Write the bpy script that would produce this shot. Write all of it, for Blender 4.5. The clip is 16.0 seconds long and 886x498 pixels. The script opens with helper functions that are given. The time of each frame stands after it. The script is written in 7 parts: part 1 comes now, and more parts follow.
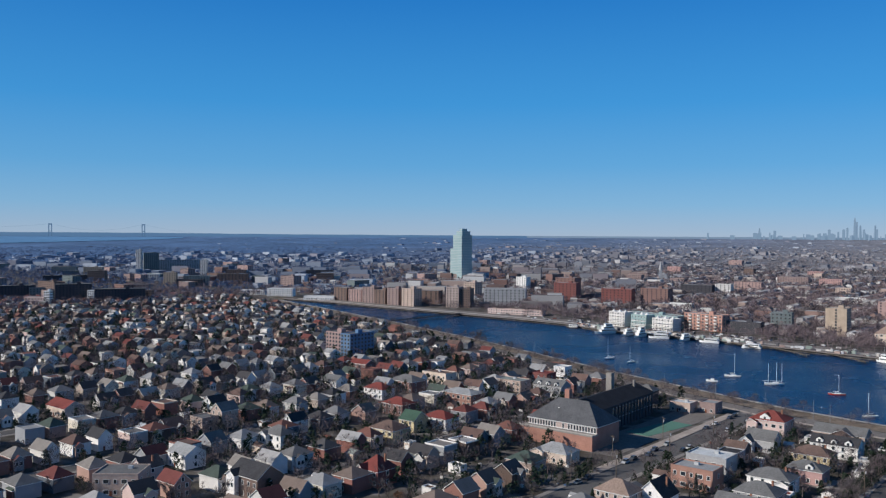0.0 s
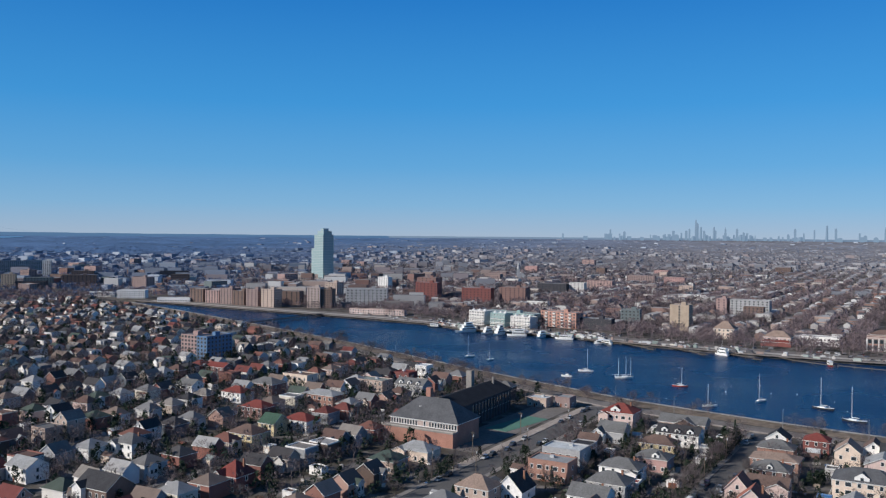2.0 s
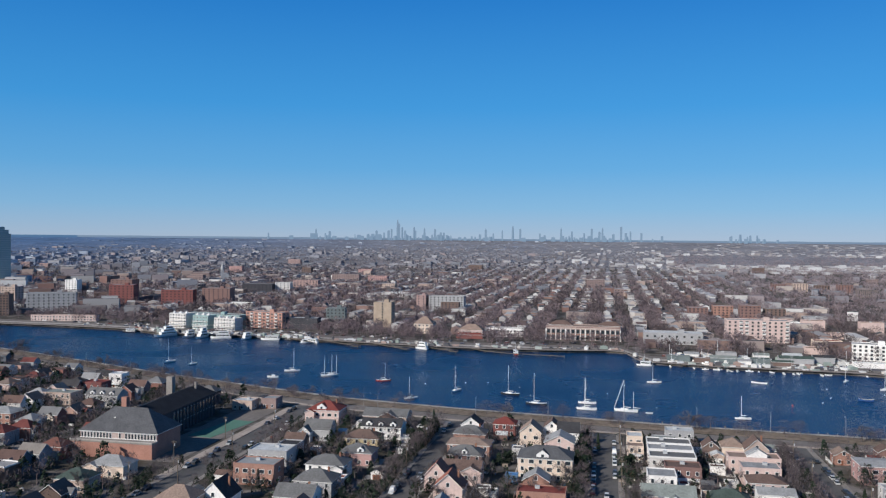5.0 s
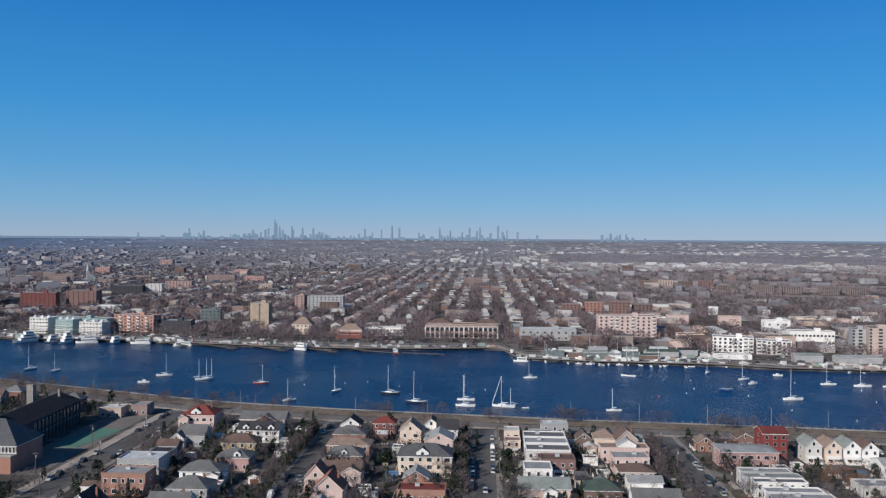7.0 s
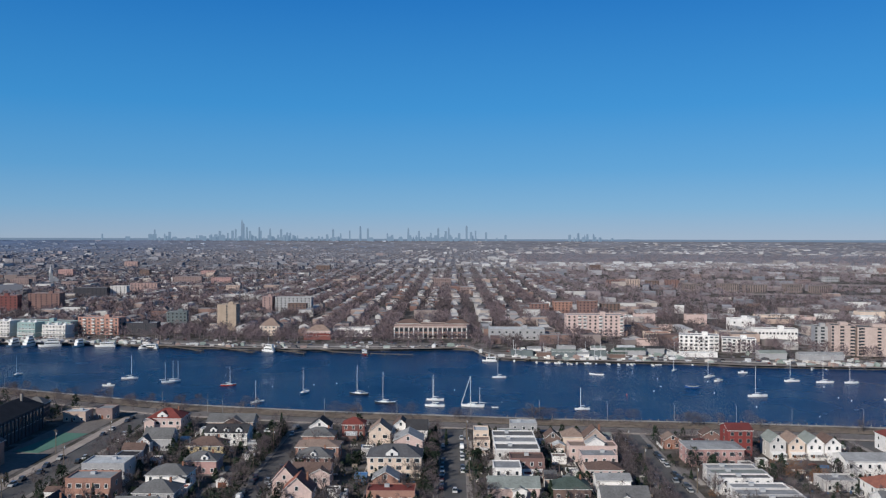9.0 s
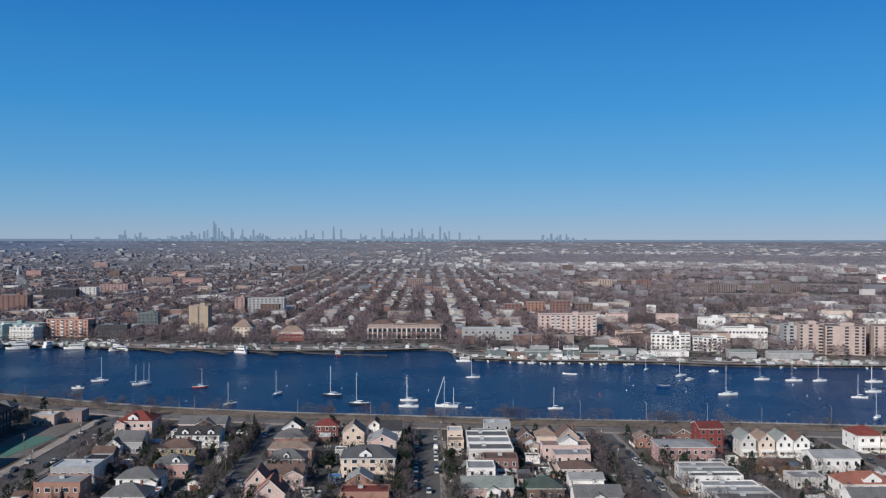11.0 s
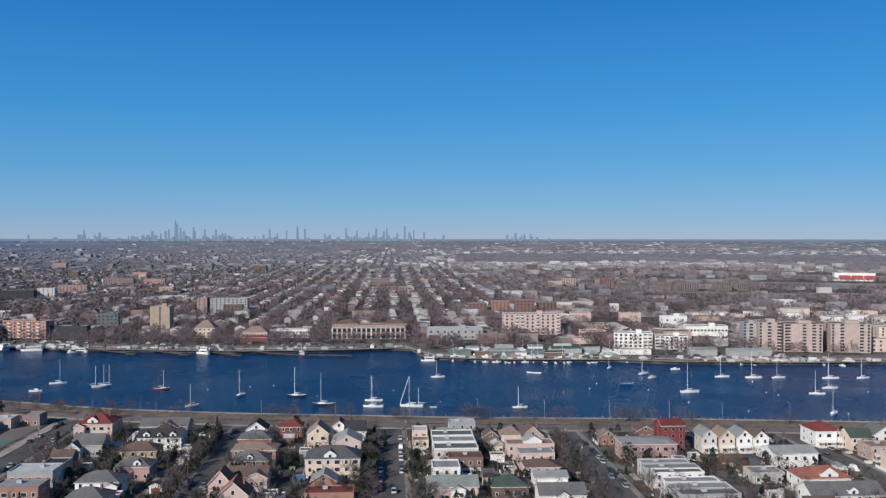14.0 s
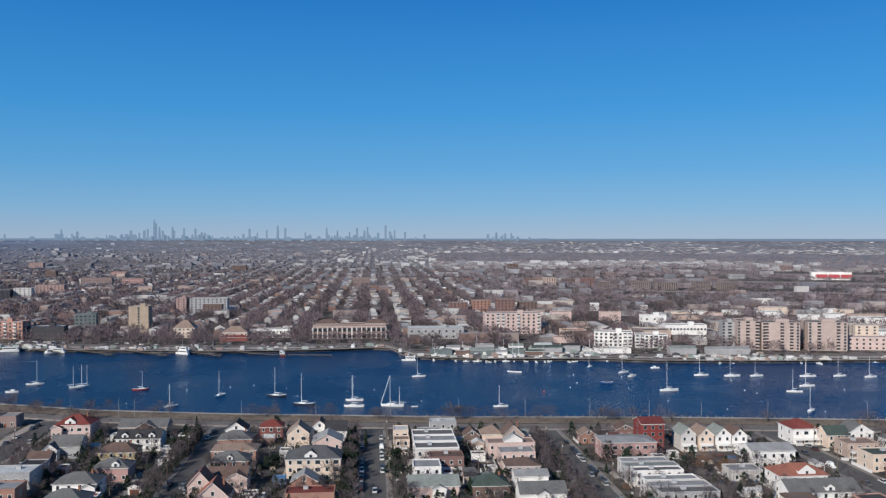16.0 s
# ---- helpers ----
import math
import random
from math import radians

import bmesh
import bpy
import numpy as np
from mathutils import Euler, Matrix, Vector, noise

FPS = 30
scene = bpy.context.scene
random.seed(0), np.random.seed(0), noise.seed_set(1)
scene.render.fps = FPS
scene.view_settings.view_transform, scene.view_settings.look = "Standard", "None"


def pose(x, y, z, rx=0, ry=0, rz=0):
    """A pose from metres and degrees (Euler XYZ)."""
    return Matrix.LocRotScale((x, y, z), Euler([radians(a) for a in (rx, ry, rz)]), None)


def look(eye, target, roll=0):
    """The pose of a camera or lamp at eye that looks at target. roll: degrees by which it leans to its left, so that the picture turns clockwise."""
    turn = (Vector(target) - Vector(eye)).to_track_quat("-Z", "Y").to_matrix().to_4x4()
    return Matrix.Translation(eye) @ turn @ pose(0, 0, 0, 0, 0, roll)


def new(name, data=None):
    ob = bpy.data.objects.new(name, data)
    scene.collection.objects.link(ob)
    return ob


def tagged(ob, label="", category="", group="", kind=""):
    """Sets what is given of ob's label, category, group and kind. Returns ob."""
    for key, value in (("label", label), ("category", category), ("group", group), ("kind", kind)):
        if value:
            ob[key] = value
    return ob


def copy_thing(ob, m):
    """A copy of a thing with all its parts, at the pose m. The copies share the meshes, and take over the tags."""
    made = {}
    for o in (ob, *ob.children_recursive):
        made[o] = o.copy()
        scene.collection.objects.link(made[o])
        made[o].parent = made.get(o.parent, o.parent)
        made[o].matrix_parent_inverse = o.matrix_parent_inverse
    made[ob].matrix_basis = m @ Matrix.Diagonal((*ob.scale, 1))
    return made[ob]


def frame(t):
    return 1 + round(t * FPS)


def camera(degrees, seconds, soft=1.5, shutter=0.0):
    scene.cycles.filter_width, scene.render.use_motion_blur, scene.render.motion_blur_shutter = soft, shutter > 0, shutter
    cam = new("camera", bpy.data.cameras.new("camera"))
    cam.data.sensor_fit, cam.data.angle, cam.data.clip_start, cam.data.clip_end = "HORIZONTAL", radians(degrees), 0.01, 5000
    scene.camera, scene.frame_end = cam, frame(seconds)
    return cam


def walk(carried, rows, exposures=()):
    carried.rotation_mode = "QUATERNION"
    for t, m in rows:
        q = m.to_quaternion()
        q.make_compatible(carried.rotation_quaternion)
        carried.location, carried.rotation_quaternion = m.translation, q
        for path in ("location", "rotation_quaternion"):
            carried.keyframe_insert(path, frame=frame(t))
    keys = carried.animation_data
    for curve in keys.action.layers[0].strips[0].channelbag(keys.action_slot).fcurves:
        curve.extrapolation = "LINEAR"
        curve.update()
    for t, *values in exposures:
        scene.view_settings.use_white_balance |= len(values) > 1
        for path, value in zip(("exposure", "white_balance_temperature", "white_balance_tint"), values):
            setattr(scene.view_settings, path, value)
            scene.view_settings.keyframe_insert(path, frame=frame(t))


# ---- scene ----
# ---- camera: it hovers over the near shore and turns to the right ----
cam = camera(54.76, 16.0, 1.25)
EYE = 100.0
ROWS = [
    (0.0, 39.60, -0.93, -0.32),
    (0.5, 37.89, -0.91, -0.40),
    (1.0, 35.69, -0.93, -0.42),
    (1.5, 33.15, -0.89, -0.43),
    (2.0, 30.37, -0.87, -0.48),
    (2.5, 26.92, -0.86, -0.53),
    (3.0, 23.54, -0.83, -0.52),
    (3.5, 20.70, -0.80, -0.56),
    (4.0, 17.36, -0.78, -0.52),
    (4.5, 13.84, -0.75, -0.50),
    (5.0, 10.86, -0.73, -0.53),
    (5.7, 6.70, -0.72, -0.50),
    (6.2, 4.60, -0.72, -0.45),
    (6.8, 3.10, -0.72, -0.40),
    (7.5, 2.18, -0.72, -0.33),
    (8.0, 1.64, -0.72, -0.25),
    (8.5, 1.19, -0.72, -0.21),
    (9.0, 0.68, -0.69, -0.17),
    (10.2, -0.45, -0.67, -0.12),
    (11.5, -1.52, -0.65, -0.07),
    (12.0, -1.98, -0.65, -0.02),
    (12.5, -2.34, -0.64, -0.07),
    (13.0, -2.73, -0.66, -0.09),
    (13.5, -3.12, -0.67, -0.04),
    (14.0, -3.46, -0.68, -0.04),
    (14.5, -3.83, -0.69, -0.01),
    (15.0, -4.12, -0.69, -0.04),
    (15.5, -4.44, -0.69, -0.04),
    (16.0, -4.74, -0.72, -0.04),
]
walk(cam, [(t, pose(0, 0, EYE, 90 + pitch, roll, yaw)) for t, yaw, pitch, roll in ROWS], [(0.0, 0.05), (5.0, 0.07), (7.5, -0.08), (9.0, -0.11), (12.0, -0.08), (16.0, -0.04)])

# ---- world, sun, exposure ----
SUN_TO = Vector((-0.57, -0.68, 0.48)).normalized()
world = bpy.data.worlds.new("sky")
scene.world = world
world.use_nodes = True
wn = world.node_tree
wn.nodes.clear()
sky = wn.nodes.new("ShaderNodeTexSky")
sky.sky_type = "NISHITA"
sky.sun_disc = False
sky.sun_elevation = math.asin(SUN_TO.z)
sky.sun_rotation = math.atan2(SUN_TO.x, SUN_TO.y)
sky.air_density = 1.0
sky.dust_density = 0.2
sky.ozone_density = 3.0
dim = wn.nodes.new("ShaderNodeVectorMath")
dim.operation = "SCALE"
dim.inputs["Scale"].default_value = 0.08
# the clear winter sky deepens from a pale rim to a saturated blue
way = wn.nodes.new("ShaderNodeTexCoord")
sep = wn.nodes.new("ShaderNodeSeparateXYZ")
deep = wn.nodes.new("ShaderNodeValToRGB")
for i, (p, c) in enumerate(((0.0, (0.35, 0.47, 0.63)), (0.035, (0.205, 0.44, 0.70)), (0.08, (0.105, 0.375, 0.715)), (0.15, (0.04, 0.30, 0.70)), (0.27, (0.011, 0.19, 0.585)), (0.45, (0.02, 0.105, 0.29)), (1.0, (0.02, 0.06, 0.155)))):
    if i > 1:
        deep.color_ramp.elements.new(p)
    deep.color_ramp.elements[i].position = p
    deep.color_ramp.elements[i].color = (*c, 1)
both = wn.nodes.new("ShaderNodeMix")
both.data_type = "RGBA"
both.inputs["Factor"].default_value = 0.92
bgd = wn.nodes.new("ShaderNodeBackground")
bgd.inputs["Strength"].default_value = 1.0
wout = wn.nodes.new("ShaderNodeOutputWorld")
wn.links.new(way.outputs["Generated"], sep.inputs[0])
wn.links.new(sep.outputs["Z"], deep.inputs["Fac"])
wn.links.new(sky.outputs[0], dim.inputs[0])
wn.links.new(dim.outputs[0], both.inputs["A"])
# a little lighter away from the sun
east = wn.nodes.new("ShaderNodeMapRange")
east.inputs["From Min"].default_value = -1.0
east.inputs["To Min"].default_value = 0.93
east.inputs["To Max"].default_value = 1.09
turn = wn.nodes.new("ShaderNodeVectorMath")
turn.operation = "SCALE"
wn.links.new(sep.outputs["X"], east.inputs["Value"])
wn.links.new(deep.outputs["Color"], turn.inputs[0])
wn.links.new(east.outputs["Result"], turn.inputs["Scale"])
wn.links.new(turn.outputs[0], both.inputs["B"])
wn.links.new(both.outputs["Result"], bgd.inputs["Color"])
wn.links.new(bgd.outputs[0], wout.inputs[0])
sun_data = bpy.data.lights.new("sun", "SUN")
sun_data.energy = 4.7
sun_data.angle = radians(0.5)
sun_data.color = (1.0, 0.94, 0.855)
sun = new("sun", sun_data)
sun.matrix_world = look(SUN_TO * 500, (0, 0, 0))


# ---- materials ----
def mat(name, col, rough=0.85, var=0.3, scale=0.35, palette=None, island=False, spec=0.12, metal=0.0, fine=6.0, bump=0.0):
    """A surface with blotches at two scales; palette: colours picked per object or per loose piece."""
    m = bpy.data.materials.new(name)
    m.use_nodes = True
    nt = m.node_tree
    bs = nt.nodes["Principled BSDF"]
    bs.inputs["Roughness"].default_value = rough
    bs.inputs["Metallic"].default_value = metal
    bs.inputs["Specular IOR Level"].default_value = spec
    co = nt.nodes.new("ShaderNodeTexCoord")
    n1 = nt.nodes.new("ShaderNodeTexNoise")
    n1.inputs["Scale"].default_value = scale
    n1.inputs["Detail"].default_value = 3
    n2 = nt.nodes.new("ShaderNodeTexNoise")
    n2.inputs["Scale"].default_value = fine
    n2.inputs["Detail"].default_value = 2
    for n in (n1, n2):
        nt.links.new(co.outputs["Object"], n.inputs["Vector"])
    add = nt.nodes.new("ShaderNodeMath")
    add.operation = "ADD"
    nt.links.new(n1.outputs["Fac"], add.inputs[0])
    nt.links.new(n2.outputs["Fac"], add.inputs[1])
    rng = nt.nodes.new("ShaderNodeMapRange")
    rng.inputs["From Min"].default_value = 0.6
    rng.inputs["From Max"].default_value = 1.4
    rng.inputs["To Min"].default_value = 1 - var
    rng.inputs["To Max"].default_value = 1 + var
    nt.links.new(add.outputs[0], rng.inputs["Value"])
    mul = nt.nodes.new("ShaderNodeMix")
    mul.data_type = "RGBA"
    mul.blend_type = "MULTIPLY"
    mul.inputs["Factor"].default_value = 1
    if palette:
        if island:
            src = nt.nodes.new("ShaderNodeNewGeometry").outputs["Random Per Island"]
        else:
            src = nt.nodes.new("ShaderNodeObjectInfo").outputs["Random"]
        ramp = nt.nodes.new("ShaderNodeValToRGB")
        ramp.color_ramp.interpolation = "CONSTANT"
        els = ramp.color_ramp.elements
        while len(els) < len(palette):
            els.new(0.5)
        for i, c in enumerate(palette):
            els[i].position = i / len(palette)
            els[i].color = (*c, 1)
        nt.links.new(src, ramp.inputs["Fac"])
        nt.links.new(ramp.outputs["Color"], mul.inputs["A"])
    else:
        mul.inputs["A"].default_value = (*col, 1)
    nt.links.new(rng.outputs["Result"], mul.inputs["B"])
    nt.links.new(mul.outputs["Result"], bs.inputs["Base Color"])
    if bump:
        b = nt.nodes.new("ShaderNodeBump")
        b.inputs["Strength"].default_value = bump
        b.inputs["Distance"].default_value = 0.1
        nt.links.new(n2.outputs["Fac"], b.inputs["Height"])
        nt.links.new(b.outputs["Normal"], bs.inputs["Normal"])
    return m


WHITE, CREAM, TAN, PINK = (0.77, 0.75, 0.73), (0.66, 0.54, 0.45), (0.45, 0.35, 0.30), (0.58, 0.445, 0.41)
BRICK, ORANGE, REDB, GREY = (0.22, 0.135, 0.122), (0.34, 0.195, 0.155), (0.215, 0.085, 0.078), (0.36, 0.36, 0.37)
BROWN, YELLOW, BLUEW = (0.17, 0.12, 0.105), (0.57, 0.47, 0.29), (0.115, 0.205, 0.34)
BEIGE = (0.47, 0.375, 0.34)
# the near-black brown also serves where shade is put into a wall
WALLS = {n: mat("wall_" + n, c, 0.8, 0.2, 0.16, fine=1.4) for n, c in dict(white=WHITE, cream=CREAM, tan=TAN, pink=PINK, brick=BRICK, orange=ORANGE,
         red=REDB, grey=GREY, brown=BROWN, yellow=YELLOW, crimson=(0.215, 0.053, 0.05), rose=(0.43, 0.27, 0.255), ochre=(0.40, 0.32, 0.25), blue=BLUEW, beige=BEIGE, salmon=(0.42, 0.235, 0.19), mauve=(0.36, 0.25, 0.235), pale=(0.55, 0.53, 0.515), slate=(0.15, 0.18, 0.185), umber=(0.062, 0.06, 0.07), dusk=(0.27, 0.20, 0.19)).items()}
ROOFS = {n: mat("roof_" + n, c, 0.9, 0.34, 0.22, fine=1.6) for n, c in dict(grey=(0.145, 0.145, 0.147), dark=(0.05, 0.05, 0.055), light=(0.29, 0.295, 0.30),
         red=(0.19, 0.055, 0.048), brown=(0.145, 0.10, 0.086), green=(0.07, 0.095, 0.085), orange=(0.29, 0.12, 0.09), tan=(0.27, 0.20, 0.165),
         white=(0.50, 0.52, 0.53), maroon=(0.15, 0.043, 0.042), blue=(0.05, 0.17, 0.40), sage=(0.23, 0.255, 0.24), pitch=(0.021, 0.023, 0.029), leaf=(0.055, 0.10, 0.075), slate=(0.098, 0.10, 0.108)).items()}
PAL_FAR = [(0.50, 0.48, 0.47), (0.42, 0.37, 0.34), (0.34, 0.33, 0.33), (0.30, 0.25, 0.235), (0.22, 0.135, 0.12), (0.25, 0.17, 0.15), (0.50, 0.49, 0.48), (0.17, 0.12, 0.11), (0.20, 0.18, 0.18), (0.36, 0.28, 0.25), (0.60, 0.59, 0.58)]
PAL_FAR_ROOF = [(0.50, 0.49, 0.485), (0.36, 0.35, 0.345), (0.19, 0.18, 0.18), (0.12, 0.115, 0.118), (0.26, 0.245, 0.24), (0.32, 0.305, 0.30), (0.17, 0.12, 0.11), (0.22, 0.195, 0.19), (0.42, 0.405, 0.40), (0.10, 0.10, 0.105)]
PAL_WALL = [WHITE, (0.70, 0.68, 0.66), (0.28, 0.13, 0.11), (0.58, 0.50, 0.43), (0.30, 0.31, 0.33), (0.24, 0.125, 0.105), (0.40, 0.26, 0.22), (0.14, 0.10, 0.085), WHITE, PINK, (0.38, 0.32, 0.28), (0.25, 0.115, 0.10), (0.54, 0.53, 0.52), WHITE, (0.12, 0.14, 0.17), (0.66, 0.61, 0.52)]
PAL_ROOF = [(0.15, 0.147, 0.147), (0.06, 0.058, 0.062), (0.15, 0.098, 0.085), (0.27, 0.27, 0.275), (0.155, 0.055, 0.05), (0.08, 0.077, 0.08), (0.18, 0.14, 0.122),
            (0.32, 0.315, 0.315), (0.07, 0.09, 0.078), (0.13, 0.085, 0.075), (0.17, 0.082, 0.068), (0.18, 0.18, 0.185), (0.22, 0.20, 0.185), (0.05, 0.05, 0.055)]
M_WALL_MIX = mat("painted_siding", WHITE, 0.8, 0.2, 0.16, PAL_WALL)
M_ROOF_MIX = mat("asphalt_shingle", GREY, 0.9, 0.32, 0.22, PAL_ROOF)
M_WALL_FAR = mat("far_masonry", WHITE, 0.85, 0.1, 0.05, PAL_FAR, True)
M_ROOF_FAR = mat("far_roofing", GREY, 0.9, 0.1, 0.05, PAL_FAR_ROOF, True)
M_GLASS = mat("window_glass", (0.03, 0.04, 0.05), 0.08, 0.2, 0.5, spec=0.6)
M_FRAME_DIM = mat("window_metal", (0.27, 0.25, 0.24), 0.5, 0.1, 1.0)
M_FRAME = mat("white_trim", (0.72, 0.71, 0.69), 0.6, 0.06, 1.0)
M_DOOR = mat("painted_door", (0.2, 0.08, 0.05), 0.5, 0.2, 1.0)
M_CHIM = mat("chimney_brick", (0.26, 0.13, 0.09), 0.9, 0.2, 1.0)
M_ASPH = mat("asphalt", (0.115, 0.111, 0.110), 0.9, 0.25, 0.08, fine=1.2)
M_CONC = mat("concrete", (0.25, 0.23, 0.215), 0.9, 0.3, 0.09, fine=1.0)
M_PALE = mat("pale_concrete", (0.37, 0.345, 0.32), 0.9, 0.2, 0.09, fine=1.0)
M_WALK = mat("dusty_walk", (0.36, 0.31, 0.275), 0.95, 0.35, 0.07, fine=0.6)
M_SHORE_ROAD = mat("worn_shore_road", (0.18, 0.163, 0.152), 0.95, 0.3, 0.05, fine=0.5)
M_BANK = mat("stony_bank", (0.245, 0.215, 0.197), 0.95, 0.45, 0.12, fine=0.9)
M_GRASS = mat("winter_lawn", (0.195, 0.155, 0.12), 0.95, 0.5, 0.05, fine=0.35)
M_BARK = mat("bark", (0.10, 0.086, 0.075), 0.95, 0.3, 1.0)
M_TWIG = mat("bare_twigs", (0.14, 0.115, 0.095), 0.95, 0.2, 0.3, [(0.14, 0.12, 0.122), (0.115, 0.10, 0.104), (0.155, 0.13, 0.13), (0.10, 0.088, 0.09)])
# paler and more mauve than the near twigs, haze put into the colour
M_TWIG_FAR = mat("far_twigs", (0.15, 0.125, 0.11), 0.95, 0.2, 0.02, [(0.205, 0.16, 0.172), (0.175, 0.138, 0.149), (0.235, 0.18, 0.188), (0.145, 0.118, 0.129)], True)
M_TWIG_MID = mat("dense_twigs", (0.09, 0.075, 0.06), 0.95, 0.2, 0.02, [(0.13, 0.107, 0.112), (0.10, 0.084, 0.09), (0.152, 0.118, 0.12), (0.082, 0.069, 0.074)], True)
M_LEAF_BROWN = mat("dry_leaves", (0.22, 0.12, 0.07), 0.95, 0.3, 0.5)
M_CONIFER = mat("conifer_needles", (0.026, 0.04, 0.027), 0.9, 0.4, 0.4)
M_HULL = mat("boat_gelcoat", (0.78, 0.78, 0.76), 0.3, 0.05, 0.5, spec=0.5)
M_HULL_RED = mat("boat_red_paint", (0.45, 0.06, 0.04), 0.35, 0.1, 0.5)
M_HULL_BLUE = mat("boat_blue_paint", (0.03, 0.08, 0.22), 0.35, 0.1, 0.5)
M_HULL_DARK = mat("boat_dark_paint", (0.03, 0.035, 0.045), 0.35, 0.1, 0.5)
M_DECK = mat("boat_deck", (0.6, 0.56, 0.48), 0.6, 0.12, 0.6)
M_MAST = mat("mast_aluminium", (0.62, 0.63, 0.64), 0.4, 0.05, 1.0)
M_WOOD = mat("weathered_timber", (0.13, 0.11, 0.09), 0.9, 0.3, 0.4)
M_POLE = mat("utility_pole", (0.16, 0.13, 0.10), 0.9, 0.2, 0.5)
M_LAMP = mat("lamp_post_steel", (0.22, 0.22, 0.22), 0.5, 0.1, 1.0)
M_STEEL = mat("galvanised_steel", (0.42, 0.43, 0.44), 0.5, 0.1, 1.0)
M_CAR = mat("car_paint", WHITE, 0.3, 0.05, 1.0, [(0.6, 0.6, 0.6), (0.03, 0.03, 0.035), (0.25, 0.26, 0.27), (0.5, 0.5, 0.5), (0.05, 0.06, 0.09), (0.12, 0.12, 0.125), (0.40, 0.40, 0.39), (0.02, 0.02, 0.022), (0.07, 0.07, 0.075), (0.10, 0.03, 0.03), (0.66, 0.66, 0.65)], spec=0.6)
M_TYRE = mat("tyre_rubber", (0.02, 0.02, 0.02), 0.9, 0.2, 2.0)
M_COURT = mat("green_court", (0.10, 0.205, 0.16), 0.85, 0.15, 0.1)
M_TEAL = mat("teal_glass", (0.25, 0.35, 0.365), 0.28, 0.12, 0.05, spec=0.4)
M_BAND = mat("tower_slab_edge", (0.44, 0.49, 0.50), 0.6, 0.1, 0.05)
M_SKYLINE = mat("distant_tower", (0.20, 0.26, 0.32), 0.9, 0.06, 0.02)
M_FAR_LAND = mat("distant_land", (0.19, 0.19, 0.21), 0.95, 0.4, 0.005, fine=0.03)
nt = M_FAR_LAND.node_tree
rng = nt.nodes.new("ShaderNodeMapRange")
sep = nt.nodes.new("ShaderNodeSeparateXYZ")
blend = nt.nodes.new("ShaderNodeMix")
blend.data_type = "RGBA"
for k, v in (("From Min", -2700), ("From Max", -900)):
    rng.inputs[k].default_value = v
# haze painted into the base colour, bluer towards the west
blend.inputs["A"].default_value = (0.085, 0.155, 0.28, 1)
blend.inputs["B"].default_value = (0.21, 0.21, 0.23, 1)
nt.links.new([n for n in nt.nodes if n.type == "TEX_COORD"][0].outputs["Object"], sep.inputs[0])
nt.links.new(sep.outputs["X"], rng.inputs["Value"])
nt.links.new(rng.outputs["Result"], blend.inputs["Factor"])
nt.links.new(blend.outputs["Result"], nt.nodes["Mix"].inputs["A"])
# eastern sets, lightened so that their colours carry the pale haze
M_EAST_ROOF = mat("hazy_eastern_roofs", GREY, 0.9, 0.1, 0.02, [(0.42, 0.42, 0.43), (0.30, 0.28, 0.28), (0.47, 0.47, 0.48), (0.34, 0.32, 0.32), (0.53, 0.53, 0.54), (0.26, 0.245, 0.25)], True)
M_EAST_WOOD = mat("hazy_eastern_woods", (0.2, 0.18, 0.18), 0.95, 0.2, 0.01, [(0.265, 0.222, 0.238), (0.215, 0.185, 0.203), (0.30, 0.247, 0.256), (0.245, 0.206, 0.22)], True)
# matt blue sheet; the haze over the far water is in its colour
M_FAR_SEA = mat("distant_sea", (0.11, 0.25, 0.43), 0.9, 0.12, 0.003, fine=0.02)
# cool muted palettes: haze is painted into the distant houses and woods
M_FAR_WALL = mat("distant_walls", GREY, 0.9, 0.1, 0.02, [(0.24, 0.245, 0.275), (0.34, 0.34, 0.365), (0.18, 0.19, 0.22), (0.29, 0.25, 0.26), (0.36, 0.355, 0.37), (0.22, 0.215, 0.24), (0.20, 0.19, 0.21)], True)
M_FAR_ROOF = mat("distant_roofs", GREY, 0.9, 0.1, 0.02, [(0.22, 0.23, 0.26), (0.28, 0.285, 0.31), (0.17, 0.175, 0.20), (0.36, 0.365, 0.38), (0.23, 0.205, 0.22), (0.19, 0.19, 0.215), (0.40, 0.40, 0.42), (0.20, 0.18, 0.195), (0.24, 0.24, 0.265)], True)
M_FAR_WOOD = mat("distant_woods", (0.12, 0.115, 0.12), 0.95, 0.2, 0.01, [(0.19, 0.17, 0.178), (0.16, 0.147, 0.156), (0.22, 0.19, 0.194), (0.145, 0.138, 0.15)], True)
# a bluer set for the west and the horizon, with thicker painted haze
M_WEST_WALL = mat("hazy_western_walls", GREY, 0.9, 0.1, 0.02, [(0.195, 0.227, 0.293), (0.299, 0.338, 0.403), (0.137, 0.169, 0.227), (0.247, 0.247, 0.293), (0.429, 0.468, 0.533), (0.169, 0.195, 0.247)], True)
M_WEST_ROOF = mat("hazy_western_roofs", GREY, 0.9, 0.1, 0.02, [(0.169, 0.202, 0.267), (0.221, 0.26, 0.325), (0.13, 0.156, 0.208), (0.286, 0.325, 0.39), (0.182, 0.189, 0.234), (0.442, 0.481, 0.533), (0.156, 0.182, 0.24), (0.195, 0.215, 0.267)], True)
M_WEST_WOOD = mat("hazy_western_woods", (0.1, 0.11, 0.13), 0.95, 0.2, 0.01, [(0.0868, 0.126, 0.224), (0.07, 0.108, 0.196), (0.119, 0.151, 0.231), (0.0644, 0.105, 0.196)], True)
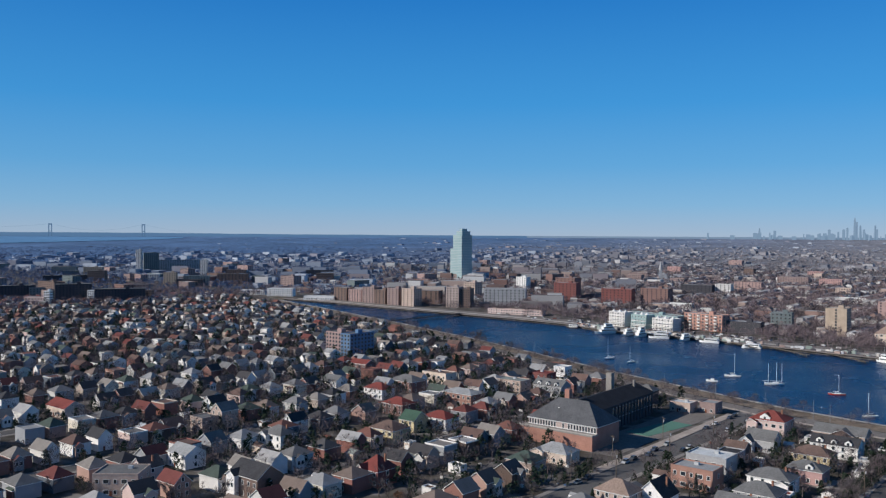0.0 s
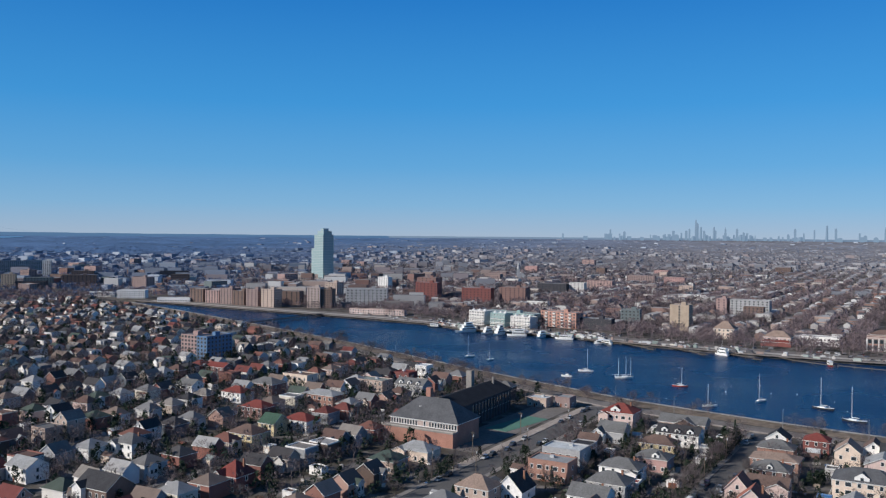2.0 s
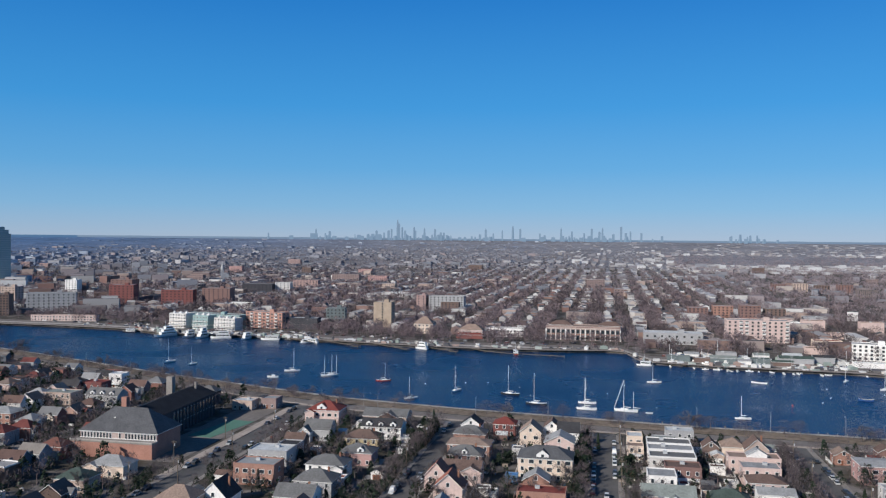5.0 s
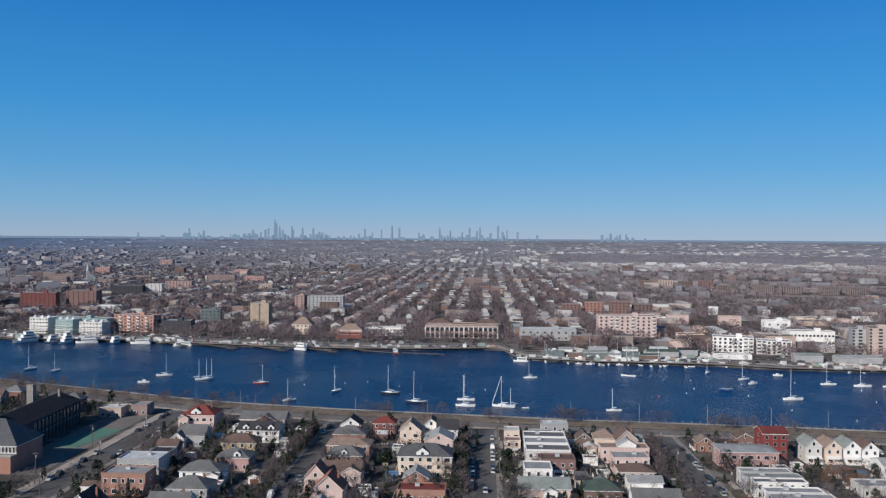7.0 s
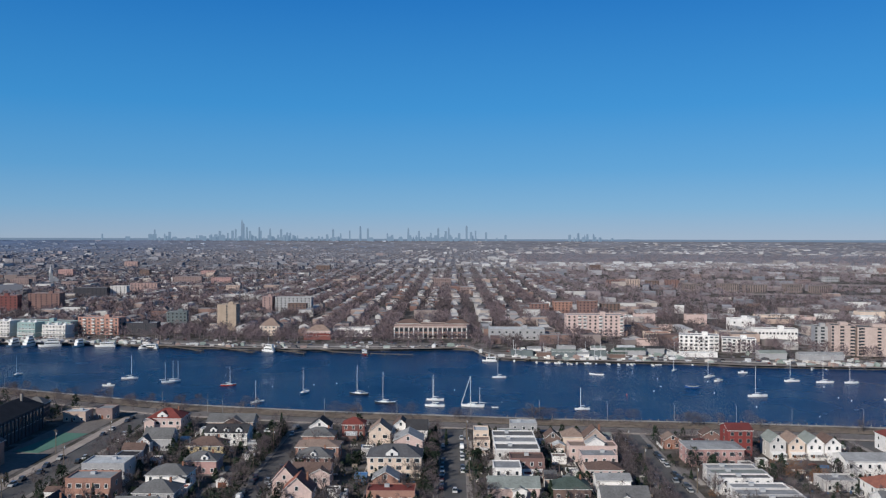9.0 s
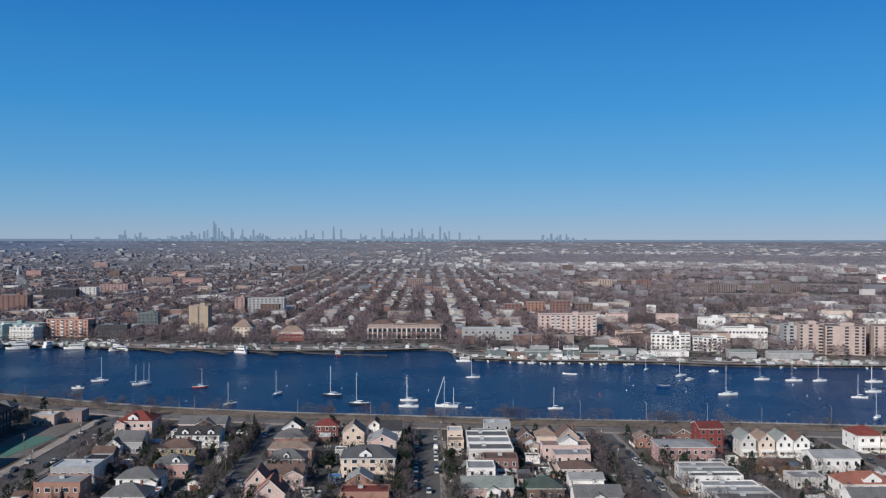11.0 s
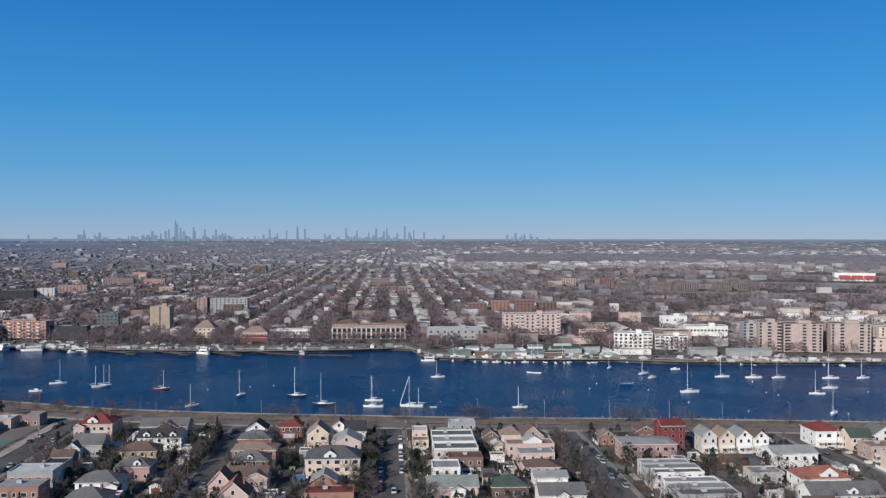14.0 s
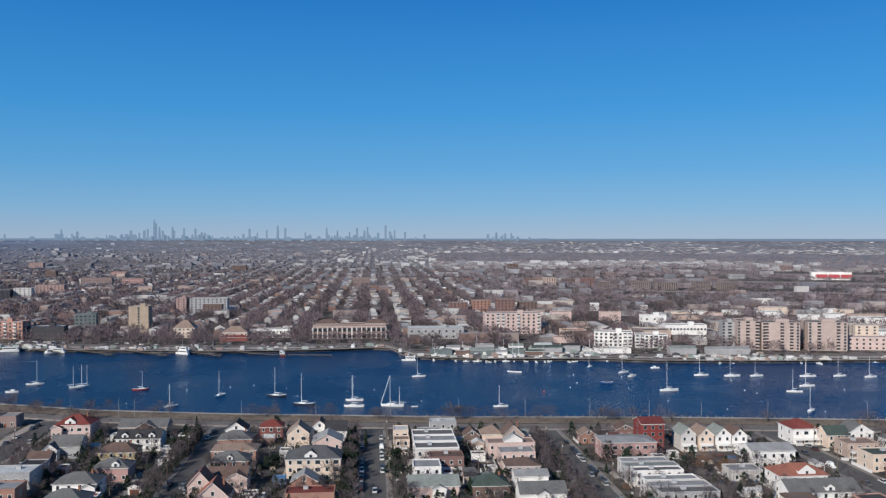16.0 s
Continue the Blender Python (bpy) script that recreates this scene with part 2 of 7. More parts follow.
M_HILL = mat("distant_hill", (0.12, 0.17, 0.22), 0.95, 0.15, 0.002)

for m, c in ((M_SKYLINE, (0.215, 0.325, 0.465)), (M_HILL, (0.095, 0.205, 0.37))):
    # blue emission stands in for the haze over far towers and hills
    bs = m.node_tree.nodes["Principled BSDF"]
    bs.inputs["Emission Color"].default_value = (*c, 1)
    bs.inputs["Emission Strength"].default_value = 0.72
# the rim of the land glows too, its haze added as emission
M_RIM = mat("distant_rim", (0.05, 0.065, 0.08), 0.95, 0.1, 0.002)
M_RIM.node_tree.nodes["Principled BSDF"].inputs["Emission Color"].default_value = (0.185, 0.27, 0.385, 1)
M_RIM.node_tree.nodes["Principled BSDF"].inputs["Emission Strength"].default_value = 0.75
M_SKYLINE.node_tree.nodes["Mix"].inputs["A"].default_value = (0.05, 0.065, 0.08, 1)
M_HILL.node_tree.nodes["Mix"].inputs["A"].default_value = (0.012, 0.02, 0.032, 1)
water_m = bpy.data.materials.new("bay_water")
water_m.use_nodes = True
nt = water_m.node_tree
wb = nt.nodes["Principled BSDF"]
wb.inputs["Base Color"].default_value = (0.001, 0.026, 0.086, 1)
wb.inputs["Roughness"].default_value = 0.22
wb.inputs["IOR"].default_value = 1.33
wb.inputs["Specular IOR Level"].default_value = 0.215
co = nt.nodes.new("ShaderNodeTexCoord")
n1 = nt.nodes.new("ShaderNodeTexNoise")
n1.inputs["Scale"].default_value = 0.7
n1.inputs["Detail"].default_value = 4
n2 = nt.nodes.new("ShaderNodeTexNoise")
n2.inputs["Scale"].default_value = 0.012
n2.inputs["Detail"].default_value = 3
for n in (n1, n2):
    nt.links.new(co.outputs["Object"], n.inputs["Vector"])
bmp = nt.nodes.new("ShaderNodeBump")
bmp.inputs["Strength"].default_value = 1.0
bmp.inputs["Distance"].default_value = 0.75
nt.links.new(n1.outputs["Fac"], bmp.inputs["Height"])
nt.links.new(bmp.outputs["Normal"], wb.inputs["Normal"])
mr = nt.nodes.new("ShaderNodeMapRange")
mr.inputs["From Min"].default_value = 0.3
mr.inputs["From Max"].default_value = 0.7
mr.inputs["To Min"].default_value = 0.16
mr.inputs["To Max"].default_value = 0.34
nt.links.new(n2.outputs["Fac"], mr.inputs["Value"])
nt.links.new(mr.outputs["Result"], wb.inputs["Roughness"])
# the water's growing brightness towards the east is put into its base colour
sx = nt.nodes.new("ShaderNodeSeparateXYZ")
eastward = nt.nodes.new("ShaderNodeMapRange")
eastward.inputs["From Min"].default_value = -450
eastward.inputs["From Max"].default_value = 400
tone = nt.nodes.new("ShaderNodeMix")
tone.data_type = "RGBA"
tone.inputs["A"].default_value = (0.0012, 0.018, 0.060, 1)
tone.inputs["B"].default_value = (0.003, 0.036, 0.116, 1)
nt.links.new(co.outputs["Object"], sx.inputs[0])
nt.links.new(sx.outputs["X"], eastward.inputs["Value"])
nt.links.new(eastward.outputs["Result"], tone.inputs["Factor"])
nt.links.new(tone.outputs["Result"], wb.inputs["Base Color"])


# ---- building blocks ----
def part(name, bm, materials, parent=None, label=""):
    me = bpy.data.meshes.new(name)
    bm.to_mesh(me)
    bm.free()
    for m in materials if isinstance(materials, (list, tuple)) else [materials]:
        me.materials.append(m)
    ob = new(name, me)
    if parent is not None:
        ob.parent = parent
    if label:
        ob["label"] = label
    return ob


def share(ob, x, y, z, rz=0.0, parent=None):
    """A further piece on the same mesh."""
    o = new(ob.name.split(".")[0], ob.data)
    o.parent = parent if parent is not None else ob.parent
    o.matrix_basis = pose(x, y, z, 0, 0, rz)
    return o


def box(bm, x0, x1, y0, y1, z0, z1, mi=0):
    v = [bm.verts.new(p) for p in ((x0, y0, z0), (x1, y0, z0), (x1, y1, z0), (x0, y1, z0), (x0, y0, z1), (x1, y0, z1), (x1, y1, z1), (x0, y1, z1))]
    for f in ((0, 1, 5, 4), (1, 2, 6, 5), (2, 3, 7, 6), (3, 0, 4, 7), (4, 5, 6, 7), (3, 2, 1, 0)):
        bm.faces.new([v[i] for i in f]).material_index = mi


def cbox(x, y, z, sx, sy, sz, bm=None, mi=0):
    bm = bm or bmesh.new()
    box(bm, x - sx / 2, x + sx / 2, y - sy / 2, y + sy / 2, z, z + sz, mi)
    return bm


def poly(bm, pts, mi=0):
    bm.faces.new([bm.verts.new(p) for p in pts]).material_index = mi


def tube(bm, a, b, r0, r1, n=5, mi=0, cap=False):
    a, b = Vector(a), Vector(b)
    q = (b - a).to_track_quat("Z", "Y").to_matrix()
    ra, rb = [], []
    for i in range(n):
        d = q @ Vector((math.cos(i * math.tau / n), math.sin(i * math.tau / n), 0))
        ra.append(bm.verts.new(a + d * r0))
        rb.append(bm.verts.new(b + d * r1))
    for i in range(n):
        bm.faces.new((ra[i], ra[(i + 1) % n], rb[(i + 1) % n], rb[i])).material_index = mi
    if cap:
        bm.faces.new(rb).material_index = mi


def root(name, x, y, z, rz, label, category, group="", kind=""):
    ob = new(name)
    ob.empty_display_size = 1
    ob.matrix_basis = pose(x, y, z, 0, 0, rz)
    return tagged(ob, label, category, group, kind)


LAND = 2.0


def rise(x, y):
    """Height of the land: flat by the bay, raised far inland to meet the camera's horizon."""
    r = min(math.hypot(x, y), 4900)
    return LAND + (90.0 * ((r - 1500) / 3400) ** 2 if r > 1500 else 0)


def lerp_line(pts, x):
    if x <= pts[0][0]:
        return pts[0][1]
    for (a, b), (c, d) in zip(pts, pts[1:]):
        if x <= c:
            return b + (d - b) * (x - a) / (c - a)
    return pts[-1][1]


NEAR = [(-1060, 850), (-875, 787), (-654, 708), (-484, 641), (-302, 558), (-160, 503), (-81, 486), (39, 469), (168, 457), (276, 442), (700, 395), (2200, 300)]
FAR = [(-1060, 851), (-1045, 853), (-1000, 848), (-885, 846), (-822, 838), (-672, 832), (-585, 828), (-498, 818), (-440, 793), (-323, 788), (-271, 777), (-200, 764), (-132, 754), (-60, 757),
       (-26, 762), (4, 768), (22, 762), (27, 706), (50, 702), (95, 691), (187, 684), (227, 670), (316, 661), (391, 660), (700, 640), (2200, 600)]


def near_y(x):
    return lerp_line(NEAR, x)


def far_y(x):
    return lerp_line(FAR, x)


# ---- ground: one sheet with the bed of the bay in it ----
def ground():
    xs = [-4900 + 175 * i for i in range(22)] + [-1070]
    xs += [-1060 + 20 * i for i in range(0, 89)] + [720 + 190 * i for i in range(23)]
    bm = bmesh.new()
    cols = []
    for x in xs:
        n, f = near_y(x), far_y(x)
        wet = f - n > 3
        ys = [(-900, None), (-300, None), (100, None), (n - 60, None), (n - 0.4, None), (n, -3.0 if wet else None), (f, -3.0 if wet else None), (f + 0.4, None),
              (f + 80, None)]
        y = f + 80
        ys += [(y + (4900 - y) * (k / 44) ** 1.2, None) for k in range(1, 45)]
        cols.append([bm.verts.new((x, y, rise(x, y) if z is None else z)) for y, z in ys])
    for a, b in zip(cols, cols[1:]):
        for i in range(len(a) - 1):
            bm.faces.new((a[i], b[i], b[i + 1], a[i + 1]))
    return tagged(part("ground", bm, M_GROUND), "brown winter ground of lawns, yards and paving", "ground", kind="structure")


M_GROUND = mat("city_ground", (0.12, 0.11, 0.09), 0.95, 0.35, 0.03, fine=0.25)
nt = M_GROUND.node_tree
nz = nt.nodes.new("ShaderNodeTexNoise")
nz.inputs["Scale"].default_value = 0.09
nz.inputs["Detail"].default_value = 2
rp = nt.nodes.new("ShaderNodeValToRGB")
for i, (p, c) in enumerate(((0.0, (0.045, 0.044, 0.034)), (0.42, (0.075, 0.067, 0.056)), (0.55, (0.115, 0.104, 0.096)), (0.70, (0.21, 0.195, 0.187)))):
    if i > 1:
        rp.color_ramp.elements.new(p)
    rp.color_ramp.elements[i].position = p
    rp.color_ramp.elements[i].color = (*c, 1)
tcn = [n for n in nt.nodes if n.type == "TEX_COORD"][0]
mixn = [n for n in nt.nodes if n.type == "MIX"][0]
nt.links.new(tcn.outputs["Object"], nz.inputs["Vector"])
nt.links.new(nz.outputs["Fac"], rp.inputs["Fac"])
nt.links.new(rp.outputs["Color"], mixn.inputs["A"])
ground()

bm = bmesh.new()
poly(bm, ((-1100, 300, 0), (2200, 300, 0), (2200, 900, 0), (-1100, 900, 0)))
tagged(part("water", bm, water_m), "deep blue rippled water of the bay", "water", kind="structure")


# ---- streets ----
def street(name, x, y0, y1, width, verge=2.4, skew=0.0):
    """A street that runs along y: asphalt between kerbs, a pavement on each side."""
    e = root(name, x, y0, LAND, 0, "worn grey asphalt street between concrete pavements", "street", kind="structure")
    n = y1 - y0
    bm = bmesh.new()
    h = width / 2
    poly(bm, ((-h, 0, 0.03), (h, 0, 0.03), (h + skew, n, 0.03), (-h + skew, n, 0.03)))
    part("road", bm, M_ASPH, e)
    for s in (-1, 1):
        bm = bmesh.new()
        a, b = (s * h, s * (h + verge)) if s > 0 else (s * (h + verge), s * h)
        v = [bm.verts.new(p) for p in ((a, 0, 0), (b, 0, 0), (b + skew, n, 0), (a + skew, n, 0), (a, 0, 0.16), (b, 0, 0.16), (b + skew, n, 0.16), (a + skew, n, 0.16))]
        for f in ((0, 1, 5, 4), (1, 2, 6, 5), (2, 3, 7, 6), (3, 0, 4, 7), (4, 5, 6, 7)):
            bm.faces.new([v[i] for i in f])
        part("pavement", bm, M_CONC, e)
    return e


STREETS = [(-168, 13), (-76, 10), (0, 11), (88, 11), (200, 11)]
for x, w in STREETS:
    street("road", x, 150, near_y(x) - 36, w)
for k in range(1, 11):
    street("road", -172 - 86 * k, 40, near_y(-172 - 86 * k) - 36, 9)


def shore_strip(name, mats, off0, off1, z0, x0, x1, step, label, cat_, line=near_y, sign=-1):
    """A band that follows the shore, from off0 to off1 metres inland."""
    bm = bmesh.new()
    prev = None
    n = int((x1 - x0) / step)
    for i in range(n + 1):
        x = x0 + (x1 - x0) * i / n
        y = line(x)
        cur = [bm.verts.new(p) for p in ((x, y + sign * off0, LAND), (x, y + sign * off0, LAND + z0), (x, y + sign * off1, LAND + z0), (x, y + sign * off1, LAND))]
        if prev:
            for a in range(3):
                bm.faces.new((prev[a], cur[a], cur[a + 1], prev[a + 1]))
        prev = cur
    bmesh.ops.recalc_face_normals(bm, faces=bm.faces)
    return tagged(part(name, bm, mats), label, cat_, kind="structure")


shore_strip("pavement", M_PALE, 0.6, 3.4, 0.12, -1000, 700, 12, "pale concrete waterside walk along the sea wall", "pavement")
shore_strip("lawn", M_GRASS, 4.7, 18, 0.06, -1000, 700, 12, "dry brown winter grass strip by the water", "lawn")
shore_strip("road", M_SHORE_ROAD, 20, 31, 0.05, -1000, 700, 12, "grey asphalt shore road", "road")
shore_strip("pavement", M_WALK, 31.2, 34, 0.16, -1000, 700, 12, "concrete pavement beside the shore road", "pavement")
shore_strip("quay", M_BANK, -2.0, 5, 0.3, -1020, 700, 12, "weathered grey stone bulkhead along the far shore", "quay", far_y, 1)
shore_strip("road", M_SHORE_ROAD, 22, 38, 0.05, -1000, 700, 12, "grey asphalt avenue along the far shore", "road", far_y, 1)
shore_strip("pavement", M_PALE, 12, 21, 0.12, -1000, 700, 12, "concrete promenade along the far shore", "pavement", far_y, 1)


# ---- houses ----
def win_mesh(w=1.1, h=1.5, t=0.1, shelf=0.0):
    """A window in one piece, its outside towards -y: a raised white frame with a sill, and the glass set back in it."""
    bm = bmesh.new()
    f = 0.14
    def ring(a, z0, z1, y):
        return [bm.verts.new(p) for p in ((-a, y, z0), (a, y, z0), (a, y, z1), (-a, y, z1))]
    back, front = ring(w / 2 + f, -f, h + f, 0.02), ring(w / 2 + f, -f, h + f, -t)
    lip, glass = ring(w / 2, 0, h, -t), ring(w / 2, 0, h, -0.03)
    if shelf:
        for v in (front[0], front[1]):
            v.co.y -= shelf
    for a, b in ((back, front), (front, lip), (lip, glass)):
        for i in range(4):
            j = (i + 1) % 4
            bm.faces.new((a[i], a[j], b[j], b[i]))
    bm.faces.new(glass).material_index = 1
    bmesh.ops.recalc_face_normals(bm, faces=bm.faces)
    if glass and bm.faces[:][-1].normal.y > 0:
        bmesh.ops.reverse_faces(bm, faces=bm.faces)
    return bm


WIN = part("window", win_mesh(), [M_FRAME, M_GLASS])
WIN_MESH = WIN.data
bpy.data.objects.remove(WIN)
WIN = part("window", win_mesh(1.3, 1.5), [M_FRAME_DIM, M_GLASS])
WIN_DARK = WIN.data
bpy.data.objects.remove(WIN)
WINW = part("window", win_mesh(2.0, 1.5, 0.1), [M_FRAME, M_GLASS])
WINW_MESH = WINW.data
bpy.data.objects.remove(WINW)


def put(me, name, parent, x, y, z, rz=0):
    o = new(name, me)
    o.parent = parent
    o.matrix_basis = pose(x, y, z, 0, 0, rz)
    return o


def roof_mesh(sx, sy, h, kind, pitch, over=0.45):
    """The roof over a box of sx by sy whose walls end at h. kinds: gx, gy (ridge along x or y), hip, flat."""
    bm = bmesh.new()
    a, b = sx / 2 + over, sy / 2 + over
    t = 0.22
    if kind == "flat":
        a, b = sx / 2 + 0.06, sy / 2 + 0.06
        box(bm, -a + 0.35, a - 0.35, -b + 0.35, b - 0.35, h, h + 0.15, 0)
        for x0, x1, y0, y1 in ((-a, a, -b, -b + 0.35), (-a, a, b - 0.35, b), (-a, -a + 0.35, -b + 0.35, b - 0.35), (a - 0.35, a, -b + 0.35, b - 0.35)):
            box(bm, x0, x1, y0, y1, h, h + 0.6, 1)
        return bm, h
    if kind == "hip":
        rise_ = min(a, b) * pitch
        z = h - over * pitch
        if a >= b:
            r = [(-(a - b), 0, h + rise_), (a - b, 0, h + rise_)]
        else:
            r = [(0, -(b - a), h + rise_), (0, b - a, h + rise_)]
        c = [(-a, -b, z), (a, -b, z), (a, b, z), (-a, b, z)]
        lo = [bm.verts.new(p) for p in c]
        up = [bm.verts.new((p[0], p[1], p[2] + t)) for p in c]
        rv = [bm.verts.new((p[0], p[1], p[2] + t)) for p in r]
        for i in range(4):
            bm.faces.new((lo[i], lo[(i + 1) % 4], up[(i + 1) % 4], up[i])).material_index = 1
        bm.faces.new(lo[::-1])
        if a >= b:
            for f in ((up[0], up[1], rv[1], rv[0]), (up[1], up[2], rv[1]), (up[2], up[3], rv[0], rv[1]), (up[3], up[0], rv[0])):
                bm.faces.new(f)
        else:
            for f in ((up[0], up[1], rv[0]), (up[1], up[2], rv[1], rv[0]), (up[2], up[3], rv[1]), (up[3], up[0], rv[0], rv[1])):
                bm.faces.new(f)
        return bm, h + rise_
    half = b if kind == "gx" else a
    ln = a if kind == "gx" else b
    rise_ = (half - over) * pitch
    for s in (-1, 1):
        pts = [(s * half, h - over * pitch), (0, h + rise_)]
        (u0, z0), (u1, z1) = pts
        q = []
        for l in (-ln, ln):
            for u, z in ((u0, z0), (u1, z1), (u1, z1 + t), (u0, z0 + t)):
                q.append(bm.verts.new((l, u, z) if kind == "gx" else (u, l, z)))
        for f, mi in (((0, 1, 2, 3), 1), ((7, 6, 5, 4), 1), ((0, 4, 5, 1), 1), ((3, 2, 6, 7), 0), ((0, 3, 7, 4), 1)):
            bm.faces.new([q[i] for i in f]).material_index = mi
    bmesh.ops.recalc_face_normals(bm, faces=bm.faces)
    return bm, h + rise_


def wall_mesh(sx, sy, h, kind, pitch):
    bm = bmesh.new()
    a, b = sx / 2, sy / 2
    if kind in ("gx", "gy"):
        half, ln = (b, a) if kind == "gx" else (a, b)
        prof = [(-half, -0.3), (half, -0.3), (half, h), (0, h + half * pitch), (-half, h)]
        ends = []
        for l in (-ln, ln):
            ends.append([bm.verts.new((l, u, z) if kind == "gx" else (u, l, z)) for u, z in prof])
        bm.faces.new(ends[0])
        bm.faces.new(ends[1][::-1])
        for i in range(5):
            j = (i + 1) % 5
            bm.faces.new((ends[0][i], ends[0][j], ends[1][j], ends[1][i]))
        bmesh.ops.recalc_face_normals(bm, faces=bm.faces)
    else:
        box(bm, -a, a, -b, b, -0.3, h)
    return bm


FOOT = []


def house(x, y, sx, sy, h, kind, wall, roof, label, pitch=0.6, dormers=(), porch="", chimney=True, windows=3, rz=0.0, group="", annex=None, name="house", trim=None, dark=False):
    """A house with its walls, roof, sashes, door, and what it carries of porch, dormers and chimney. Walls face the axes before the turn rz."""
    FOOT.append((x, y, sx / 2, sy / 2))
    e = root(name, x, y, LAND, rz, label, "house" if name == "house" else "building", group)
    wm = WALLS.get(wall, M_WALL_MIX)
    rm = ROOFS.get(roof, M_ROOF_MIX)
    tm = trim or (wm if kind == "flat" else M_FRAME)
    part("wall", wall_mesh(sx, sy, h, kind, pitch), wm, e)
    bm, top = roof_mesh(sx, sy, h, kind, pitch)
    part("roof", bm, [rm, tm], e)
    win, wide = (WIN_DARK, WIN_DARK) if dark else (WIN_MESH, WINW_MESH)
    if kind == "flat" and sx > 11:
        part("roof_hatch", cbox(sx * (0.05 * (int(abs(x)) % 7) - 0.15), sy * 0.15, h + 0.1, 1.8, 1.5, 1.1), M_STEEL, e, "grey rooftop hatch")
    storeys = max(1, int(h / 3))
    if windows:
        n = max(2, int(sx / 3.4))
        for s in range(storeys):
            z = 0.9 + s * (h / storeys)
            for i in range(n):
                put(wide if windows > 3 and i % 2 else win, "window", e, -sx / 2 + sx * (i + 0.5) / n, -sy / 2, z)
            m = max(1, int(sy / 6.2))
            for i in range(m):
                yy = -sy / 2 + sy * (i + 0.5) / m
                if name != "house" and y > 500:
                    continue
                if x < 30:
                    put(win, "window", e, sx / 2, yy, z, 90)
                if x > -30:
                    put(win, "window", e, -sx / 2, yy, z, -90)
        if kind == "gy":
            put(win, "window", e, 0, -sy / 2, h + 0.3)
    if chimney and (name != "house" or int(x * 7 + y * 3) % 3 == 0):
        cx, cy = sx * 0.27, sy * 0.12
        part("chimney", cbox(cx, cy, h - 0.5, 0.7, 0.7, top - h + 1.1), M_CHIM, e)
    for dx, w in dormers:
        bm = bmesh.new()
        d = sy * 0.32
        box(bm, dx - w / 2, dx + w / 2, -sy / 2 + 0.5, -sy / 2 + 0.5 + d, h - 0.3, h + 1.5)
        v = [bm.verts.new(p) for p in ((dx - w / 2, -sy / 2 + 0.5, h + 1.5), (dx + w / 2, -sy / 2 + 0.5, h + 1.5), (dx, -sy / 2 + 0.5, h + 1.5 + w * 0.35),
                                       (dx - w / 2, -sy / 2 + 0.5 + d, h + 1.5), (dx + w / 2, -sy / 2 + 0.5 + d, h + 1.5), (dx, -sy / 2 + 0.5 + d, h + 1.5 + w * 0.35))]
        bm.faces.new((v[0], v[1], v[2]))
        bm.faces.new((v[1], v[4], v[5], v[2])).material_index = 1
        bm.faces.new((v[0], v[2], v[5], v[3])).material_index = 1
        dm = part("dormer", bm, [M_FRAME, rm], e)
        put(WIN_MESH, "window", dm, dx, -sy / 2 + 0.5, h + 0.1)
    if porch:
        s = -1 if porch == "s" else 1
        bm = bmesh.new()
        if porch == "s":
            y0 = -sy / 2
            poly(bm, ((-sx * 0.45, y0 - 2.4, 2.6), (sx * 0.45, y0 - 2.4, 2.6), (sx * 0.45, y0, 3.2), (-sx * 0.45, y0, 3.2)))
            box(bm, -sx * 0.45, sx * 0.45, y0 - 2.4, y0, 0, 0.4)
            box(bm, -sx * 0.45, sx * 0.45, y0 - 2.4, y0 - 2.2, 2.4, 2.6)
            for k in range(4):
                px = -sx * 0.43 + sx * 0.86 * k / 3
                box(bm, px - 0.1, px + 0.1, y0 - 2.3, y0 - 2.1, 0.4, 2.6)
        else:
            x0 = sx / 2 if porch == "e" else -sx / 2
            sg = 1 if porch == "e" else -1
            xa, xb = sorted((x0, x0 + sg * 2.2))
            box(bm, xa, xb, -sy * 0.4, sy * 0.4, 0, 0.4)
            box(bm, xa, xb, -sy * 0.4, sy * 0.4, 2.6, 2.9)
            for k in range(3):
                py = -sy * 0.38 + sy * 0.76 * k / 2
                px = x0 + sg * 2.05
                box(bm, px - 0.1, px + 0.1, py - 0.1, py + 0.1, 0.4, 2.6)
        part("porch", bm, M_FRAME, e)
    if windows or name == "house":
        part("door", cbox(-sx * 0.1, -sy / 2 - 0.04, 0, 1.0, 0.1, 2.1), M_DOOR, e)
    if annex:
        ax, ay, aw, ad, ah, ak, awall, aroof = annex
        an = part("annex", wall_mesh(aw, ad, ah, ak, pitch), WALLS.get(awall, wm), e)
        an.matrix_basis = pose(ax, ay, 0)
        rb, _ = roof_mesh(aw, ad, ah, ak, pitch)
        part("annex_roof", rb, [ROOFS.get(aroof, rm), M_FRAME], an)
        for i in (-1, 1):
            put(WIN_MESH, "window", an, i * aw * 0.22, -ad / 2, ah * 0.45)
    return e


# the blocks along the three nearest streets
G = "houses on the near shore"
house(-144, 431, 17, 14, 8, "hip", "pink", "red", "large pale pink mansion with a red tiled hip roof", 0.5, dormers=((-1, 5),), windows=4, group=G, annex=(-6.5, -7.5, 5, 4, 7, "gy", "pink", "red"))
house(-136, 396, 13, 10, 5.5, "gx", "grey", "grey", "grey-roofed house with a white front gable", 0.8, group=G, annex=(-5, -6, 6, 6, 5, "gy", "white", "grey"))
house(-112, 434, 23, 12, 5.5, "gx", "tan", "grey", "long low house with a brown timbered gable", 0.5, group=G, annex=(2, -5, 10, 6, 5.5, "gy", "brown", "grey"))
